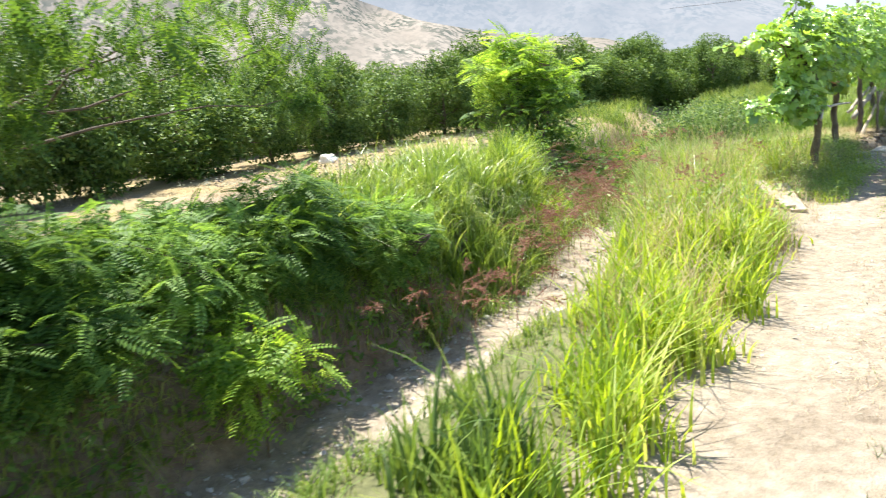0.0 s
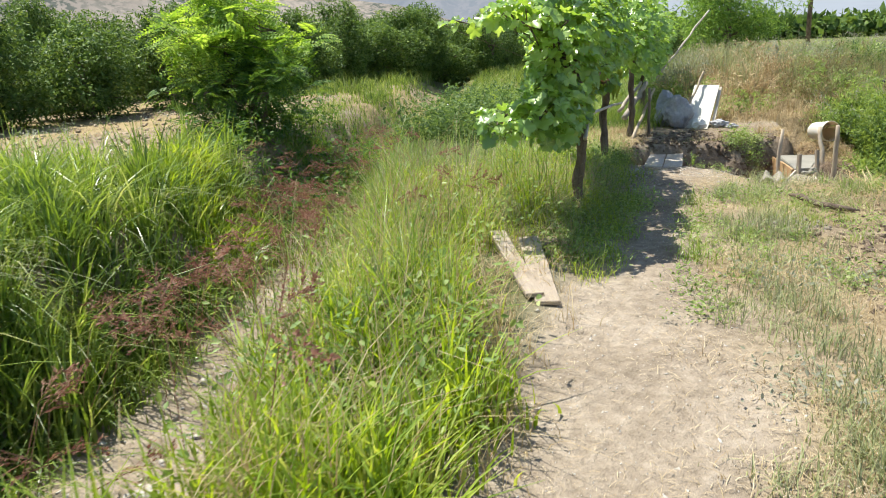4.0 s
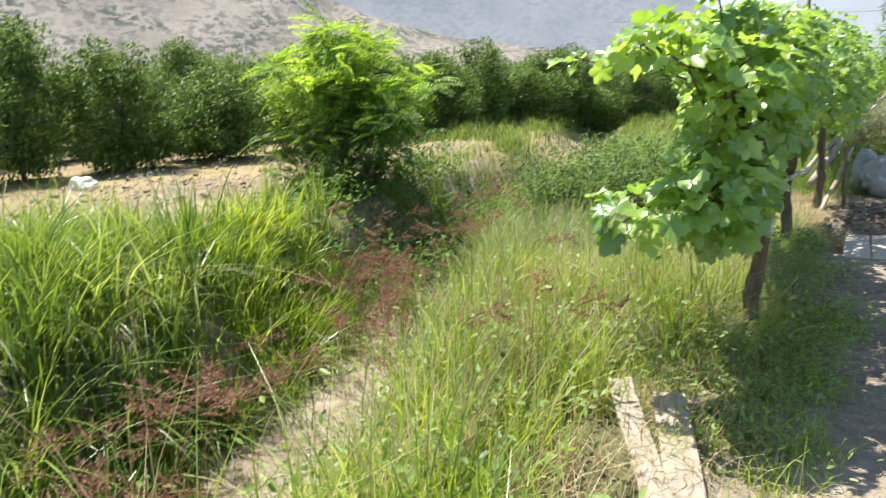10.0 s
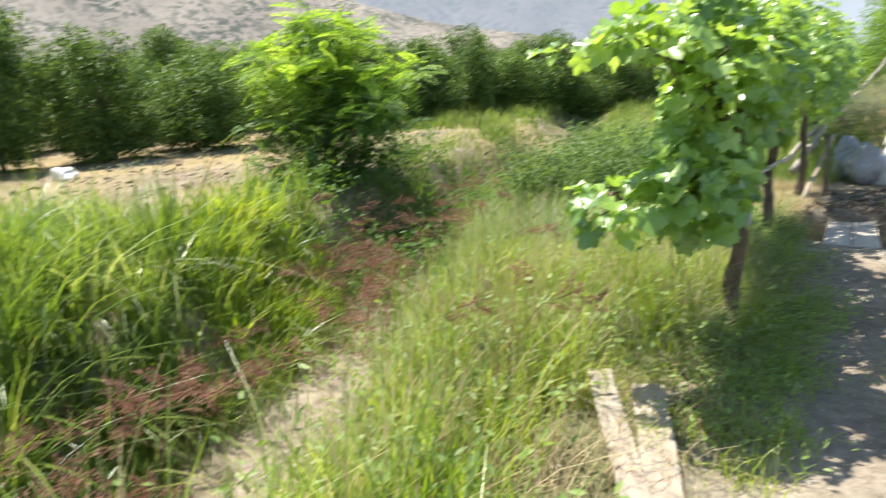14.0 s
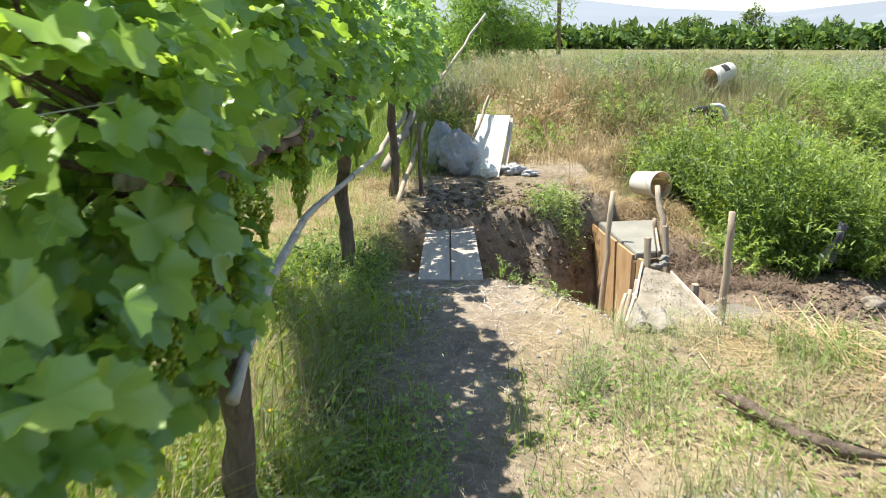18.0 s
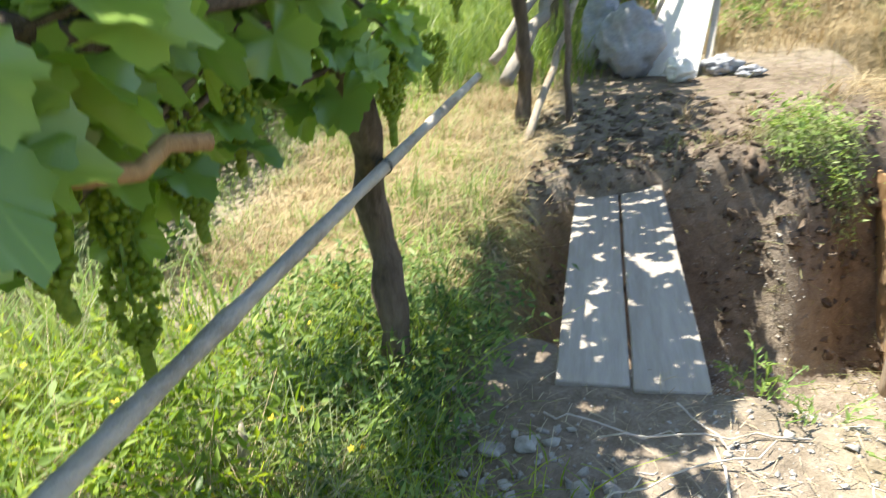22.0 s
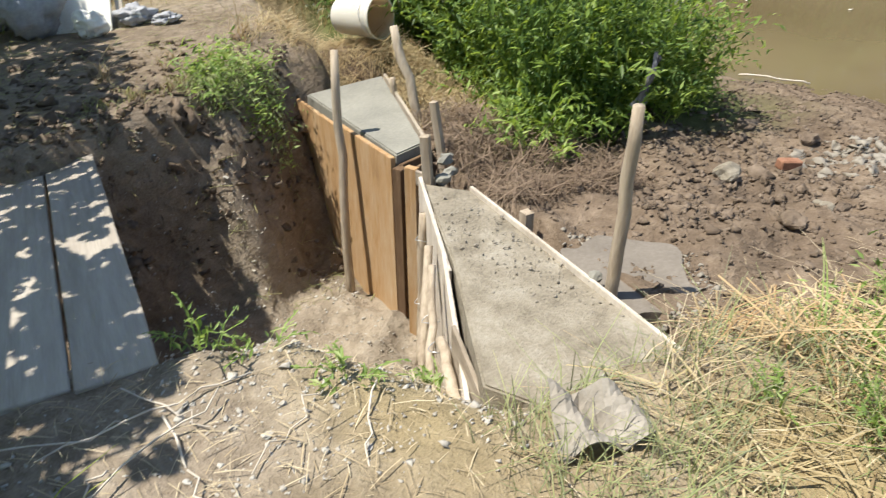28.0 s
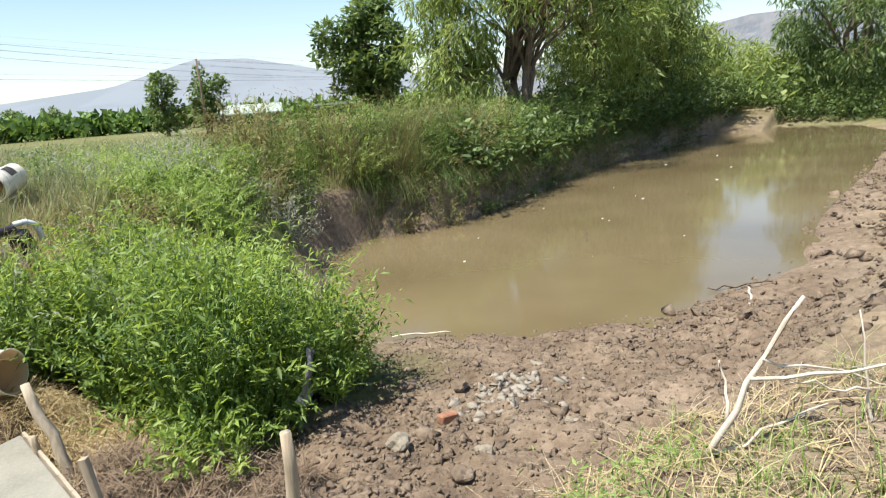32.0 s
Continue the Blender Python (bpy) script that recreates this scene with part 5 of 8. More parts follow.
berm = mound_field(2.6, 9.0, 5.6, 11.5, 60, 0.4, 0.75, 0.45, 0.85, RB, on_berm)
for k_, mt_, lb_ in ((0, M_WEED, "leafy green weeds on the pond bank"), (1, M_WEED_DARK, "dark green weeds on the pond bank"), (2, M_WEED_GREY, "greyish flowering weeds on the pond bank"), (3, M_BROWN, "brown dried weeds on the pond bank")):
    sprays("berm_weeds", lb_, berm[k_::4], 44, mt_, RB, 0.085, 14, flowers=M_MAUVE if k_ == 2 else None)
P, h = tufted(2.4, 8.2, 5.6, 11, 300, 26, 0.14, lambda x, y: pond_distance(x, y)[0] > 0.6)
meadow("berm_grass", "green grass and weeds on the pond bank", P, 0.6 * h, 0.010, 0.5, M_GRASS_PALE, 3)
P, h = tufted(6.5, 20, 6.3, 12, 420, 34, 0.17, lambda x, y: pond_distance(x, y)[0] > np.where(x < 10.6, 0.95, 0.16))
meadow("bank_weeds", "green grasses hanging over the bank", P, 0.8 * h, 0.011, 0.8, M_WEED, 3, to=(0, -0.6, 0))
P, h = tufted(6.8, 20, 6.4, 8.0, 240, 34, 0.15, lambda x, y: (pond_distance(x, y)[0] > np.where(x < 10.6, 0.85, 0.14)) & (pond_distance(x, y)[0] < 1.6))
meadow("bank_weeds", "darker grasses along the bank's edge", P, 0.75 * h, 0.011, 0.9, M_GRASS_DARK, 3, to=(0, -0.9, 0))
P, h = tufted(10.4, 32, 5.6, 7.6, 1000, 30, 0.12, lambda x, y: (pond_distance(x, y)[0] > 0.14) & (pond_distance(x, y)[0] < 0.5))
meadow("bank_weeds", "grass hanging down over the steep bank", P, 0.75 * h, 0.011, 0.6, M_BROWN, 4, to=(0, -1.4, 0), droop=1.6)
P, h = tufted(10.4, 32, 5.6, 7.6, 1000, 30, 0.12, lambda x, y: (pond_distance(x, y)[0] > 0.16) & (pond_distance(x, y)[0] < 0.55))
meadow("bank_weeds", "green grass drooping over the steep bank", P, 0.8 * h, 0.012, 0.6, M_WEED_DARK, 4, to=(0, -1.4, 0), droop=1.4)
edge_m = mound_field(8.4, 22, 6.2, 8.4, 46, 0.45, 0.9, 0.95, 1.45, RB, lambda x, y: clear(x, y) > (1.0 if x < 10.6 else 0.35))
for k_, mt_, lb_ in ((0, M_WEED, "leafy weeds on the steep bank's edge"), (1, M_WEED_DARK, "dark weeds on the steep bank's edge"), (2, M_BROWN, "brown bushy dry weeds on the bank's edge")):
    sprays("bank_bush", lb_, edge_m[k_::3], 40, mt_, RB, 0.1, 14)
# growth added along the lip to stand for the steep bank's shade
lip = []
for i in range(52):
    x = 11.0 + 0.42 * i
    y = next((q for q in np.arange(4.0, 9.0, 0.05) if clear(x, q) > 0.16), 8.0)
    lip.append((x, float(y) + RB.uniform(-0.02, 0.14), RB.uniform(0.4, 0.7), RB.uniform(0.3, 0.7)))
sprays("bank_bush", "dark growth over the water's edge, added for the bank's shade", lip[::2], 26, M_TREE, RB, 0.12, 14)
sprays("bank_bush", "brown drooping growth over the water's edge", lip[1::2], 26, M_BROWN, RB, 0.1, 14)
P, h = tufted(10, 16.5, 6.5, 7.9, 64, 90, 0.22, lambda x, y: pond_distance(x, y)[0] > 0.14)
meadow("bank_dry_weeds", "brown bushy dry weeds on the bank's edge", P, 1.45 * h, 0.007, 0.6, M_BROWN, 3, to=(0, -0.5, 0))
P = scatter(9500, 13.0, 40, 5.6, 9.5, RNG, lambda x, y: (pond_distance(x, y)[0] > 0.07) & (pond_distance(x, y)[0] < 3.2))
P = np.concatenate([P, scatter(1500, 38.6, 44, -3, 8, RNG, lambda x, y: pond_distance(x, y)[0] > 0.6)])
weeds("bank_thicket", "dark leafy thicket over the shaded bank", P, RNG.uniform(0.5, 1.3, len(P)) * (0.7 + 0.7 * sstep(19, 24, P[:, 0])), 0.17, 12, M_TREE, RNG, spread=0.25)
belt("pond_willows", "low willow scrub closing the end of the pond", [(41, 10), (47, 5), (48, -2), (46, -10), (44, -18), (40, -30)], 2.6, 0.6, 9000, M_WILLOW, 6)
hump = mound_field(-0.2, 3.4, 5.2, 11.5, 34, 0.35, 0.7, 0.4, 0.8, RB, on_berm)
for k_, mt_, lb_ in ((0, M_WEED, "leafy green weeds on the earth bank"), (1, M_BROWN, "brown dried weeds on the earth bank"), (2, M_WEED_GREY, "pale grey-green weeds on the earth bank"), (3, M_DRY, "dry bent weeds on the earth bank")):
    sprays("berm_weeds", lb_, hump[k_::4], 34, mt_, RB, 0.09, 12)
P, h = tufted(0.2, 6, 4.7, 12, 700, 34, 0.13)
meadow("berm_dry_grass", "dry golden grass on the earth bank", P, 0.5 * h, 0.007, 0.7, M_DRY, 3)
P, h = tufted(-0.5, 6, 6.3, 15, 520, 30, 0.14)
meadow("berm_green_grass", "tall pale green grass on the earth bank", P, 0.8 * h, 0.01, 0.35, M_GRASS_PALE, 3)
P, h = tufted(-2.2, -0.2, 3.6, 12, 330, 30, 0.12)
meadow("row_grass", "green grass below the far vines", P, 0.5 * h, 0.009, 0.6, M_GRASS_DARK, 3)
P, h = tufted(-2.5, 40, 12, 60, 1500, 18, 0.4, lambda x, y: pond_distance(x, y)[0] > 2)
meadow("field_grass", "low green crop on the field", P, 0.5 * h, 0.03, 0.5, M_GRASS_PALE, 2)
# short grass right of the path
P, h = tufted(0.4, 4.5, -15, -2.2, 2600, 34, 0.09, lambda x, y: (patchy(x, y, 1.7, 1, -0.25)) & (x + 0.15 * wave(x, y, 2) > 0.55) & ((y < -5.2) | (x < 1.25 + 0.2 * wave(x, y, 1.5))))
meadow("path_grass", "short grey-green grass beside the path", P, 0.15 * h, 0.006, 0.6, M_GRASS_PALE, 2)
P, h = tufted(0.25, 3.4, -9.5, -1.4, 460, 26, 0.1)
meadow("path_dry_grass", "trampled dry grass beside the path", P, 0.06 * h, 0.004, 1.4, M_STRAW, 2)
P, h = tufted(0.45, 3.6, -10.5, -3.6, 620, 26, 0.13, lambda x, y: (rubble_noise(x, y, 0.8, 12) + 0.5 * rubble_noise(x, y, 2.4, 5) > -0.2) & (x + 0.2 * rubble_noise(x, y, 1.1, 3) > 0.62))
meadow("path_dry_grass", "matted dry grass in patches beside the path", P, 0.1 * h, 0.0045, 1.3, M_DRY, 3)
P, h = tufted(0.5, 3.6, -10.5, -3.4, 420, 30, 0.1, lambda x, y: (rubble_noise(x, y, 0.9, 31) > 0.05) & (x + 0.2 * rubble_noise(x, y, 1.1, 3) > 0.75))
meadow("path_grass", "grey-green grass patches beside the path", P, 0.13 * h, 0.006, 0.9, M_GRASS_PALE, 3)
P = scatter(2600, 0.6, 3.4, -10.5, -3.8, RNG, lambda x, y: rubble_noise(x, y, 1.1, 17) > 0.0)
weeds("path_weeds", "low greyish weeds beside the path", P, 0.07 * RNG.uniform(0.3, 1.2, len(P)), 0.03, 6, M_WEED_GREY, RNG, spread=0.05)
P = scatter(1500, 0.25, 1.9, -5.0, -1.2, RNG, lambda x, y: rubble_noise(x, y, 1.3, 21) + 0.4 * rubble_noise(x, y, 3.4, 2) > 0.1)
weeds("path_weeds", "low trodden green weeds among the straw", P, 0.08 * RNG.uniform(0.3, 1.2, len(P)), 0.03, 7, M_WEED, RNG, spread=0.05)
P, h = tufted(0.25, 1.6, -5.0, -1.3, 90, 26, 0.07, lambda x, y: rubble_noise(x, y, 1.2, 33) > 0.0)
meadow("path_grass", "green grass tufts among trodden straw", P, 0.16 * h, 0.005, 0.8, M_GRASS_MID, 3)
P, h = tufted(0.5, 2.0, -2.0, -0.5, 60, 30, 0.07)
meadow("pit_edge_grass", "thin green and dry stems at the pit's edge", P, 0.2 * h, 0.004, 0.8, M_GRASS_PALE, 2)
P, h = tufted(-1.5, -1.15, -11.5, -8.8, 45, 24, 0.07)
meadow("ridge_grass", "short dark grass on the ditch slope", P, 0.16 * h, 0.008, 0.7, M_GRASS_DARK, 3)
P, h = tufted(-1.3, -0.1, -18, -12, 160, 50, 0.1)
meadow("ridge_grass", "tall green grass along the path's start", P, 0.45 * h, 0.014, 0.5, M_GRASS, 3)
P, h = tufted(3.5, 12, -15, -5, 900, 22, 0.14, lambda x, y: patchy(x, y, 0.8, 4, -0.2))
meadow("field_grass", "thin dry grass on the open field", P, 0.14 * h, 0.01, 0.8, M_GRASS_PALE, 2)
# under the vines
P, h = tufted(-1.9, -0.35, -3.0, 0.3, 260, 30, 0.08, lambda x, y: x < -0.5 + 0.1 * wave(x, y, 3))
meadow("vine_grass", "green grass and thin weeds below the vines", P, 0.36 * h, 0.005, 0.7, M_GRASS, 3)
P, h = tufted(-1.9, -0.5, -3.4, -0.3, 300, 24, 0.1)
meadow("vine_dry_grass", "pale dry stems below the vines", P, 0.4 * h, 0.004, 0.9, M_GRASS_PALE, 3)
P = scatter(1050, -1.5, -0.3, -0.62, 0.55, RNG, lambda x, y: (x < np.interp(y, [-0.7, -0.3, 0.3, 0.6], [-0.6, -0.48, -0.42, -0.62]) + 0.08 * wave(x, y, 3)) & (x > -1.15 - 0.2 * y))
weeds("vine_weeds", "dark green leafy weeds round the vine trunk, deepened for shade", P[::2], 0.22 * RNG.uniform(0.4, 1.15, len(P[::2])), 0.042, 11, M_WEED_DARK, RNG, LANCE, spread=0.05)
weeds("vine_weeds", "fresh green leafy weeds round the vine trunk", P[1::2], 0.22 * RNG.uniform(0.4, 1.15, len(P[1::2])), 0.04, 11, M_WEED, RNG, LANCE, spread=0.06)
P = scatter(560, -1.85, -0.8, -1.2, -0.25, RNG, lambda x, y: x < -0.9 - 0.35 * (y + 0.6) + 0.1 * wave(x, y, 4))
weeds("vine_weeds", "lime green broad-leaved weeds in the sun below the vines", P, 0.3 * RNG.uniform(0.5, 1.15, len(P)), 0.045, 13, M_GRASS, RNG, LANCE, spread=0.06)
P = scatter(900, -2.6, -0.45, -3.4, -0.4, RNG, lambda x, y: patchy(x, y, 2.0, 7, -0.45) & ((y < -1.0) | (x < -1.1)))
weeds("vine_weeds", "low leafy weeds below the vine canopy", P, 0.3 * RNG.uniform(0.4, 1.1, len(P)), 0.042, 9, M_WEED, RNG, spread=0.06)
P, h = tufted(-2.0, -0.7, -2.9, -0.55, 170, 26, 0.1)
meadow("vine_dry_grass", "tangled straw-pale stems among the green", P, 0.42 * h, 0.0042, 1.1, M_DRY, 4)
P, h = tufted(-2.0, -0.75, -2.9, -0.55, 90, 22, 0.09)
meadow("vine_grass", "lime green blades among tangled stems", P, 0.4 * h, 0.008, 0.8, M_GRASS, 4)
P, h = tufted(-0.7, -0.45, 0.25, 1.5, 46, 30, 0.05)
meadow("pit_rim_grass", "brown stems and roots hanging over the pit's side", P, 0.3 * h, 0.0045, 0.7, M_BROWN, 5, to=(1.4, 0, 0), droop=1.5)
P = scatter(2200, -0.75, 0.1, -4.2, -0.2, RNG, lambda x, y: (x < -0.12 + 0.25 * wave(x, y, 2.3, 3) - 0.25 * (y > -1.2)) & ((y < -1.4) | (RNG.uniform(0, 1, np.shape(x)) < 0.3)) & patchy(x, y, 2.9, 2, -0.45))
weeds("path_weeds", "trampled green weeds in the vines' shade", P, 0.09 * RNG.uniform(0.3, 1.2, len(P)), 0.032, 8, M_WEED, RNG, spread=0.05)
P, h = tufted(-1.2, -0.2, -4.4, -0.4, 150, 22, 0.09)
meadow("vine_grass", "shaded green grass beside the path", P, 0.22 * h, 0.005, 0.8, M_GRASS, 3)
P = scatter(1400, -3.2, -0.6, -7.0, -2.6, RNG, ridge_keep)
weeds("ridge_weeds", "leafy weeds among the tall grass", P, 0.42 * RNG.uniform(0.4, 1.1, len(P)), 0.05, 9, M_WEED, RNG)
P = scatter(620, -4.2, -2.9, -11.8, -7.2, RNG, lambda x, y: (ditch_off(x, y) < -0.62) & (ditch_off(x, y) > -1.25))
weeds("ditch_weeds", "dark leafy weeds covering the ditch wall", P, 0.3 * RNG.uniform(0.3, 1.1, len(P)), 0.07, 10, M_SHRUB_MID, RNG, spread=0.08)
P = scatter(1500, -8.2, -4.4, -1.5, 4.5, RNG, lambda x, y: np.abs(ditch_off(x, y) + 0.6) < 1.2)
weeds("ditch_weeds", "leafy weeds at the foot of the shrub, coloured dark for shade", P, 0.65 * RNG.uniform(0.4, 1.1, len(P)), 0.08, 10, M_SHRUB_DARK, RNG)
P = scatter(1500, -3.9, -1.9, 0.6, 4.2, RNG, lambda x, y: x < -2.1 + 0.25 * wave(x, y, 2) - 0.15 * (y - 1.5))
weeds("vine_weeds", "leafy thicket beyond the vine row, coloured dark for shade", P, 0.8 * RNG.uniform(0.4, 1.15, len(P)), 0.065, 12, M_WEED_DARK, RNG, spread=0.1)
P, h = tufted(-9, -3.5, 2.5, 10, 500, 30, 0.15, lambda x, y: ditch_off(x, y) > -0.6)
meadow("meadow_grass", "lush green grass beside the shrub", P, 0.5 * h, 0.012, 0.5, M_GRASS, 3)
P = scatter(800, -12.5, -4.8, -5, 8, RNG, lambda x, y: (ditch_off(x, y) < -1.7) & patchy(x, y, 1.3, 9, 0.1))
weeds("track_weeds", "small leafy seedlings on the farm track", P, 0.16 * RNG.uniform(0.4, 1.3, len(P)), 0.05, 8, M_WEED_GREY, RNG, spread=0.06)
P, h = tufted(-3.4, -1.7, -2.2, 0.6, 150, 30, 0.1)
meadow("vine_grass", "sunlit green grass behind the vine row", P, 0.42 * h, 0.008, 0.6, M_GRASS_PALE, 3)
sprays("pit_weeds", "small green weeds at the pit's edge", [(0.36, 0.03, 0.12, 0.2), (0.5, -0.06, 0.11, 0.1), (0.95, -0.35, 0.1, 0.1), (0.68, -0.3, 0.12, 0.1)], 170, M_WEED, RB, 0.035, 9)
P, h = tufted(-5.4, -3.2, -7.6, -4.6, 140, 50, 0.11, lambda x, y: (ditch_off(x, y) < -0.5) & (ditch_off(x, y) > -1.6))
meadow("bank_grass", "short grass covering the ditch wall, coloured dark for shade", P, 0.4 * h, 0.014, 0.7, M_GRASS_DARK, 3)
flowers = scatter(70, -1.6, -0.5, -2.6, 0.2, RNG)
flowers[:, 2] += RNG.uniform(0.15, 0.36, len(flowers))
fr = RNG.uniform(0, 6.28, (len(flowers), 5))
fp = np.repeat(flowers, 5, 0)
solo("yellow_flowers", stamp(*LEAF4, fp, np.stack([np.cos(fr.ravel()), np.sin(fr.ravel()), np.full(fr.size, 0.3)], 1), np.tile([0.05, 0, 1.0], (len(fp), 1)), 0.014), M_YELLOW, "small yellow wildflowers below the vines", "flowers", kind="stuff")


# ---- vines ----
VINE_LEAVES = [vine_leaf_template(i) for i in range(4)]
vine_meshes = []
for i, (tv, tf) in enumerate(VINE_LEAVES):
    me = tri_mesh("leaf", tv * 0.124, tf, True)
    me.materials.append(M_VINE_LEAF)
    vine_meshes.append(me)


def vine_trunk(points, r0, seed):
    P = np.asarray(points, float)
    r = np.random.default_rng(seed)
    s = np.linspace(0, len(P) - 1, 18)
    Q = np.stack([np.interp(s, range(len(P)), P[:, k]) for k in range(3)], 1)
    Q[1:-1] += r.normal(0, 0.006, (16, 3))
    return tube(Q, r0 * (1 + 0.12 * np.sin(s * 7)) * np.linspace(1.1, 0.85, 18), 12)


def vine(at, trunk, boxes, singles, rest, seed, label, gap=None):
    """trunk: points from the base; boxes: (centre, half sizes, weight) of the leafy masses, in the vine's own metres; gap: (y0, y1, z0, z1, x) where leaves stay behind x."""
    r = np.random.default_rng(seed)
    ob = thing("grape_vine", label, "grape vine", at, group="vines in the row")
    part("trunk", tri_mesh("trunk", *vine_trunk(trunk, 0.045, seed), True), M_BARK, ob, "dark gnarled vine trunk")
    wts = np.array([b[2] for b in boxes], float)
    n = singles + rest
    k = r.choice(len(boxes), n, p=wts / wts.sum())
    c = np.array([b[0] for b in boxes])[k]
    hs = np.array([b[1] for b in boxes])[k]
    d = random_dirs(n, r)
    pos = c + d * hs * r.uniform(0.55, 1.08, n)[:, None]
    if gap:
        y0, y1, z0, z1, x1 = gap
        q = (pos[:, 1] > y0) & (pos[:, 1] < y1) & (pos[:, 2] > z0) & (pos[:, 2] < z1) & (pos[:, 0] > x1) & (r.uniform(0, 1, n) < 0.72)
        pos[q, 0] = x1 - r.uniform(0, 0.22, q.sum())
    out = unit(d * np.array([1, 1, 0.35]) + np.array([0.15, 0, -0.45]) + 0.45 * random_dirs(n, r))
    up = unit(d * 0.5 + np.array([-0.05, -0.15, 0.8]) + 0.4 * random_dirs(n, r))
    size = r.uniform(0.6, 1.25, n)
    # canes
    canes = []
    for j in range(14):
        b = boxes[r.integers(len(boxes))]
        e = np.array(b[0]) + random_dirs(1, r)[0] * np.array(b[1]) * 0.85
        canes.append(tube(wobble(trunk[-1], e, 6, 0.05, seed + j), np.linspace(0.012, 0.004, 6), 5))
    for b in boxes:
        c0, h0 = np.array(b[0], float), np.array(b[1], float)
        ax = int(np.argmax(h0))
        e = np.zeros(3)
        e[ax] = h0[ax] * 0.95
        mid = c0 - e if np.linalg.norm(c0 - e - np.array(trunk[-1])) < np.linalg.norm(c0 + e - np.array(trunk[-1])) else c0 + e
        end = 2 * c0 - mid
        canes.append(tube(np.concatenate([wobble(trunk[-1], mid, 5, 0.03, seed + 90), wobble(mid, end, 6, 0.03, seed + 91)[1:]]), np.linspace(0.013, 0.004, 10), 5))
    part("cane", joined(canes), M_BARK, ob)
    if rest:
        sel = np.arange(singles, n)
        pieces = []
        for j in range(4):
            q = sel[sel % 4 == j]
            pieces.append(stamp(*VINE_LEAVES[j], pos[q], out[q], up[q], 0.12 * size[q]))
        tagged(part("foliage", joined(pieces), M_VINE, ob), kind="stuff")
    X = unit(out)
    Y = unit(np.cross(up, X))
    Z = np.cross(X, Y)
    for i in range(singles):
        lf = part("leaf", vine_meshes[i % 4], M_VINE_LEAF, ob)
        m = Matrix(((X[i][0], Y[i][0], Z[i][0], pos[i][0]), (X[i][1], Y[i][1], Z[i][1], pos[i][1]), (X[i][2], Y[i][2], Z[i][2], pos[i][2]), (0, 0, 0, 1)))
        lf.matrix_basis = m @ Matrix.Scale(float(size[i]), 4)
    return ob


def bunch_mesh(seed, length):
    r = np.random.default_rng(seed)
    bm = bmesh.new()
    n = int(1150 * length)
    for i in range(n):
        u = (i + 0.5) / n
        w = 0.044 * (math.sin(math.pi * min(1, u * 1.15 + 0.12)) ** 0.7) * (1 - 0.55 * u) + 0.006
        a = i * 2.4 + r.uniform(-0.3, 0.3)
        q = w * r.uniform(0.45, 1.05)
        m = Matrix.Translation((q * math.cos(a), q * math.sin(a), -length * u)) @ Matrix.Scale(float(r.uniform(0.85, 1.1)), 4)
        bmesh.ops.create_icosphere(bm, subdivisions=1, radius=0.0068, matrix=m)
    for f in bm.faces:
        f.smooth = True
    me = bpy.data.meshes.new("grape_bunch")
    bm.to_mesh(me)
    bm.free()
    me.materials.append(M_GRAPE)
    return me


BUNCHES = [bunch_mesh(i, 0.17 + 0.03 * i) for i in range(3)]
bm = bmesh.new()
bmesh.ops.create_icosphere(bm, subdivisions=2, radius=0.0066)
BERRY = bpy.data.meshes.new("berry")
bm.to_mesh(BERRY)
bm.free()
BERRY.polygons.foreach_set("use_smooth", np.ones(len(BERRY.polygons), dtype=bool))
BERRY.materials.append(leafy("green_berry", [(0.14, 0.27, 0.025), (0.2, 0.36, 0.035), (0.26, 0.43, 0.05), (0.32, 0.5, 0.07)], 0.5, 0.4, per_object=True, spec=0.25))


def open_bunch(host, at, length, seed):
    """A bunch whose berries are single parts on a green stalk."""
    r = np.random.default_rng(seed)
    st = part("grape_bunch", tube(wobble((0, 0, 0.05), (0, 0, -length), 7, 0.004, seed), np.linspace(0.004, 0.002, 7), 6), M_VINE, host, "hanging bunch of small unripe green grapes")
    st.matrix_basis = Matrix.Translation(at) @ pose(0, 0, 0, r.uniform(-6, 6), r.uniform(-6, 6), r.uniform(0, 360))
    n = int(1050 * length)
    for i in range(n):
        u = (i + 0.5) / n
        w = 0.046 * (math.sin(math.pi * min(1, u * 1.15 + 0.12)) ** 0.7) * (1 - 0.55 * u) + 0.006
        a = i * 2.4 + r.uniform(-0.3, 0.3)
        q = w * r.uniform(0.5, 1.05)
        b = part("berry", BERRY, M_GRAPE, st)
        b.matrix_basis = Matrix.Translation((q * math.cos(a), q * math.sin(a), -length * u)) @ Matrix.Scale(float(r.uniform(0.8, 1.12)), 4)
    return st


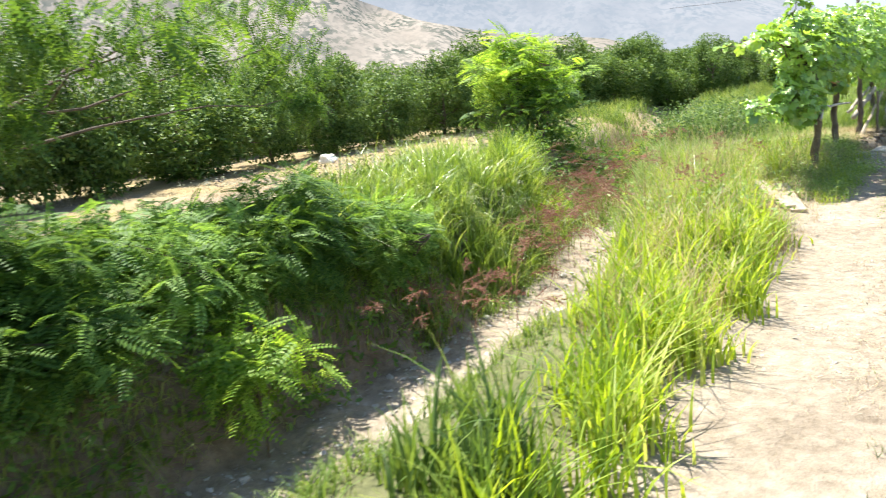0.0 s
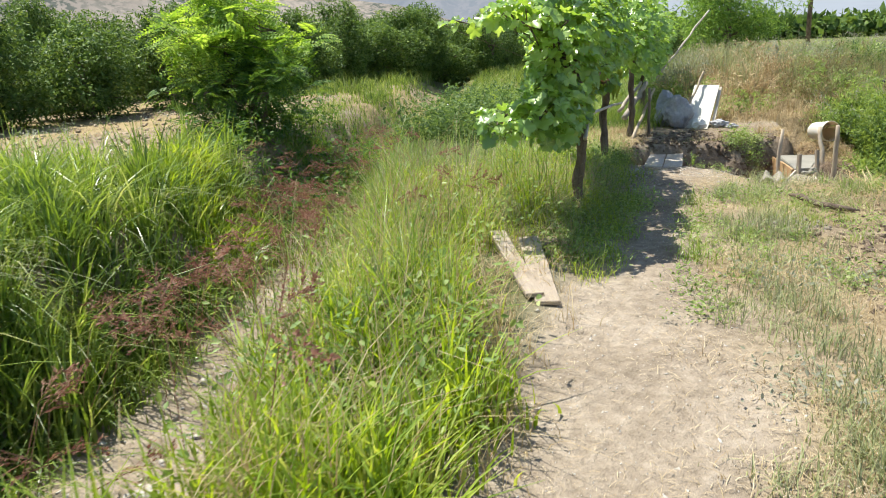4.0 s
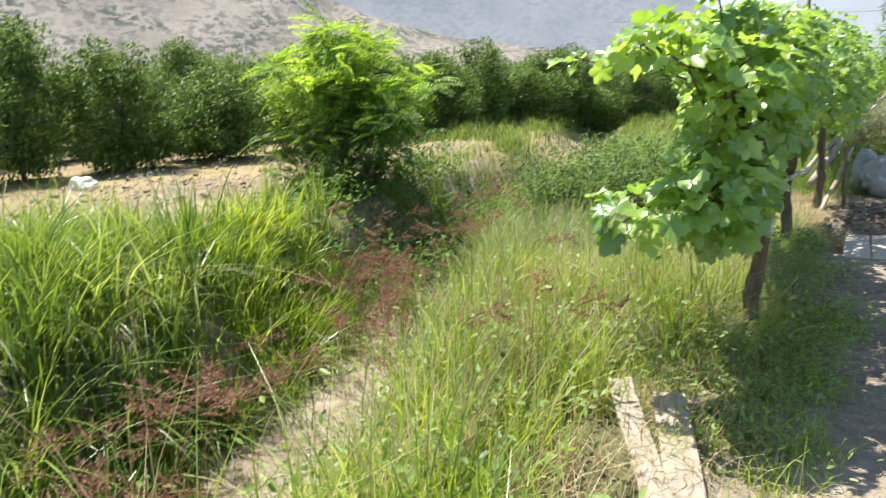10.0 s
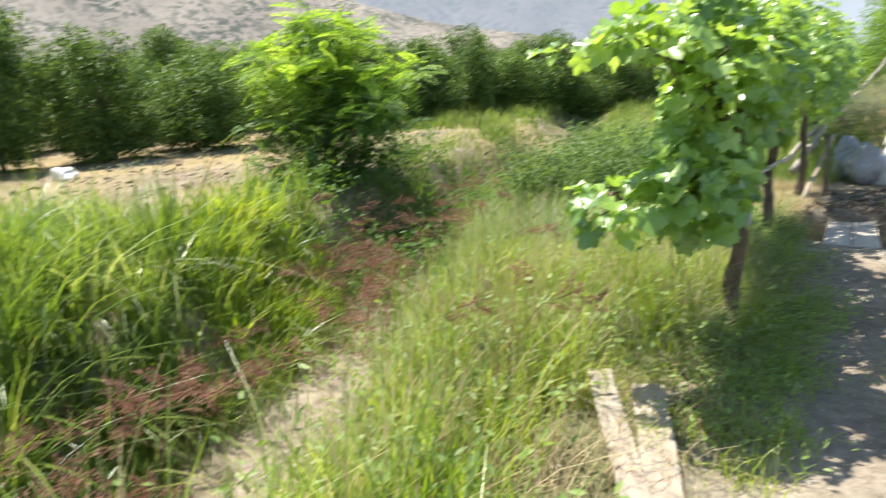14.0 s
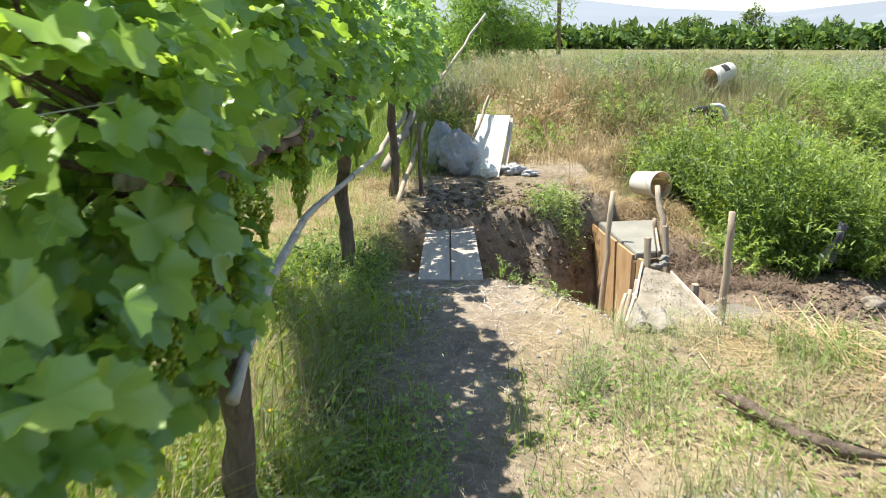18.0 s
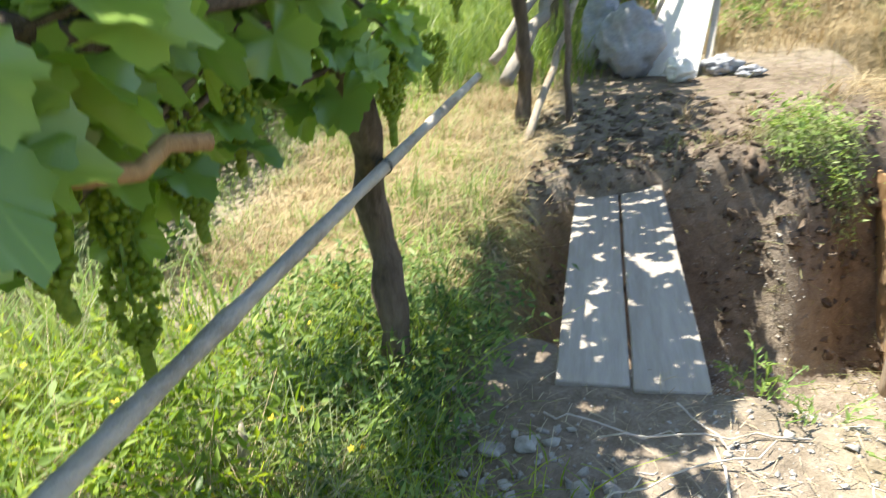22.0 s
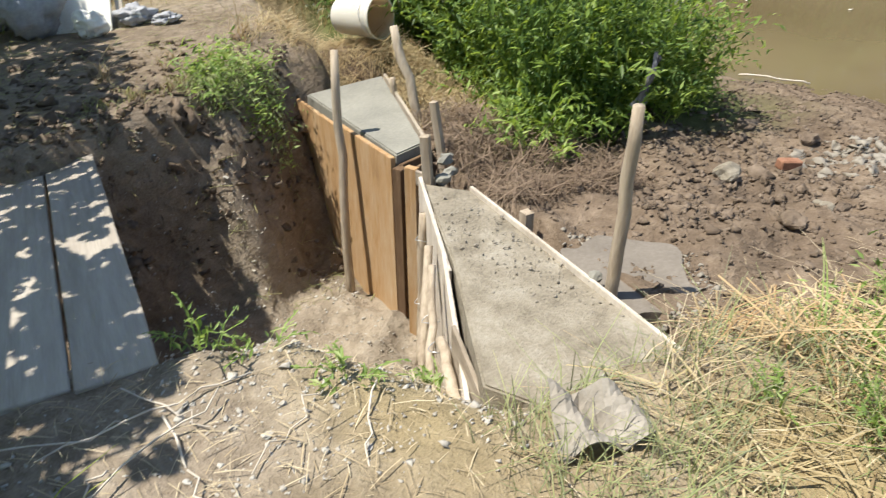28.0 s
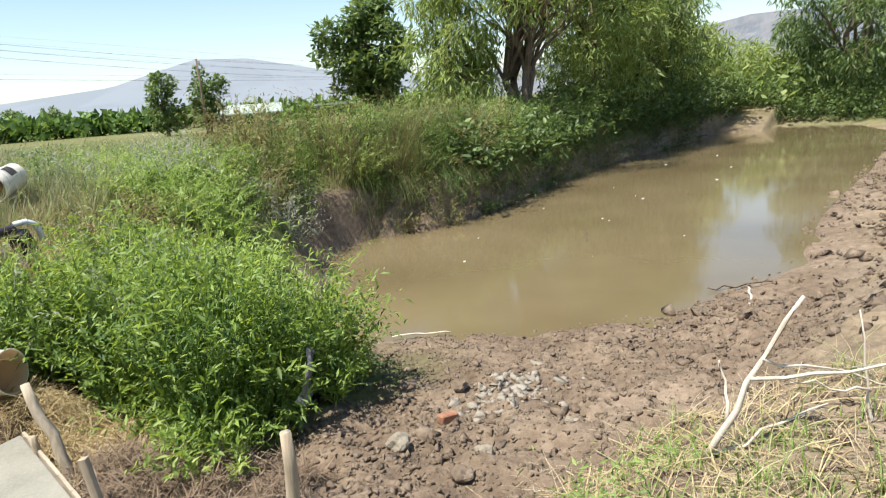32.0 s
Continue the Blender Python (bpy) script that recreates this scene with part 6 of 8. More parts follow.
v1 = vine((-0.66, -2.75, 0.0), [(0, 0, -0.05), (0.03, -0.03, 0.35), (0.08, -0.14, 0.75), (0.02, -0.1, 1.25)],
          [((-0.04, -0.6, 1.45), (0.26, 0.42, 0.42), 4), ((-0.1, -0.55, 2.02), (0.1, 0.14, 0.27), 0.6), ((-0.32, -1.0, 1.74), (0.25, 0.33, 0.13), 0.9), ((-0.12, -0.35, 0.94), (0.2, 0.4, 0.22), 1.3), ((0.0, -0.1, 1.0), (0.14, 0.3, 0.2), 1.4), ((-0.06, -1.0, 1.04), (0.24, 0.33, 0.2), 1.6), ((-0.32, -1.22, 1.02), (0.24, 0.28, 0.13), 0.8), ((-0.68, -0.6, 1.73), (0.36, 0.1, 0.06), 0.35), ((-0.1, 0.3, 1.66), (0.34, 0.8, 0.34), 7), ((-0.05, 0.6, 1.36), (0.12, 0.6, 0.12), 0.7), ((-0.1, -0.35, 1.15), (0.12, 0.25, 0.3), 1.0)],
          300, 960, 5, "leafy grape vine with pale green leaves and unripe grapes", (0.8, 2.0, 0.8, 1.42, -0.2))
# the mass furthest west is unseen; it and the roof mass are added for shade
v2 = vine((-0.72, 0.0, 0.0), [(0, 0, -0.05), (0.02, -0.02, 0.3), (-0.01, 0.02, 0.6), (0.04, -0.12, 0.9), (-0.04, -0.2, 1.25)],
          [((-0.2, -0.75, 1.62), (0.3, 0.8, 0.38), 4), ((-0.12, 0.65, 1.6), (0.36, 0.95, 0.45), 6.0), ((-0.05, -0.85, 1.24), (0.13, 0.45, 0.13), 1.6), ((-0.12, -0.75, 1.05), (0.1, 0.5, 0.15), 1.5), ((-0.2, -1.35, 1.95), (0.45, 1.0, 0.16), 8.0), ((-0.6, -0.45, 1.65), (0.3, 0.9, 0.2), 1.6), ((0.02, -0.1, 1.05), (0.12, 0.35, 0.12), 0.7), ((0.0, 0.5, 2.0), (0.2, 0.5, 0.25), 1), ((0.03, -1.2, 1.27), (0.13, 0.45, 0.14), 1.6), ((-0.05, -0.4, 1.25), (0.14, 0.4, 0.14), 0.8), ((0.0, -1.25, 1.18), (0.12, 0.28, 0.1), 0.7)],
          440, 1750, 6, "grape vine with hanging green grape bunches", (-1.9, -0.5, 0.7, 1.37, -0.17))
vine((-0.6, 2.7, 0.0), [(0, 0, -0.05), (0.03, 0, 0.4), (0, 0, 0.8), (0, 0, 1.2)],
          [((0.0, -0.4, 1.55), (0.32, 0.9, 0.5), 4), ((0.05, 1.0, 1.5), (0.4, 1.1, 0.6), 5), ((0.0, 0.6, 2.1), (0.25, 0.7, 0.3), 1.3)],
          100, 900, 7, "leafy grape vine further along the row")
vine((-0.6, 5.4, 0.05), [(0, 0, -0.05), (0.03, 0, 0.4), (0, 0, 0.8), (0, 0, 1.2)],
          [((0.0, -0.2, 1.5), (0.5, 1.3, 0.8), 4), ((0.0, 1.6, 1.5), (0.5, 1.2, 0.9), 4)],
          0, 1300, 8, "leafy grape vine at the end of the row")
spots = [(-0.8, -0.9, 1.28), (-0.82, -0.95, 1.16), (-0.82, -0.88, 1.02), (-0.81, -0.9, 0.9), (-0.77, -1.06, 1.2), (-0.75, -1.2, 1.26), (-0.7, -1.3, 1.23), (-0.62, -1.7, 1.37), (-0.78, -0.74, 1.1), (-0.82, -0.68, 1.0), (-0.74, -1.12, 1.12),
         (-0.6, -2.75, 1.26), (-0.58, -2.56, 1.18), (-0.66, -2.3, 1.3), (-0.6, -3.25, 1.05), (-0.64, -3.3, 0.98), (-0.62, -2.92, 1.15), (-0.6, -2.85, 1.02), (-0.58, -3.15, 1.18), (-0.6, -3.05, 0.92), (-0.74, -0.6, 1.15), (-0.75, 0.5, 1.15), (-0.62, 0.9, 1.15), (-0.6, -0.12, 1.06), (-0.6, 0.35, 1.0)]
r = np.random.default_rng(12)
for i, (x, y, z) in enumerate(spots):
    host = v1 if y < -1.9 else v2
    if -1.8 < y < -0.65 and x < -0.6:
        q = host.matrix_world.translation
        open_bunch(host, (x - q.x, y - q.y, z - q.z), 0.15 + 0.02 * (i % 4), 300 + i)
        continue
    g = tagged(part("grape_bunch", BUNCHES[i % 3], M_GRAPE, host, "bunch of small unripe green grapes"), kind="stuff")
    q = host.matrix_world.translation
    g.matrix_basis = pose(x - q.x, y - q.y, z - q.z, r.uniform(-8, 8), r.uniform(-8, 8), r.uniform(0, 360))


# ---- planks, form and slab ----
bridge = thing("plank_bridge", "two grey weathered boards laid side by side across the pit", "plank bridge", (0, 1.125, 0))
for x, w, s in ((-0.119, 0.225, 1), (0.119, 0.225, 2)):
    b = part("plank", board(w, 2.17 if s == 1 else 2.21, 0.035, 0.004, 0.003, s), M_WOOD_GREY, bridge)
    b.matrix_basis = pose(x, 0.0, -0.092, -4.3, 0.6 if s == 1 else -0.5, 0)


def prism(points, z0, z1, bevel=0.008):
    """A solid with a polygon outline; z1 may be one height for each corner."""
    bm = bmesh.new()
    tops = z1 if isinstance(z1, (list, tuple)) else [z1] * len(points)
    bots = z0 if isinstance(z0, (list, tuple)) else [z0] * len(points)
    lo = [bm.verts.new((x, y, z)) for (x, y), z in zip(points, bots)]
    hi = [bm.verts.new((x, y, z)) for (x, y), z in zip(points, tops)]
    bm.faces.new(lo[::-1])
    top = bm.faces.new(hi)
    for i in range(len(points)):
        j = (i + 1) % len(points)
        bm.faces.new((lo[i], lo[j], hi[j], hi[i]))
    bmesh.ops.recalc_face_normals(bm, faces=bm.faces[:])
    if bevel:
        bmesh.ops.bevel(bm, geom=list(top.edges), offset=bevel, segments=2, affect="EDGES")
    return bm


def wall_board(a, b, z0, z1, thick):
    """An upright board between plan points a and b; z1 may slope from a to b."""
    a, b = np.array(a, float), np.array(b, float)
    d = unit(b - a)
    n = np.array([-d[1], d[0]]) * thick / 2
    q = [tuple(a + n), tuple(b + n), tuple(b - n), tuple(a - n)]
    za, zb = z1 if isinstance(z1, tuple) else (z1, z1)
    ya, yb = z0 if isinstance(z0, tuple) else (z0, z0)
    return prism(q, [ya, yb, yb, ya], [za, zb, zb, za], 0.003)


block = solo("concrete_block", prism([(1.58, 2.62), (2.17, 2.72), (1.88, 1.55), (1.68, 1.48)], -1.5, -0.245), M_CONCRETE, "freshly poured smooth grey concrete inside a wooden form", "concrete block")
slab = solo("concrete_slab", prism([(1.64, 1.1), (1.83, 0.92), (1.82, -0.12), (1.78, -0.62), (1.3, -0.6), (1.13, -0.3), (1.42, 0.4)], -0.8, [-0.24, -0.25, -0.24, -0.2, -0.2, -0.22, -0.24]), M_SLAB, "rough pale concrete slab with loose grit on it", "concrete slab")

form = thing("wooden_form", "orange-brown wooden formwork with upright battens round the concrete", "formwork")
part("panel", wall_board((1.52, 2.64), (1.575, 2.06), -1.35, -0.27, 0.025), M_FORM, form)
part("panel", wall_board((1.575, 2.1), (1.65, 1.46), -1.45, -0.25, 0.03), M_FORM, form)
part("panel", wall_board((1.68, 1.455), (1.9, 1.53), -1.45, -0.3, 0.025), M_FORM_DARK, form, "dark end board")
part("batten", wall_board((1.645, 1.415), (1.70, 1.435), -1.48, -0.30, 0.06), M_FORM_DARK, form, "dark brown upright batten")
part("batten", wall_board((1.655, 1.27), (1.69, 1.29), -1.35, -0.235, 0.07), M_FORM, form)
# shaded side of the batten before it, set in as a dark board
part("batten", wall_board((1.70, 1.28), (1.75, 1.30), -1.35, -0.24, 0.02), M_FORM_DARK, form, "dark board for the batten's shaded side")
part("panel", wall_board((1.9, 1.53), (2.19, 2.72), -0.8, -0.235, 0.02), M_WOOD, form, "grey board behind the concrete")
part("brace", wall_board((1.66, 1.32), (1.72, 1.12), -0.32, -0.24, 0.02), M_WOOD, form)

edge = thing("slab_edging", "pale rough boards and round sticks holding the slab's edge", "slab edging")
part("board", wall_board((1.63, 1.1), (1.39, 0.38), (-1.1, -0.9), (-0.2, -0.26), 0.018), M_BRANCH, edge)
part("board", wall_board((1.41, 0.46), (1.12, -0.24), (-0.95, -0.5), (-0.24, -0.4), 0.018), M_BRANCH, edge)
part("board", wall_board((1.22, 0.05), (1.15, -0.3), (-0.8, -0.45), (-0.25, -0.33), 0.016), M_WOOD, edge)
part("board", wall_board((1.825, 0.93), (1.80, -0.62), (-0.6, -0.5), (-0.225, -0.2), 0.016), M_BRANCH, edge, "thin pale edging board")
for i, (a, b, rad) in enumerate([((1.49, 0.86, -1.05), (1.55, 0.92, -0.3), 0.026), ((1.36, 0.62, -0.95), (1.5, 0.8, -0.55), 0.022), ((1.2, 0.28, -0.8), (1.42, 0.62, -0.28), 0.024), ((1.1, 0.02, -0.62), (1.33, 0.42, -0.24), 0.02), ((1.1, -0.24, -0.5), (1.2, 0.12, -0.36), 0.026)]):
    part("stick", tube(wobble(a, b, 8, 0.003, i), np.linspace(rad, rad * 0.8, 8), 9), M_STAKE, edge)
for i, (x, y, z, rad) in enumerate([(1.525, 0.89, -0.42, 0.032), (1.50, 0.87, -0.78, 0.032), (1.3, 0.4, -0.5, 0.03), (1.2, 0.14, -0.42, 0.036)]):
    a = np.linspace(0, 6.0, 16)
    ring = np.stack([x + rad * np.cos(a) + 0.02 * (a > 5.5), y + rad * np.sin(a), z + 0.008 * np.sin(a * 2)], 1)
    part("wire_tie", tube(ring, 0.0022, 5), M_METAL, edge, "twisted wire tie")


def stake(label, foot, top, rad, square=False, category="stake"):
    a, b = np.array(foot, float), np.array(top, float)
    if square:
        d = b - a
        bm = board(rad * 2, rad * 2.2, float(np.linalg.norm(d)), 0.003)
        ob = solo("wooden_stake", bm, M_STAKE, label, category, "stakes")
        ob.matrix_world = Matrix.Translation(Vector((a + b) / 2)) @ Vector(d).to_track_quat("Z", "Y").to_matrix().to_4x4()
        return ob
    P = wobble((0, 0, 0), b - a, 9, rad * 0.22, int(abs(a[0] * 100)))
    prof = np.linspace(rad * 1.05, rad * 0.88, 9)
    prof[-1] *= 0.86
    ob = solo("wooden_stake", tube(P, prof, 10), M_STAKE, label, category, "stakes")
    ob.location = a
    return ob


stake("long round wooden stake in front of the form boards", (1.462, 1.79, -1.4), (1.536, 1.92, 0.233), 0.028)
stake("round wooden stake leaning behind the concrete", (2.12, 1.95, -0.6), (2.04, 2.22, 0.23), 0.032)
stake("tall thin wooden stake beside the slab", (1.87, -0.06, -0.6), (1.85, -0.08, 0.52), 0.027)
stake("square sawn stake behind the concrete block", (1.96, 1.42, -0.5), (1.92, 1.49, 0.01), 0.019, True)
stake("square sawn stake at the slab's end", (1.68, 1.08, -0.5), (1.66, 1.1, 0.012), 0.021, True)
stake("short square post beside the slab", (1.9, 0.56, -0.6), (1.9, 0.56, -0.21), 0.024, True)
stake("short round peg behind the concrete", (2.08, 2.35, -0.6), (2.09, 2.38, -0.15), 0.026)

# wet cement beside the slab
pud = [(2.05 + 0.26 * math.cos(a) * (1 + 0.5 * noise.noise(Vector((2 * math.cos(a), 2 * math.sin(a), 0.3)))), 0.02 + 0.3 * math.sin(a) * (1 + 0.3 * noise.noise(Vector((2.5 * math.cos(a), 2.5 * math.sin(a), 1.7))))) for a in np.linspace(0, 2 * math.pi, 72, endpoint=False)]
solo("cement_patch", prism(pud, -0.9, float(ground_z(2.05, 0.02)) + 0.002, 0.001), rough_stuff("damp_cement", [(0.15, (0.13, 0.11, 0.088)), (0.55, (0.19, 0.165, 0.135)), (0.9, (0.26, 0.23, 0.19))], 4, 0.8, 0.4, (1, 1, 1), 50, depth=0.008), "flat damp patch of grey cement beside the slab", "cement patch")
for i, (x, y, sx) in enumerate([(1.84, 0.0, 0.05), (1.74, 1.06, 0.06), (1.82, 1.12, 0.05), (1.86, 1.25, 0.07)]):
    ob = solo("concrete_lump", lump((sx * 1.5, sx, sx), i + 3, 0.3), M_CONCRETE, "small crumbled lump of pale concrete", "concrete lump", "concrete lumps")
    ob.location = (x, y, -0.225 if x < 1.83 else -0.22)


def ring_shell(profile, sides=28):
    """A turned shell from (radius, height) pairs."""
    V, F = [], []
    for rr, zz in profile:
        for k in range(sides):
            a = 2 * math.pi * k / sides
            V.append((rr * math.cos(a), rr * math.sin(a), zz))
    for i in range(len(profile) - 1):
        for k in range(sides):
            n = (k + 1) % sides
            F.append((i * sides + k, i * sides + n, (i + 1) * sides + n, (i + 1) * sides + k))
    return np.array(V), np.array(F)


def bucket(label, m, group=""):
    ob = thing("bucket", label, "bucket", group=group)
    b = part("shell", ring_shell([(0.001, 0), (0.128, 0), (0.132, 0.01), (0.146, 0.3), (0.152, 0.305), (0.152, 0.33), (0.148, 0.335), (0.15, 0.37), (0.155, 0.372), (0.155, 0.382), (0.146, 0.382), (0.143, 0.3), (0.128, 0.012), (0.001, 0.012)]), M_BUCKET, ob)
    b.data.materials.append(M_BUCKET_IN)
    for p in b.data.polygons:
        p.use_smooth = True
        if p.index >= 28 * 10:
            p.material_index = 1
    a = np.linspace(0.0, math.pi, 16)
    part("handle", tube(np.stack([0.156 * np.cos(a), 0.156 * np.sin(a) * 0.9, 0.318 - 0.05 * np.sin(a)], 1), 0.0028, 6), M_METAL, ob, "thin wire handle")
    lab = ring_shell([(0.1425, 0.12), (0.147, 0.22)], 28)
    part("printed_label", (np.concatenate([lab[0][2:7], lab[0][30:35]]), np.array([(i, i + 1, i + 6, i + 5) for i in range(4)])), M_WIRE, ob, "dark worn print")
    ob.matrix_world = m
    return ob


bx, by = 2.22, 3.25
axis_dir = Vector((0.43, -0.9, 0.1))
bucket("white plastic bucket lying on its side in dry grass", Matrix.Translation((bx - 0.05, by + 0.15, float(ground_z(bx, by)) + 0.2)) @ axis_dir.to_track_quat("Z", "Y").to_matrix().to_4x4())
bucket("white bucket turned over on a grey post among weeds", Matrix.Translation((4.6, 7.28, 1.1)) @ Vector((-0.85, -0.4, -0.25)).to_track_quat("Z", "Y").to_matrix().to_4x4() @ Matrix.Scale(1.15, 4))
gz = float(ground_z(4.48, 7.25))
solo("grey_post", tube([(4.5, 7.25, gz - 0.2), (4.49, 7.25, 0.6), (4.47, 7.24, 1.05)], [0.06, 0.058, 0.055], 10), M_WOOD_GREY, "grey weathered post among the weeds", "post")
pump = thing("water_pump", "black pump with pale pipe elbow standing in weeds", "pump", (3.85, 5.95, float(ground_z(3.85, 5.95))))
pz = 0.5 - float(ground_z(3.85, 5.95))
body = part("body", board(0.16, 0.2, 0.3, 0.02), M_BLACK, pump)
body.matrix_basis = pose(0.05, 0, pz - 0.05, 0, -25, 20)
part("stand", tube([(0.05, 0, 0), (0.05, 0, pz - 0.1)], [0.05, 0.05], 8), M_BLACK, pump)
part("hose", tube(wobble((-0.3, 0, pz + 0.08), (0.0, 0, pz + 0.13), 6, 0.006, 3), 0.05, 10), M_BLACK, pump, "black ribbed hose")
part("elbow", tube([(-0.02, -0.04, pz + 0.17), (0.1, -0.05, pz + 0.18), (0.18, -0.06, pz + 0.14), (0.22, -0.06, pz + 0.05), (0.23, -0.06, pz - 0.05)], 0.03, 10), M_PIPE, pump, "pale plastic pipe elbow")
bm = bmesh.new()
bmesh.ops.create_grid(bm, x_segments=8, y_segments=14, size=0.5)
for v in bm.verts:
    x, y = v.co.x, v.co.y
    v.co = Vector((x * (0.15 - 0.05 * y), 0.05 * noise.noise(Vector((x * 3, y * 3, 5))) + 0.03 * math.sin(6 * x), y * 0.36 + 0.02 * math.sin(9 * x)))
bmesh.ops.solidify(bm, geom=bm.faces[:], thickness=0.003)
bag = solo("plastic_scrap", bm, rough_stuff("grey_film", [(0.1, (0.06, 0.06, 0.065)), (0.6, (0.16, 0.16, 0.17)), (0.95, (0.34, 0.34, 0.35))], 6, 0.35, 0.2), "torn dark grey plastic scrap caught in the weeds", "plastic scrap")
bag.matrix_world = pose(3.42, 1.42, -0.12, 8, 14, 20)

# ---- white board, sacks and poles beyond the planks ----
panel = solo("white_board", board(0.43, 0.86, 0.016, 0.003), M_PLASTIC, "white panel leaning against the earth bank", "board")
panel.matrix_world = Matrix.Translation((0.48, 4.22, 0.33)) @ Matrix.Rotation(radians(-20), 4, "Z") @ Matrix.Rotation(radians(56), 4, "X")
strip = solo("white_board", board(0.05, 0.8, 0.02, 0.003), M_BRANCH, "narrow pale batten leaning beside the white panel", "board")
strip.matrix_world = Matrix.Translation((0.73, 4.2, 0.32)) @ Matrix.Rotation(radians(-14), 4, "Z") @ Matrix.Rotation(radians(56), 4, "X")


def pole(name, label, a, b, rad, material=M_STAKE, bend=0.01, group="poles by the vines", sides=9):
    P = wobble((0, 0, 0), np.array(b, float) - np.array(a, float), 9, bend, int(abs(a[0] * 1000)))
    ob = solo(name, tube(P, np.linspace(rad, rad * 0.85, 9), sides), material, label, "pole", group)
    ob.location = a
    return ob


pole("wooden_pole", "pale stick leaning beside the white panel", (0.12, 3.95, -0.02), (0.5, 4.5, 0.92), 0.022)
pole("wooden_pole", "pale pole propped in the dry grass", (-0.55, 2.35, -0.02), (-0.28, 3.3, 0.72), 0.026)
pole("wooden_pole", "thick grey pole resting among the vines", (-0.68, 2.55, 0.33), (-0.42, 3.5, 0.8), 0.045, M_WOOD_GREY)
pole("wooden_pole", "grey pole resting beside another pole", (-0.78, 2.7, 0.42), (-0.5, 3.4, 0.82), 0.03, M_WOOD_GREY)
pole("wooden_pole", "dark thin post beside the planks", (-0.3, 2.75, -0.05), (-0.34, 3.0, 0.75), 0.025, M_BARK)
pole("cane", "long pale cane leaning out of the vine row", (-0.35, 5.9, 0.75), (0.56, 7.0, 1.99), 0.02, M_CANE)


def cloth_lump(size, seed, fold=0.35):
    bm = bmesh.new()
    bmesh.ops.create_icosphere(bm, subdivisions=4, radius=0.5)
    o = Vector((seed * 2.3, 1.1, seed))
    for v in bm.verts:
        n = noise.fractal(v.co * 2.5 + o, 1.0, 2.1, 3)
        ridge_n = abs(noise.noise(v.co * 5 + o)) + 0.6 * abs(noise.noise(v.co * 11 + o))
        v.co *= 1 + fold * 0.5 * n - fold * 0.6 * ridge_n
        v.co = Vector((v.co.x * size[0], v.co.y * size[1], max(v.co.z, -0.42) * size[2]))
    for f in bm.faces:
        f.smooth = True
    return bm


for i, (x, y, sz, mt, lb) in enumerate([(0.1, 4.05, (0.52, 0.45, 0.62), M_SACK, "bluish white woven sack slumped beside the white panel"), (-0.12, 4.35, (0.4, 0.4, 0.72), M_SACK, "shaded grey sack standing behind another"), (0.47, 3.82, (0.24, 0.2, 0.22), M_PLASTIC, "small white bag of material on the ground"), (0.78, 3.98, (0.28, 0.2, 0.16), M_SACK, "crumpled pale cloth lying on the dirt"), (0.98, 3.9, (0.22, 0.16, 0.09), M_SACK, "flat crumpled rag lying on the dirt")]):
    ob = solo("sack", cloth_lump(sz, i + 1, 0.8 if i > 2 else 0.6), mt, lb, "sack")
    ob.location = (x, y, float(ground_z(x, y)) + sz[2] * 0.4)

# ---- trellis poles in the vine row ----
bam = np.array([(-0.54, -3.05, 0.77), (-0.56, -2.75, 0.86), (-0.585, -2.4, 0.885), (-0.63, -1.85, 0.862), (-0.68, -1.45, 0.82), (-0.69, -1.2, 0.803), (-0.685, -0.87, 0.782), (-0.64, -0.15, 0.765), (-0.61, 1.15, 0.69)])
s = np.linspace(0, 8, 120)
Q = np.stack([np.interp(s, range(9), bam[:, k]) for k in range(3)], 1)
for _ in range(25):
    Q[1:-1] = (Q[:-2] + Q[1:-1] * 2 + Q[2:]) / 4
rad = 0.0158 + 0.0024 * (np.abs((s * 1.35) % 1 - 0.5) > 0.47) + 0.0012 * np.sin(s * 11)
solo("bamboo_pole", tube(Q, rad, 12), M_CANE, "long bowed grey cane tied along the vine row", "pole", smooth=True)
tie = np.linspace(0, 12.0, 40)
solo("tie_wire", tube(np.stack([-0.642 + 0.021 * np.cos(tie), -0.13 + 0.0016 * tie, 0.764 + 0.021 * np.sin(tie)], 1), 0.0014, 5), M_WIRE, "dark wire tying the cane to the trunk", "wire tie")
cord = thing("vine_cordon", "bundle of old grey-brown canes tied along the trellis", "vine canes")
for i, (a, b, rr) in enumerate([((-0.62, -3.3, 1.36), (-0.62, -1.5, 1.26), 0.019), ((-0.58, -3.1, 1.31), (-0.6, -1.75, 1.3), 0.015), ((-0.66, -3.0, 1.29), (-0.64, -1.3, 1.2), 0.03), ((-0.64, -1.5, 1.26), (-0.7, 0.0, 1.24), 0.018), ((-0.7, 0.0, 1.22), (-0.62, 2.6, 1.2), 0.018), ((-0.6, 2.6, 1.2), (-0.6, 5.4, 1.2), 0.018)]):
    part("cane", tube(wobble(a, b, 14, 0.012, i + 30), np.linspace(rr, rr * 0.8, 14), 9), M_WOOD if i < 1 else M_BARK, cord)
part("cane", tube(wobble((-0.66, -1.22, 1.13), (-0.56, -1.0, 1.12), 6, 0.006, 77), np.linspace(0.014, 0.011, 6), 8), M_FORM, cord, "reddish brown sunlit cane")
a = np.linspace(0, 14, 50)
part("string_tie", tube(np.stack([-0.615 + 0.055 * np.cos(a), -2.62 + 0.003 * a, 1.315 + 0.05 * np.sin(a)], 1), 0.004, 5), M_CANE, cord, "pale string binding")
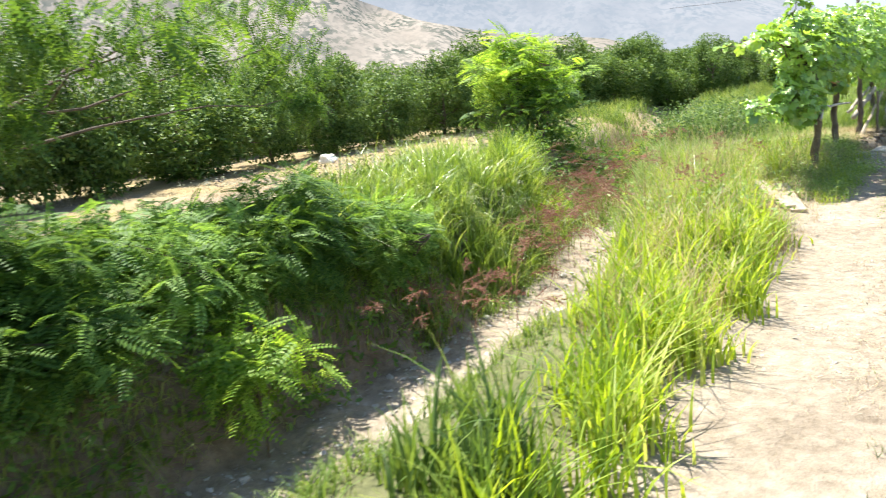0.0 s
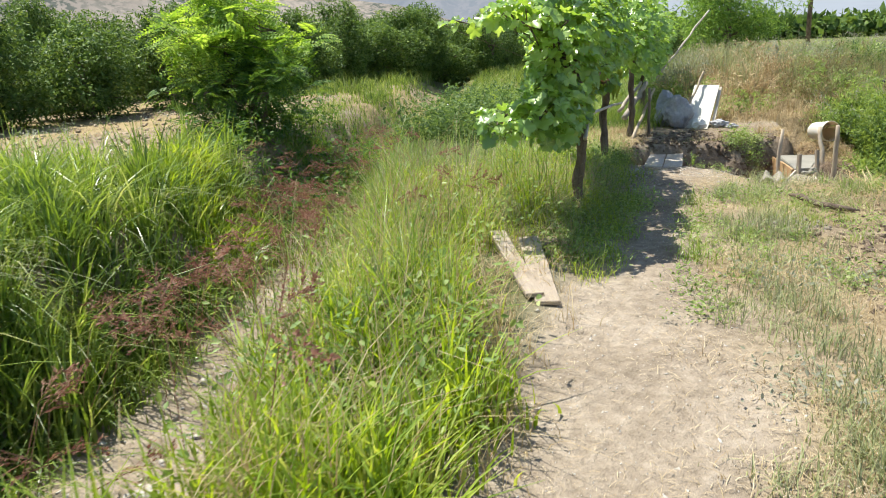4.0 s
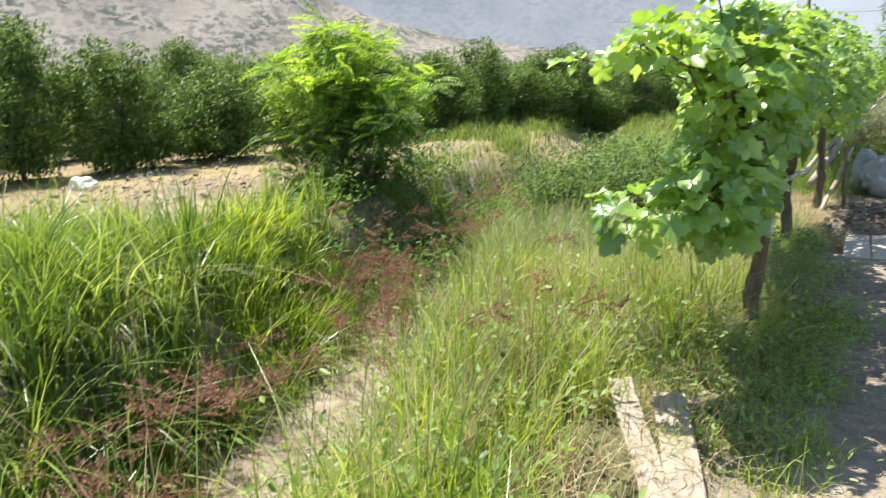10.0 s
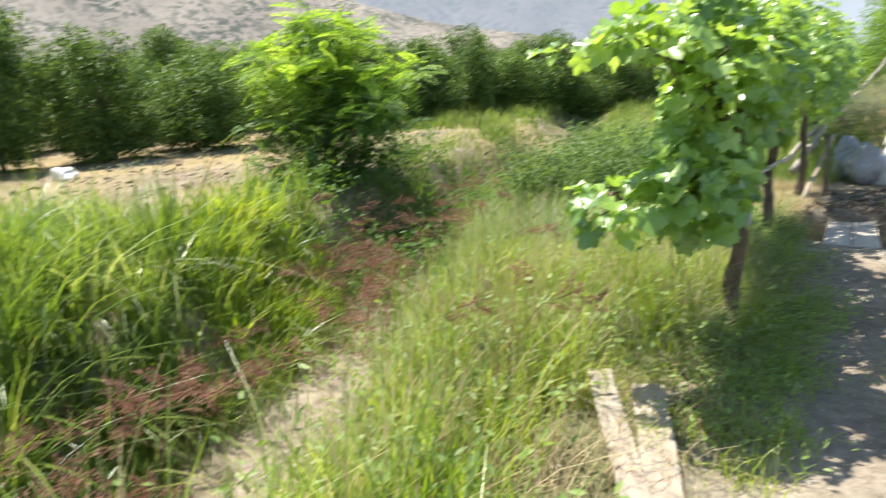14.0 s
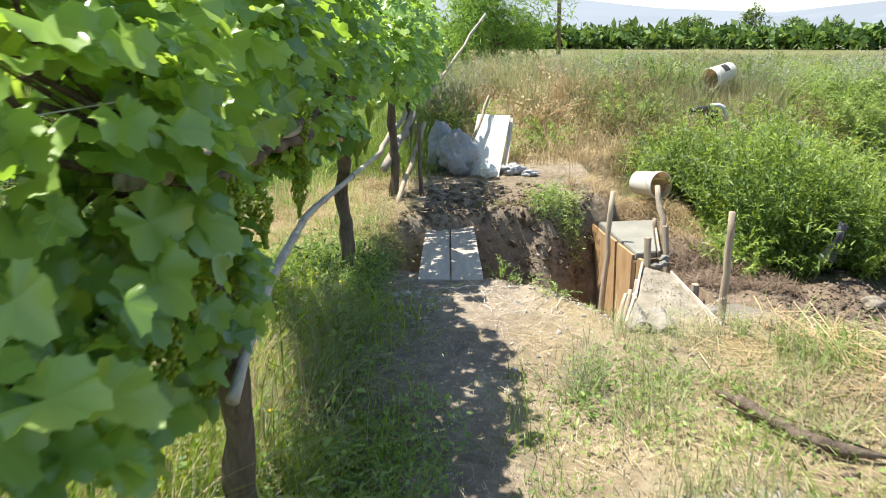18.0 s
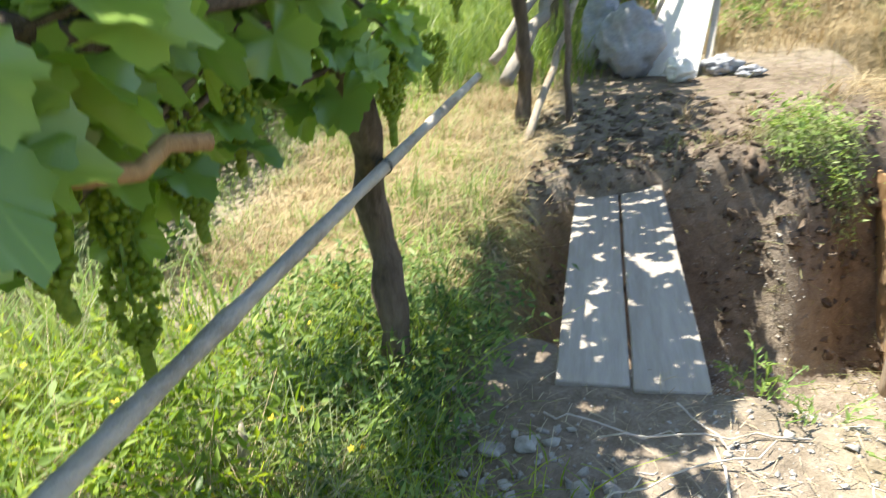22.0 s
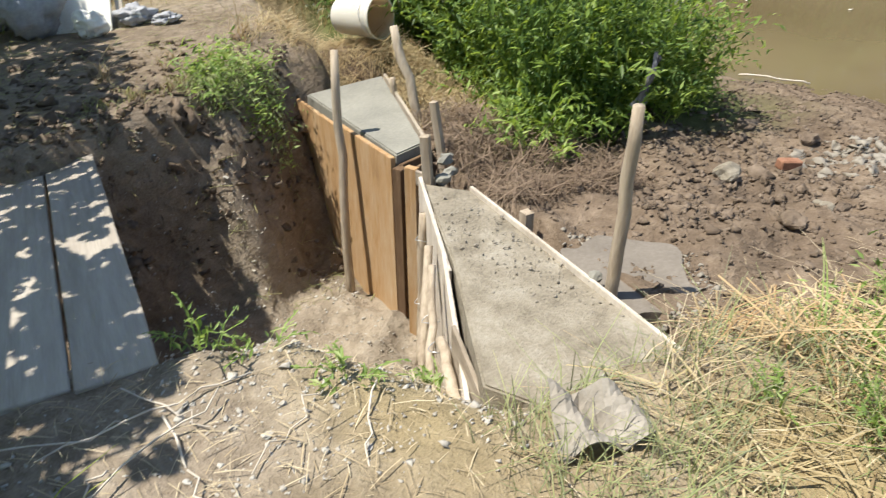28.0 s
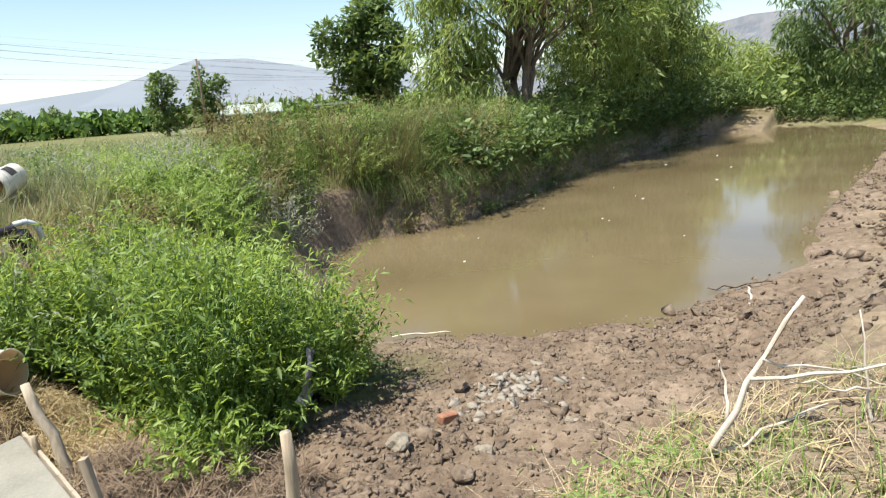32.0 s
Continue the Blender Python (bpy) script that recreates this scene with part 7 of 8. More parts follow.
part("wire", tube([(-0.66, -3.6, 1.5), (-0.64, 0, 1.47), (-0.62, 6, 1.5)], 0.0016, 5), M_METAL, cord, "thin trellis wire")
stump_z = float(ground_z(-0.93, -0.56))
stump_ = wobble((-0.93, -0.56, stump_z - 0.05), (-0.965, -0.5, stump_z + 0.25), 9, 0.006, 5)
solo("old_stump", tube(stump_, np.array([0.03, 0.029, 0.026, 0.027, 0.023, 0.024, 0.018, 0.013, 0.006]), 7), M_WOOD, "broken weathered wood stump in the grass", "stump")

# ---- boards lying in the grass ----
for i, (a, b, w, lb) in enumerate([((-1.07, -3.95, 0.13), (-0.57, -4.98, 0.03), 0.115, "weathered pale board lying in the grass"), ((-0.83, -3.93, 0.09), (-0.48, -5.02, 0.0), 0.15, "broad weathered board lying on another board"), ((-0.66, -3.76, 0.04), (-0.78, -4.05, 0.06), 0.1, "short thick board end lying across")]):
    a, b = Vector(a), Vector(b)
    ob = solo("plank", board(w, (b - a).length, 0.03 if i < 2 else 0.045, 0.004, 0.004, i), M_WOOD, lb, "plank", "boards in the grass")
    ob.matrix_world = Matrix.Translation((a + b) / 2 + Vector((0, 0, 0.05))) @ (b - a).to_track_quat("Y", "Z").to_matrix().to_4x4()

# ---- poles and wires ----
def power_pole(label, x, y, top, lean, rad, arms):
    ob = thing("power_pole", label, "power pole", (x, y, 0), "power poles")
    part("pole", tube([(0, 0, -0.5), (lean * 0.5, 0, top / 2), (lean, 0, top)], [rad, rad * 0.9, rad * 0.75], 10), M_BARK, ob)
    for k in range(arms):
        b = part("insulator", tube([(lean + 0.1, 0, top - 0.25 - 0.4 * k), (lean + 0.32, 0, top - 0.25 - 0.4 * k)], [0.05, 0.06], 8), M_WOOD_GREY, ob)
    return ob


power_pole("tall dark wooden power pole beyond the field", 9.75, 60, 10.6, -0.3, 0.2, 3)
power_pole("thin dark leaning pole behind the vines", -2.1, 22, 6.25, -0.3, 0.07, 0)
power_pole("thin pole standing near the shed", 44.5, 54, 7.0, -0.2, 0.12, 1)


def cable(label, a, b, sag, rad):
    s = np.linspace(0, 1, 24)[:, None]
    P = np.array(a, float) * (1 - s) + np.array(b, float) * s
    P[:, 2] -= 4 * sag * (s * (1 - s))[:, 0]
    return solo("cable", tube(P, rad, 5), M_WIRE, label, "cable", "overhead cables")


cable("dark overhead cable sagging across the sky", (-36, 6, 9.2), (-2.4, 22, 6.15), 0.7, 0.016)
cable("dark overhead cable beyond the vines", (-2.4, 22, 6.1), (9.45, 60, 10.2), 1.0, 0.016)
cable("thin overhead cable beyond the vines", (-40, 60, 15.5), (-2.4, 22, 6.2), 0.8, 0.012)
for k, dz in enumerate((10.3, 9.9, 9.4)):
    cable("thin overhead cable above the field", (9.5, 60, dz), (100, 78, dz - 2.0 - k * 0.5), 0.9, 0.014)
cable("low thin cable above the field", (-20, 55, 7), (110, 85, 6.5), 0.5, 0.014)

# ---- shed across the field ----
shed = thing("shed", "long low shed with pale metal roof across the field", "shed", (56.6, 61.9, -0.1), turn=-42)
part("wall", prism([(-3.4, -2), (3.4, -2), (3.4, 2), (-3.4, 2)], -0.2, 1.75, 0), M_WALL, shed)
bm = bmesh.new()
pts = [(-3.9, -2.5, 1.7), (3.9, -2.5, 1.7), (3.9, 0, 2.7), (-3.9, 0, 2.7), (3.9, 2.5, 1.7), (-3.9, 2.5, 1.7)]
vv = [bm.verts.new(p) for p in pts] + [bm.verts.new((x, y, z + 0.12)) for x, y, z in pts]
for q in ((0, 1, 2, 3), (3, 2, 4, 5)):
    bm.faces.new([vv[i] for i in q])
    bm.faces.new([vv[i + 6] for i in q])
for q in ((0, 1), (1, 2), (2, 4), (4, 5), (5, 3), (3, 0)):
    bm.faces.new((vv[q[0]], vv[q[1]], vv[q[1] + 6], vv[q[0] + 6]))
bmesh.ops.recalc_face_normals(bm, faces=bm.faces[:])
part("roof", bm, M_ROOF, shed, "pale corrugated roof")
part("door", prism([(-1.2, -2.06), (1.2, -2.06), (1.2, -2.0), (-1.2, -2.0)], 0, 1.35, 0), M_BLACK, shed)
annex = thing("shed", "small open shelter beside the long shed", "shed", (66, 56, 0), turn=-42)
part("roof", prism([(-3, -2), (3, -2), (3, 2), (-3, 2)], 2.0, 2.2, 0.02), M_ROOF, annex)
for x in (-2.8, 2.8):
    for y in (-1.8, 1.8):
        part("post", tube([(x, y, -0.1), (x, y, 2.0)], 0.08, 6), M_BARK, annex)

# ---- pipe across the ditch ----
pole("pipe", "pale grey pipe laid across the ditch", (-5.75, 8.9, -0.02), (-4.6, 9.1, -0.06), 0.06, M_PIPE, 0.0, "pipes", 12)

# ---- tin, log, rubble and litter by the path ----
bm = bmesh.new()
bmesh.ops.create_grid(bm, x_segments=14, y_segments=8, size=0.5)
for v in bm.verts:
    x, y = v.co.x, v.co.y
    v.co = Vector((x * 0.24, y * 0.17 * (1 - 0.4 * x), 0.07 * abs(math.sin(5 * x + 2 * y)) + 0.05 * max(0, y) + 0.03 * noise.noise(Vector((x * 4, y * 4, 3)))))
bmesh.ops.solidify(bm, geom=bm.faces[:], thickness=0.004)
tin = solo("paper_sack", bm, rough_stuff("dusty_bag_paper", [(0.1, (0.2, 0.175, 0.14)), (0.5, (0.3, 0.27, 0.225)), (0.9, (0.4, 0.37, 0.32))], 5, 0.7, 0.3), "crumpled dusty paper sack lying at the slab's foot", "paper sack")
tin.matrix_world = pose(1.17, -0.78, float(ground_z(1.17, -0.78)) + 0.03, 4, 0, -25)
lg = float(ground_z(1.4, -2.0))
solo("driftwood", tube([(1.22, -1.66, lg + 0.05), (1.3, -1.8, lg + 0.06), (1.42, -2.0, lg + 0.04), (1.55, -2.12, lg + 0.04), (1.72, -2.16, lg + 0.03)], [0.012, 0.03, 0.026, 0.03, 0.008], 7), M_BARK, "dark gnarled piece of driftwood on the dirt", "wood")
dead = thing("dead_branch", "bare white dead branch stuck in the straw bank", "branch", (3.5, -1.1, float(ground_z(3.5, -1.1)) - 0.03))
for i, (a, b, rr) in enumerate([((0, 0, 0), (0.1, -0.4, 0.85), 0.024), ((0.02, -0.1, 0.22), (0.1, -0.05, 0.5), 0.012), ((0.05, -0.2, 0.45), (0.35, -0.9, 0.55), 0.012), ((0.06, -0.25, 0.55), (0.45, -0.75, 0.35), 0.009), ((0.35, -0.7, 0.05), (0.4, -0.6, 0.72), 0.01), ((0.36, -0.66, 0.35), (0.15, -0.35, 0.42), 0.008), ((0, 0, 0.03), (0.25, -0.5, 0.3), 0.012)]):
    part("twig", tube(wobble(a, b, 7, 0.012, i + 60), np.linspace(rr, rr * 0.45, 7) * 0.8, 7), M_BRANCH, dead)


def pebbles(name, label, P, size, material, rng, category="stones", sink=0.3):
    """Many small rough stones in one mesh."""
    tv = []
    bm = bmesh.new()
    bmesh.ops.create_icosphere(bm, subdivisions=1, radius=0.5)
    bm.verts.ensure_lookup_table()
    base = np.array([v.co[:] for v in bm.verts])
    tf = np.array([[v.index for v in f.verts] for f in bm.faces])
    bm.free()
    out = []
    sizes = np.broadcast_to(size, (len(P),)) * np.clip(rng.lognormal(-0.3, 0.55, len(P)), 0.25, 2.6)
    for k in range(5):
        q = np.arange(len(P)) % 5 == k
        t = base * (1 + 0.6 * rng.uniform(-1, 1, (len(base), 1))) * np.array([1.3, 0.9, 0.65]) + rng.uniform(-0.28, 0.28, base.shape)
        pos = P[q] + np.array([0, 0, 1.0]) * (sizes[q] * (0.35 - sink))[:, None]
        out.append(stamp(t, tf, pos, random_dirs(q.sum(), rng, 0.8), np.tile([0.01, 0.02, 1.0], (q.sum(), 1)), sizes[q]))
    return solo(name, joined(out), material, label, category, kind="stuff")


def straws(name, label, P, length, width, material, rng, tilt=0.18, category="straw"):
    n = len(P)
    a = rng.uniform(0, 2 * np.pi, n)
    D = np.stack([np.cos(a), np.sin(a), rng.normal(0, tilt, n)], 1)
    tv = np.array([(-0.5, 0.5, 0), (-0.5, -0.5, 0), (0, 0.5, 0.06), (0, -0.5, 0.06), (0.5, 0.3, 0), (0.5, -0.3, 0)]) * np.array([1, width / length, 1])
    pos = P + np.array([0, 0, 1.0]) * np.abs(rng.normal(0.012, 0.012, n))[:, None]
    v, f = stamp(tv, np.array([(0, 1, 3, 2), (2, 3, 5, 4)]), pos, D, np.tile([0.02, 0.01, 1.0], (n, 1)) + random_dirs(n, rng) * 0.4, length * rng.uniform(0.4, 1.4, n))
    return solo(name, (v, f), material, label, category, kind="stuff")


R2 = np.random.default_rng(21)
on_slab = lambda x, y: (x > 1.15) & (x < 1.85) & (y > -0.6) & (y < 2.7)
P = scatter(4800, 0.15, 3.6, -8.5, -0.15, R2, lambda x, y: patchy(x, y, 2.1, 4, -0.35) & ~on_slab(x, y))
straws("straw_litter", "scattered dry straw and stems beside the path", P, 0.07, 0.0022, M_STRAW, R2)
P = scatter(5200, 0.1, 3.4, -4.6, -0.75, R2, lambda x, y: (rubble_noise(x, y, 1.4, 6) + 0.4 * rubble_noise(x, y, 4, 2) > -0.15) & ~on_slab(x, y))
straws("straw_litter", "trampled brown and yellow straw beside the path", P, 0.15, 0.0026, M_DRY, R2, 0.12)
P = scatter(2000, 1.3, 4.6, -2.0, -0.3, R2, lambda x, y: (y < -0.25 - 0.14 * (x - 1.5)) & ~on_slab(x, y))
straws("straw_litter", "thick straw on the bank above the pond", P, 0.21, 0.0052, M_DRY, R2, 0.3)
P = scatter(7000, -1.9, -0.3, 0.5, 4.4, R2, lambda x, y: ~((x > -0.5) & (y < 1.8)))
straws("straw_litter", "flattened dry grass beside the planks", P, 0.18, 0.0035, M_DRY, R2, 0.25)
P = scatter(1500, -0.9, 1.2, -3.4, 0.1, R2)
straws("straw_litter", "broken stems and twigs on the path", P, 0.08, 0.0022, M_STRAW, R2, 0.1)
off_block = lambda x, y: (x > 1.98 + 0.25 * (y - 1.55)) | (y > 2.85)
P = scatter(5200, 1.6, 2.75, 1.9, 3.7, R2, off_block)
P[:, 2] += R2.uniform(0.1, 1, len(P)) * 0.3 * np.exp(-((P[:, 0] - 2.46) ** 2 + (P[:, 1] - 2.75) ** 2) / 0.12)
straws("straw_heap", "heap of dry straw beside the bucket", P, 0.24, 0.004, M_DRY, R2, 0.45)
P, h = tufted(2.12, 2.9, 2.2, 3.3, 70, 44, 0.08, lambda x, y: x > 2.12 + 0.22 * (y - 2.2))
meadow("straw_heap", "golden brown straw draped behind the block", P, 0.32 * h, 0.006, 0.9, M_DRY, 4, to=(0.3, -1.0, 0), droop=1.0)
P = scatter(3800, 1.9, 2.9, 0.75, 2.1, R2, lambda x, y: off_block(x, y) & (x > 1.92))
P[:, 2] += R2.uniform(0, 1, len(P)) * 0.2 * np.exp(-((P[:, 0] - 2.28) ** 2 + (P[:, 1] - 1.6) ** 2) / 0.09)
straws("root_tangle", "tangle of brown roots and dry stalks", P + np.array([0, 0, 0.04]), 0.22, 0.004, leafy("brown_roots", [(0.075, 0.05, 0.03), (0.14, 0.097, 0.063), (0.22, 0.16, 0.11), (0.31, 0.235, 0.16)], 0.05, 0.8), R2, 0.6, "roots")
P, h = tufted(1.4, 4.6, -2.2, -0.5, 44, 24, 0.08, lambda x, y: (y < -0.35 - 0.14 * (x - 1.5)) & ~on_slab(x, y))
meadow("bank_grass", "green and drying grass on the straw bank", P, 0.22 * h, 0.007, 0.9, M_WEED, 3)
P, h = tufted(1.4, 4.6, -2.4, -0.5, 70, 20, 0.09, lambda x, y: (y < -0.35 - 0.14 * (x - 1.5)) & ~on_slab(x, y))
meadow("bank_dry_grass", "bent dry grass on the straw bank", P, 0.22 * h, 0.004, 1.2, M_STRAW, 3)
M_RUST = leafy("rust_straw", [(0.26, 0.15, 0.07), (0.38, 0.25, 0.12), (0.5, 0.37, 0.2), (0.6, 0.5, 0.32)], 0.15, 0.6)
P = scatter(900, 1.5, 2.9, -1.7, -0.4, R2, lambda x, y: (y < -0.4 - 0.14 * (x - 1.5)) & ~on_slab(x, y) & (rubble_noise(x, y, 1.6, 9) > -0.1))
P[:, 2] += R2.uniform(0, 0.1, len(P))
straws("straw_litter", "long rust-brown stalks tangled on the straw bank", P, 0.36, 0.0048, M_RUST, R2, 0.3)
P, h = tufted(1.9, 3.6, -1.5, -0.6, 24, 26, 0.09, lambda x, y: (y < -0.5 - 0.14 * (x - 1.5)) & patchy(x, y, 2.4, 3, -0.1))
meadow("bank_grass", "fresh green tufts growing through the straw", P, 0.27 * h, 0.008, 0.8, M_WEED, 4)
P = scatter(110, 2.2, 3.6, -1.1, -0.5, R2, lambda x, y: y < -0.4 - 0.14 * (x - 1.5))
weeds("bank_weeds", "leafy green weeds on the straw bank", P, 0.13 * R2.uniform(0.4, 1.2, len(P)), 0.045, 7, M_WEED, R2, LANCE, 0.06)
P, h = tufted(-1.9, -0.55, 0.6, 4.4, 170, 24, 0.09)
meadow("planks_dry_grass", "flattened dry grass with green shoots", P, 0.16 * h, 0.005, 1.3, M_DRY, 3)
P, h = tufted(-2.6, -0.6, 0.4, 4.4, 240, 20, 0.09)
meadow("planks_grass", "sparse green shoots in the dry grass", P, 0.2 * h, 0.006, 0.9, M_WEED, 3)
P = scatter(5200, -0.6, 0.9, -9, 0.0, R2)
straws("path_litter", "small crumbs and stems on the dusty path", P, 0.035, 0.002, M_STRAW, R2, 0.08)
P = scatter(4200, -0.6, 1.3, -9, 0.0, R2)
pebbles("path_pebbles", "small pebbles and crumbs on the path", P, 0.008, M_STONE, R2, "pebbles")
rim_y = lambda x: np.interp(x, [-0.7, 0.3, 1.0, 1.6], [1.5, 2.05, 2.25, 2.75])
P, h = tufted(0.35, 1.5, 2.3, 3.5, 60, 22, 0.04, lambda x, y: (y > rim_y(x) + 0.12) & (y < rim_y(x) + 0.75) & (y > rim_y(x) + 0.45) & patchy(x, y, 4, 1, -0.2))
meadow("pit_rim_grass", "drooping dry grass at the pit's rim", P, 0.3 * h, 0.005, 1.2, M_DRY, 3, to=(0, -1.2, 0))
P, h = tufted(0.88, 1.3, 2.42, 2.62, 16, 50, 0.06)
meadow("pit_rim_grass", "bent green grass clump hanging over the pit", P, 0.22 * h, 0.006, 0.7, M_GRASS_PALE, 5, to=(0, -1.2, 0), droop=1.1)
P = scatter(170, 0.86, 1.3, 2.3, 2.66, R2)
weeds("pit_rim_weeds", "leafy green tuft growing on the pit's rim", P, 0.2 * R2.uniform(0.3, 1.1, len(P)), 0.05, 8, M_WEED, R2, LANCE, 0.05)
P, h = tufted(-0.1, 0.85, 2.3, 2.75, 22, 30, 0.05, lambda x, y: np.abs(y - rim_y(x) - 0.3) < 0.1)
meadow("pit_rim_grass", "dry stems hanging into the pit", P, 0.26 * h, 0.005, 0.8, M_BROWN, 5, to=(0, -1.5, 0), droop=1.6)
roots = thing("bare_roots", "thin brown roots hanging out of the pit's earth wall", "roots")
for i in range(26):
    x = R2.uniform(-0.45, 1.4)
    y, z = float(rim_y(x)) + 0.02, R2.uniform(-0.5, -0.12)
    part("root", tube(wobble((x, y + 0.12, z), (x + R2.normal(0, 0.12), y - R2.uniform(0.05, 0.22), z - R2.uniform(0.05, 0.4)), 6, 0.02, i + 400), np.linspace(0.006, 0.002, 6), 5), M_BARK, roots)
P = scatter(2500, -0.7, 1.9, 1.7, 4.6, R2)
straws("straw_litter", "twigs and roots on the dirt behind the pit", P, 0.11, 0.003, M_BROWN, R2, 0.2)
P = scatter(14000, 2.0, 8.6, -1.4, 2.6, R2, lambda x, y: pond_distance(x, y)[0] > 0.05)
P0 = np.concatenate([scatter(700, -0.5, 1.55, 1.9, 3.4, R2), scatter(2200, -0.5, 1.55, 1.2, 3.1, R2, lambda x, y: (y > rim_y(x) - 0.25) & (y < rim_y(x) + 0.35))])
pebbles("mud_clods", "dark clods on the pit's earth wall", P0, 0.035, M_CLOD, R2, "clods")
pebbles("mud_clods", "small broken clods of dried mud", P, 0.02, M_CLOD, R2, "clods")
M_RUBBLE = rough_stuff("pale_plaster_rubble", [(0.1, (0.2, 0.175, 0.138)), (0.9, (0.35, 0.318, 0.265))], 6, 0.9, 0.4)
P = on_ground(np.column_stack([R2.normal(4.7, 0.26, 230), R2.normal(0.66, 0.17, 230)]))
pebbles("rubble", "pale crumbled plaster rubble on the mud", P, 0.042, M_RUBBLE, R2, "rubble")
P = scatter(900, 2.5, 4.3, 0.2, 1.5, R2)
pebbles("mud_clods", "dark broken clods beside the weeds", P, 0.036, M_CLOD, R2, "clods")
P = scatter(110, 1.95, 5.4, -0.3, 2.0, R2, lambda x, y: (pond_distance(x, y)[0] > 0.2) & patchy(x, y, 2.2, 5, -0.1))
pebbles("mud_clods", "larger clods of dried mud near the slab", P, 0.06, M_CLOD, R2, "clods")
P = scatter(5000, 6, 30, -5, 0.5, R2, lambda x, y: (pond_distance(x, y)[0] > 0.05) & (pond_distance(x, y)[0] < 4))
pebbles("mud_clods", "rough clods along the muddy shore", P, 0.06, M_CLOD, R2, "clods")
P = scatter(7000, 0.7, 7.0, -6.2, -1.3, R2, lambda x, y: rubble_noise(x, y, 0.9, 3) + 0.6 * rubble_noise(x, y, 2.5, 1) > -0.1 + 1.5 * sstep(4.0, 6.8, x) + 1.5 * sstep(-4.6, -6.0, y) + 1.2 * sstep(1.6, 0.8, x))
pebbles("soil_clods", "clods of dug brown soil", P, 0.032, M_CLOD, R2, "clods")
P = scatter(260, 0.15, 1.3, -1.5, 0.3, R2)
pebbles("grit", "pale chips of plaster and stone by the slab", P, 0.012, rough_stuff("pale_chips", [(0.1, (0.3, 0.27, 0.23)), (0.9, (0.5, 0.475, 0.43))], 6, 0.9, 0.4), R2, "grit")
P = scatter(5000, 0.2, 1.85, -0.6, 2.1, R2, lambda x, y: ~((x > 1.5) & (y > 1.3)))
pebbles("grit", "grit and small stones in and round the pit", P, 0.0095, M_STONE, R2, "grit")
P = scatter(1500, 1.2, 1.8, -0.55, 1.0, R2, lambda x, y: x > 1.2 + 0.3 * np.maximum(y + 0.2, 0) + 0.06)
P[:, 2] = -0.235
pebbles("grit", "loose grit on the concrete slab", P, 0.0055, M_RUBBLE, R2, "grit", 0.1)
a = R2.uniform(0, 2 * np.pi, 420)
P = on_ground(np.column_stack([2.05 + R2.normal(0.3, 0.03, 420) * np.cos(a), 0.02 + R2.normal(0.35, 0.03, 420) * np.sin(a)]))
pebbles("grit", "pale crust and crumbs round the damp cement", P, 0.012, M_RUBBLE, R2, "grit")
sprays("bank_weeds", "feathery fresh green weeds in the straw", [(1.62, -0.95, 0.1, 0.12), (1.8, -1.15, 0.12, 0.12), (2.9, -0.75, 0.16, 0.16), (2.6, -0.8, 0.14, 0.14)], 240, M_WEED, R2, 0.03, 10)
P = scatter(170, 0.85, 1.4, -2.75, -2.3, R2)
pebbles("rubble", "pale heap of crumbled plaster rubble", P, 0.03, M_RUBBLE, R2, "rubble")
P = scatter(200, -0.65, -0.05, -0.85, -0.15, R2)
pebbles("rubble", "grey mortar crumbs beside the planks", P, 0.02, M_STONE, R2, "rubble")
P = scatter(1500, -3.2, -1.8, -11, -2.6, R2, lambda x, y: np.abs(ditch_off(x, y)) < 0.6)
pebbles("ditch_stones", "small stones and crumbs on the ditch floor", P, 0.03, M_STONE, R2)
P = scatter(1500, -12, -5, -4, 6, R2, lambda x, y: ditch_off(x, y) < -1.8)
pebbles("track_clods", "clods on the farm track", P, 0.05, rough_stuff("track_soil", [(0.1, (0.2, 0.15, 0.1)), (0.9, (0.42, 0.34, 0.24))], 5, 0.95, 0.5), R2, "clods")
P = scatter(4000, -13.5, -4.8, -5, 9, R2, lambda x, y: (ditch_off(x, y) < -1.6) & patchy(x, y, 0.9, 2, -0.2))
straws("straw_litter", "dry litter on the farm track", P, 0.15, 0.006, M_DRY, R2, 0.15)

for i, (x, y, sz, mt, lb) in enumerate([
        (-0.38, -0.28, 0.055, M_STONE, "pale angular stone beside the path"), (-0.29, -0.25, 0.05, M_STONE, "grey flat stone beside the path"), (-0.33, -0.4, 0.03, M_STONE, "small grey stone on the dirt"),
        (4.35, -0.05, 0.09, M_SLAB, "pale stone on the mud"), (3.35, 0.65, 0.13, M_SLAB, "pale upright stone on the mud"), (3.62, 0.22, 0.12, M_SLAB, "grey stone in the mud"), (3.2, 0.1, 0.12, M_CLOD, "brown rounded stone in the mud"), (4.6, 1.0, 0.11, M_CLOD, "grey stone near the shore"),
        (-2.25, -7.9, 0.16, M_STONE, "pale flat stone on the ditch floor"), (-2.2, -9.4, 0.14, M_STONE, "pale stone in the ditch"), (-2.5, -6.3, 0.12, M_STONE, "flat stone on the ditch floor"),
        (-11.5, -0.1, 0.4, M_PLASTIC, "pale lump beside the orchard")]):
    ob = solo("stone", lump((sz * 1.25, sz, sz * 0.7), i + 11, 0.3, 3), mt, lb, "stone")
    ob.location = (x, y, float(ground_z(x, y)) + sz * 0.2)
hb = solo("brick", board(0.07, 0.14, 0.06, 0.008), M_BRICK, "broken red brick lying on the mud", "brick")
hb.matrix_world = pose(3.86, 0.62, float(ground_z(3.75, 0.68)) + 0.03, 5, 0, 70)

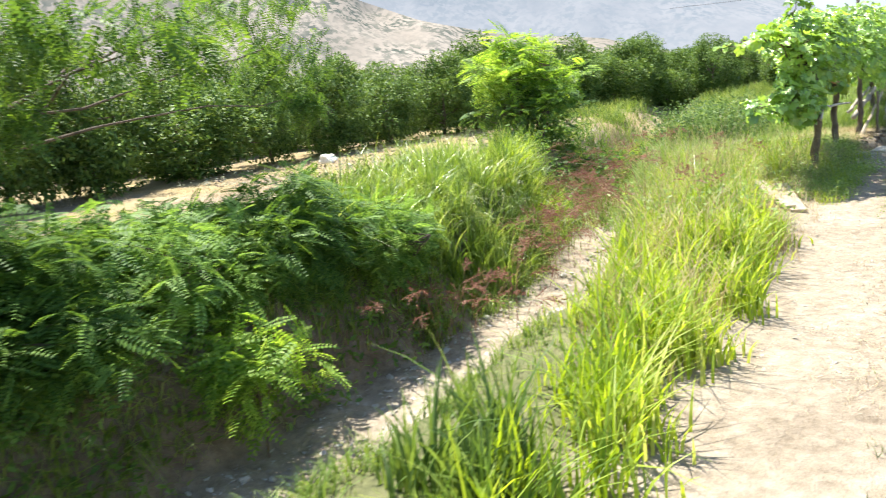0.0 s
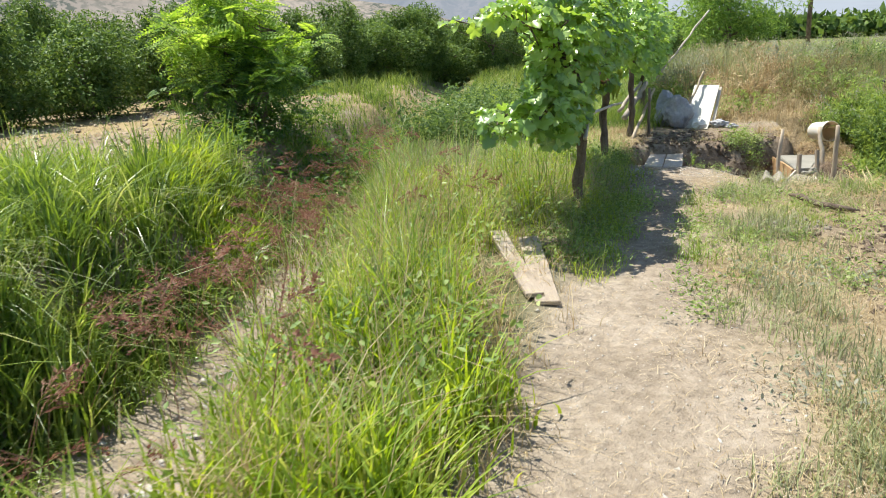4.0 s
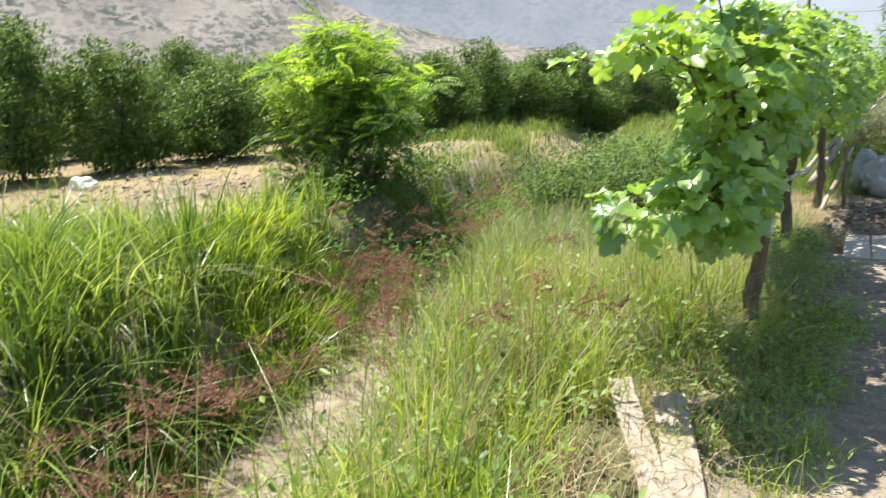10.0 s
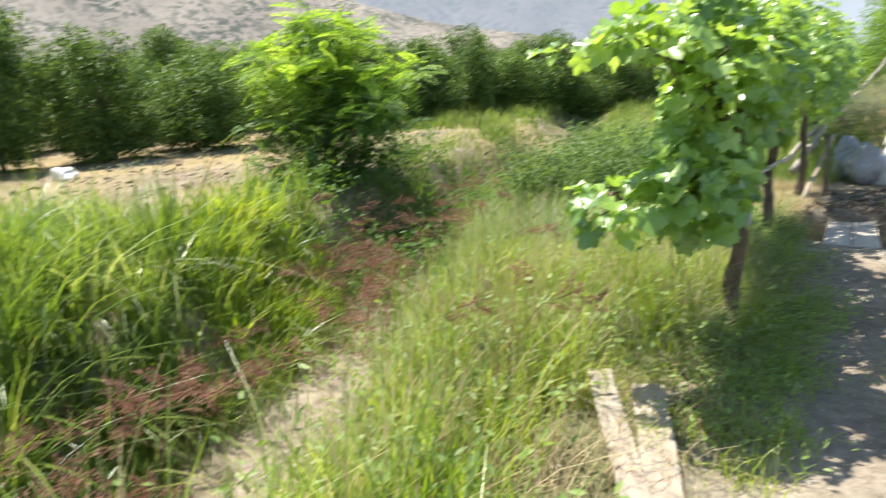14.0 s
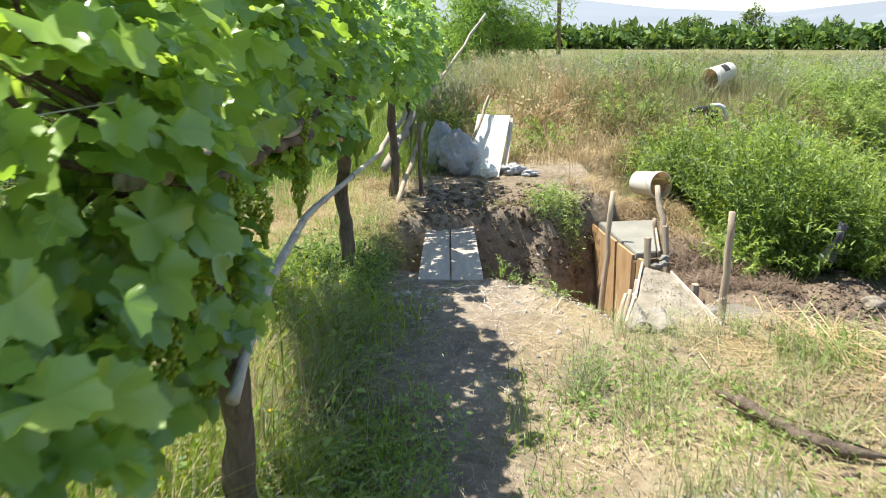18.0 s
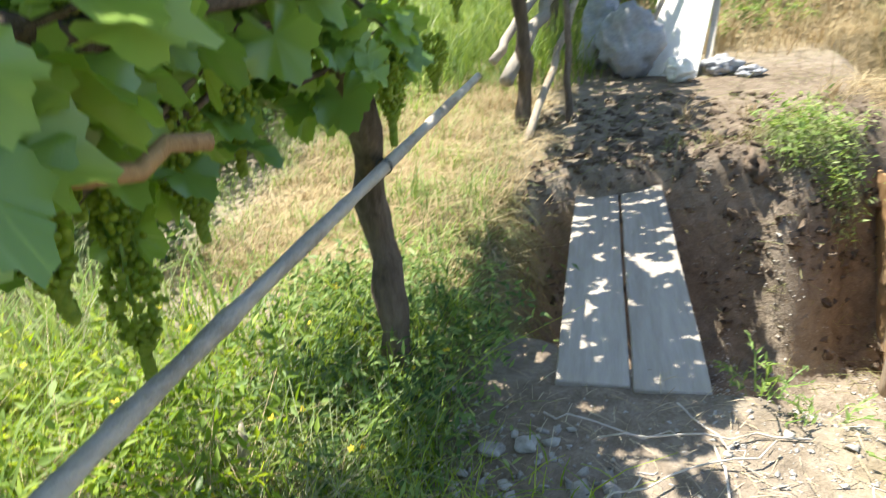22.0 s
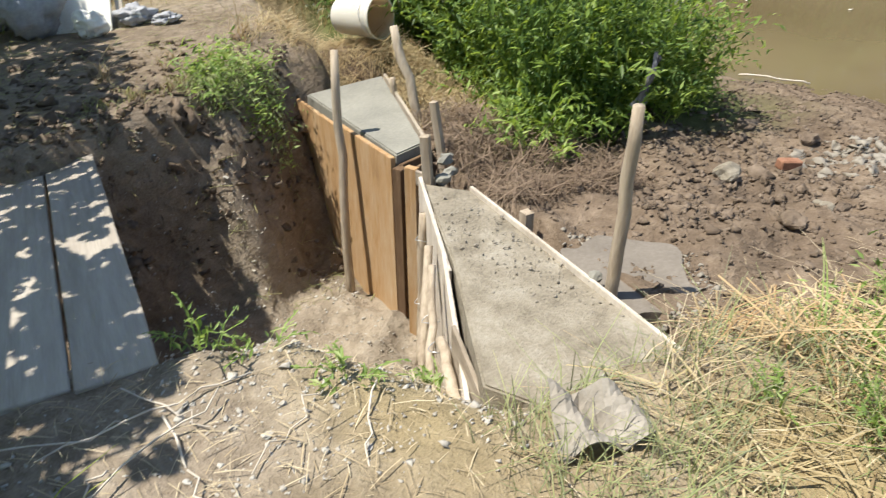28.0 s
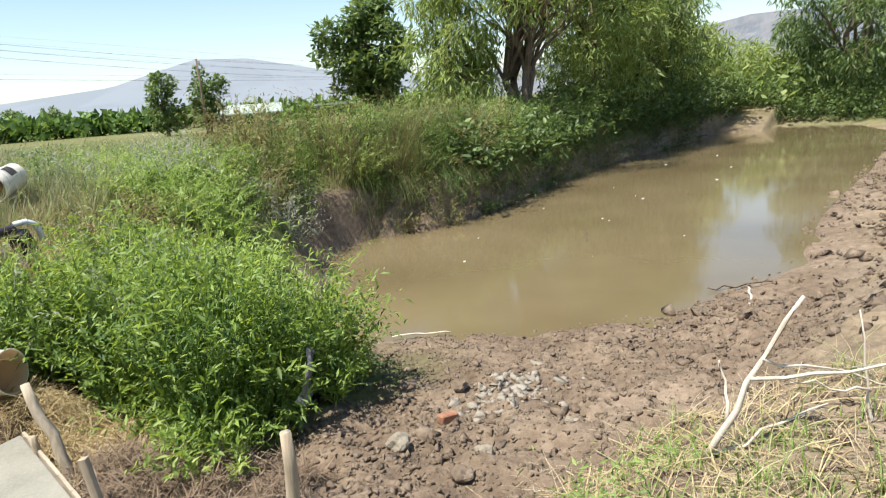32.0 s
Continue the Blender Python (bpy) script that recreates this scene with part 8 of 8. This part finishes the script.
for i, (x, y, sx) in enumerate([(9.35, 3.88, 0.1), (13.24, 3.09, 0.11), (13.1, 2.9, 0.07), (15.8, 3.1, 0.14), (16.2, 3.4, 0.1), (19.0, 2.2, 0.16), (11.0, 4.6, 0.06), (12.0, 1.2, 0.06), (17.5, 4.4, 0.1), (21.7, 2.4, 0.14), (22.5, 4.5, 0.15), (10.2, 2.1, 0.05), (14.2, 4.8, 0.08), (8.6, 4.9, 0.06), (25, 3.5, 0.16)]):
    ob = solo("floating_litter", lump((sx * 0.6, sx * 0.35, sx * 0.12), i + 40, 0.2), M_PLASTIC, "small pale piece of litter floating on the pond", "litter", "litter on the pond")
    ob.matrix_world = pose(x, y, WATER_Z + 0.01, 0, 0, i * 50)
pole("stick", "thin stick lying at the water's edge", (8.2, -0.5, -0.85), (8.9, -0.35, -0.82), 0.015, M_BRANCH, 0.01, "sticks")
pole("stick", "thin dry stalk washed up at the water's edge", (5.95, 2.72, -0.86), (6.32, 2.2, -0.86), 0.009, M_BRANCH, 0.015, "sticks", 6)
pole("stick", "dark wet stalk washed up at the water's edge", (8.85, 0.1, -0.85), (9.3, -0.6, -0.84), 0.012, M_BARK, 0.02, "sticks", 6)
pole("stick", "thin twig floating on the pond", (11.2, 2.6, WATER_Z + 0.005), (11.9, 2.9, WATER_Z + 0.01), 0.012, M_BARK, 0.01, "sticks")
for i, (a, b, rr) in enumerate([((0.45, -0.15, 0.02), (-0.1, -0.22, 0.03), 0.003), ((-0.1, -0.45, 0.02), (0.35, -0.2, 0.05), 0.003), ((0.2, -0.2, 0.02), (0.25, -0.6, 0.02), 0.0035), ((0.75, -0.35, 0.03), (0.5, -0.8, 0.02), 0.003), ((-0.25, -0.12, 0.02), (0.12, -0.2, 0.03), 0.0025), ((0.05, -0.32, 0.02), (-0.08, -0.42, 0.02), 0.003), ((-0.14, -0.42, 0.02), (-0.13, -0.58, 0.03), 0.0025), ((0.35, -0.5, 0.02), (0.62, -0.3, 0.03), 0.0025), ((0.12, -0.05, 0.03), (0.3, -0.3, 0.02), 0.0025)]):
    pole("stick", "dry bent twig lying on the ground", a, b, rr, M_BRANCH, 0.012, "sticks", 6)
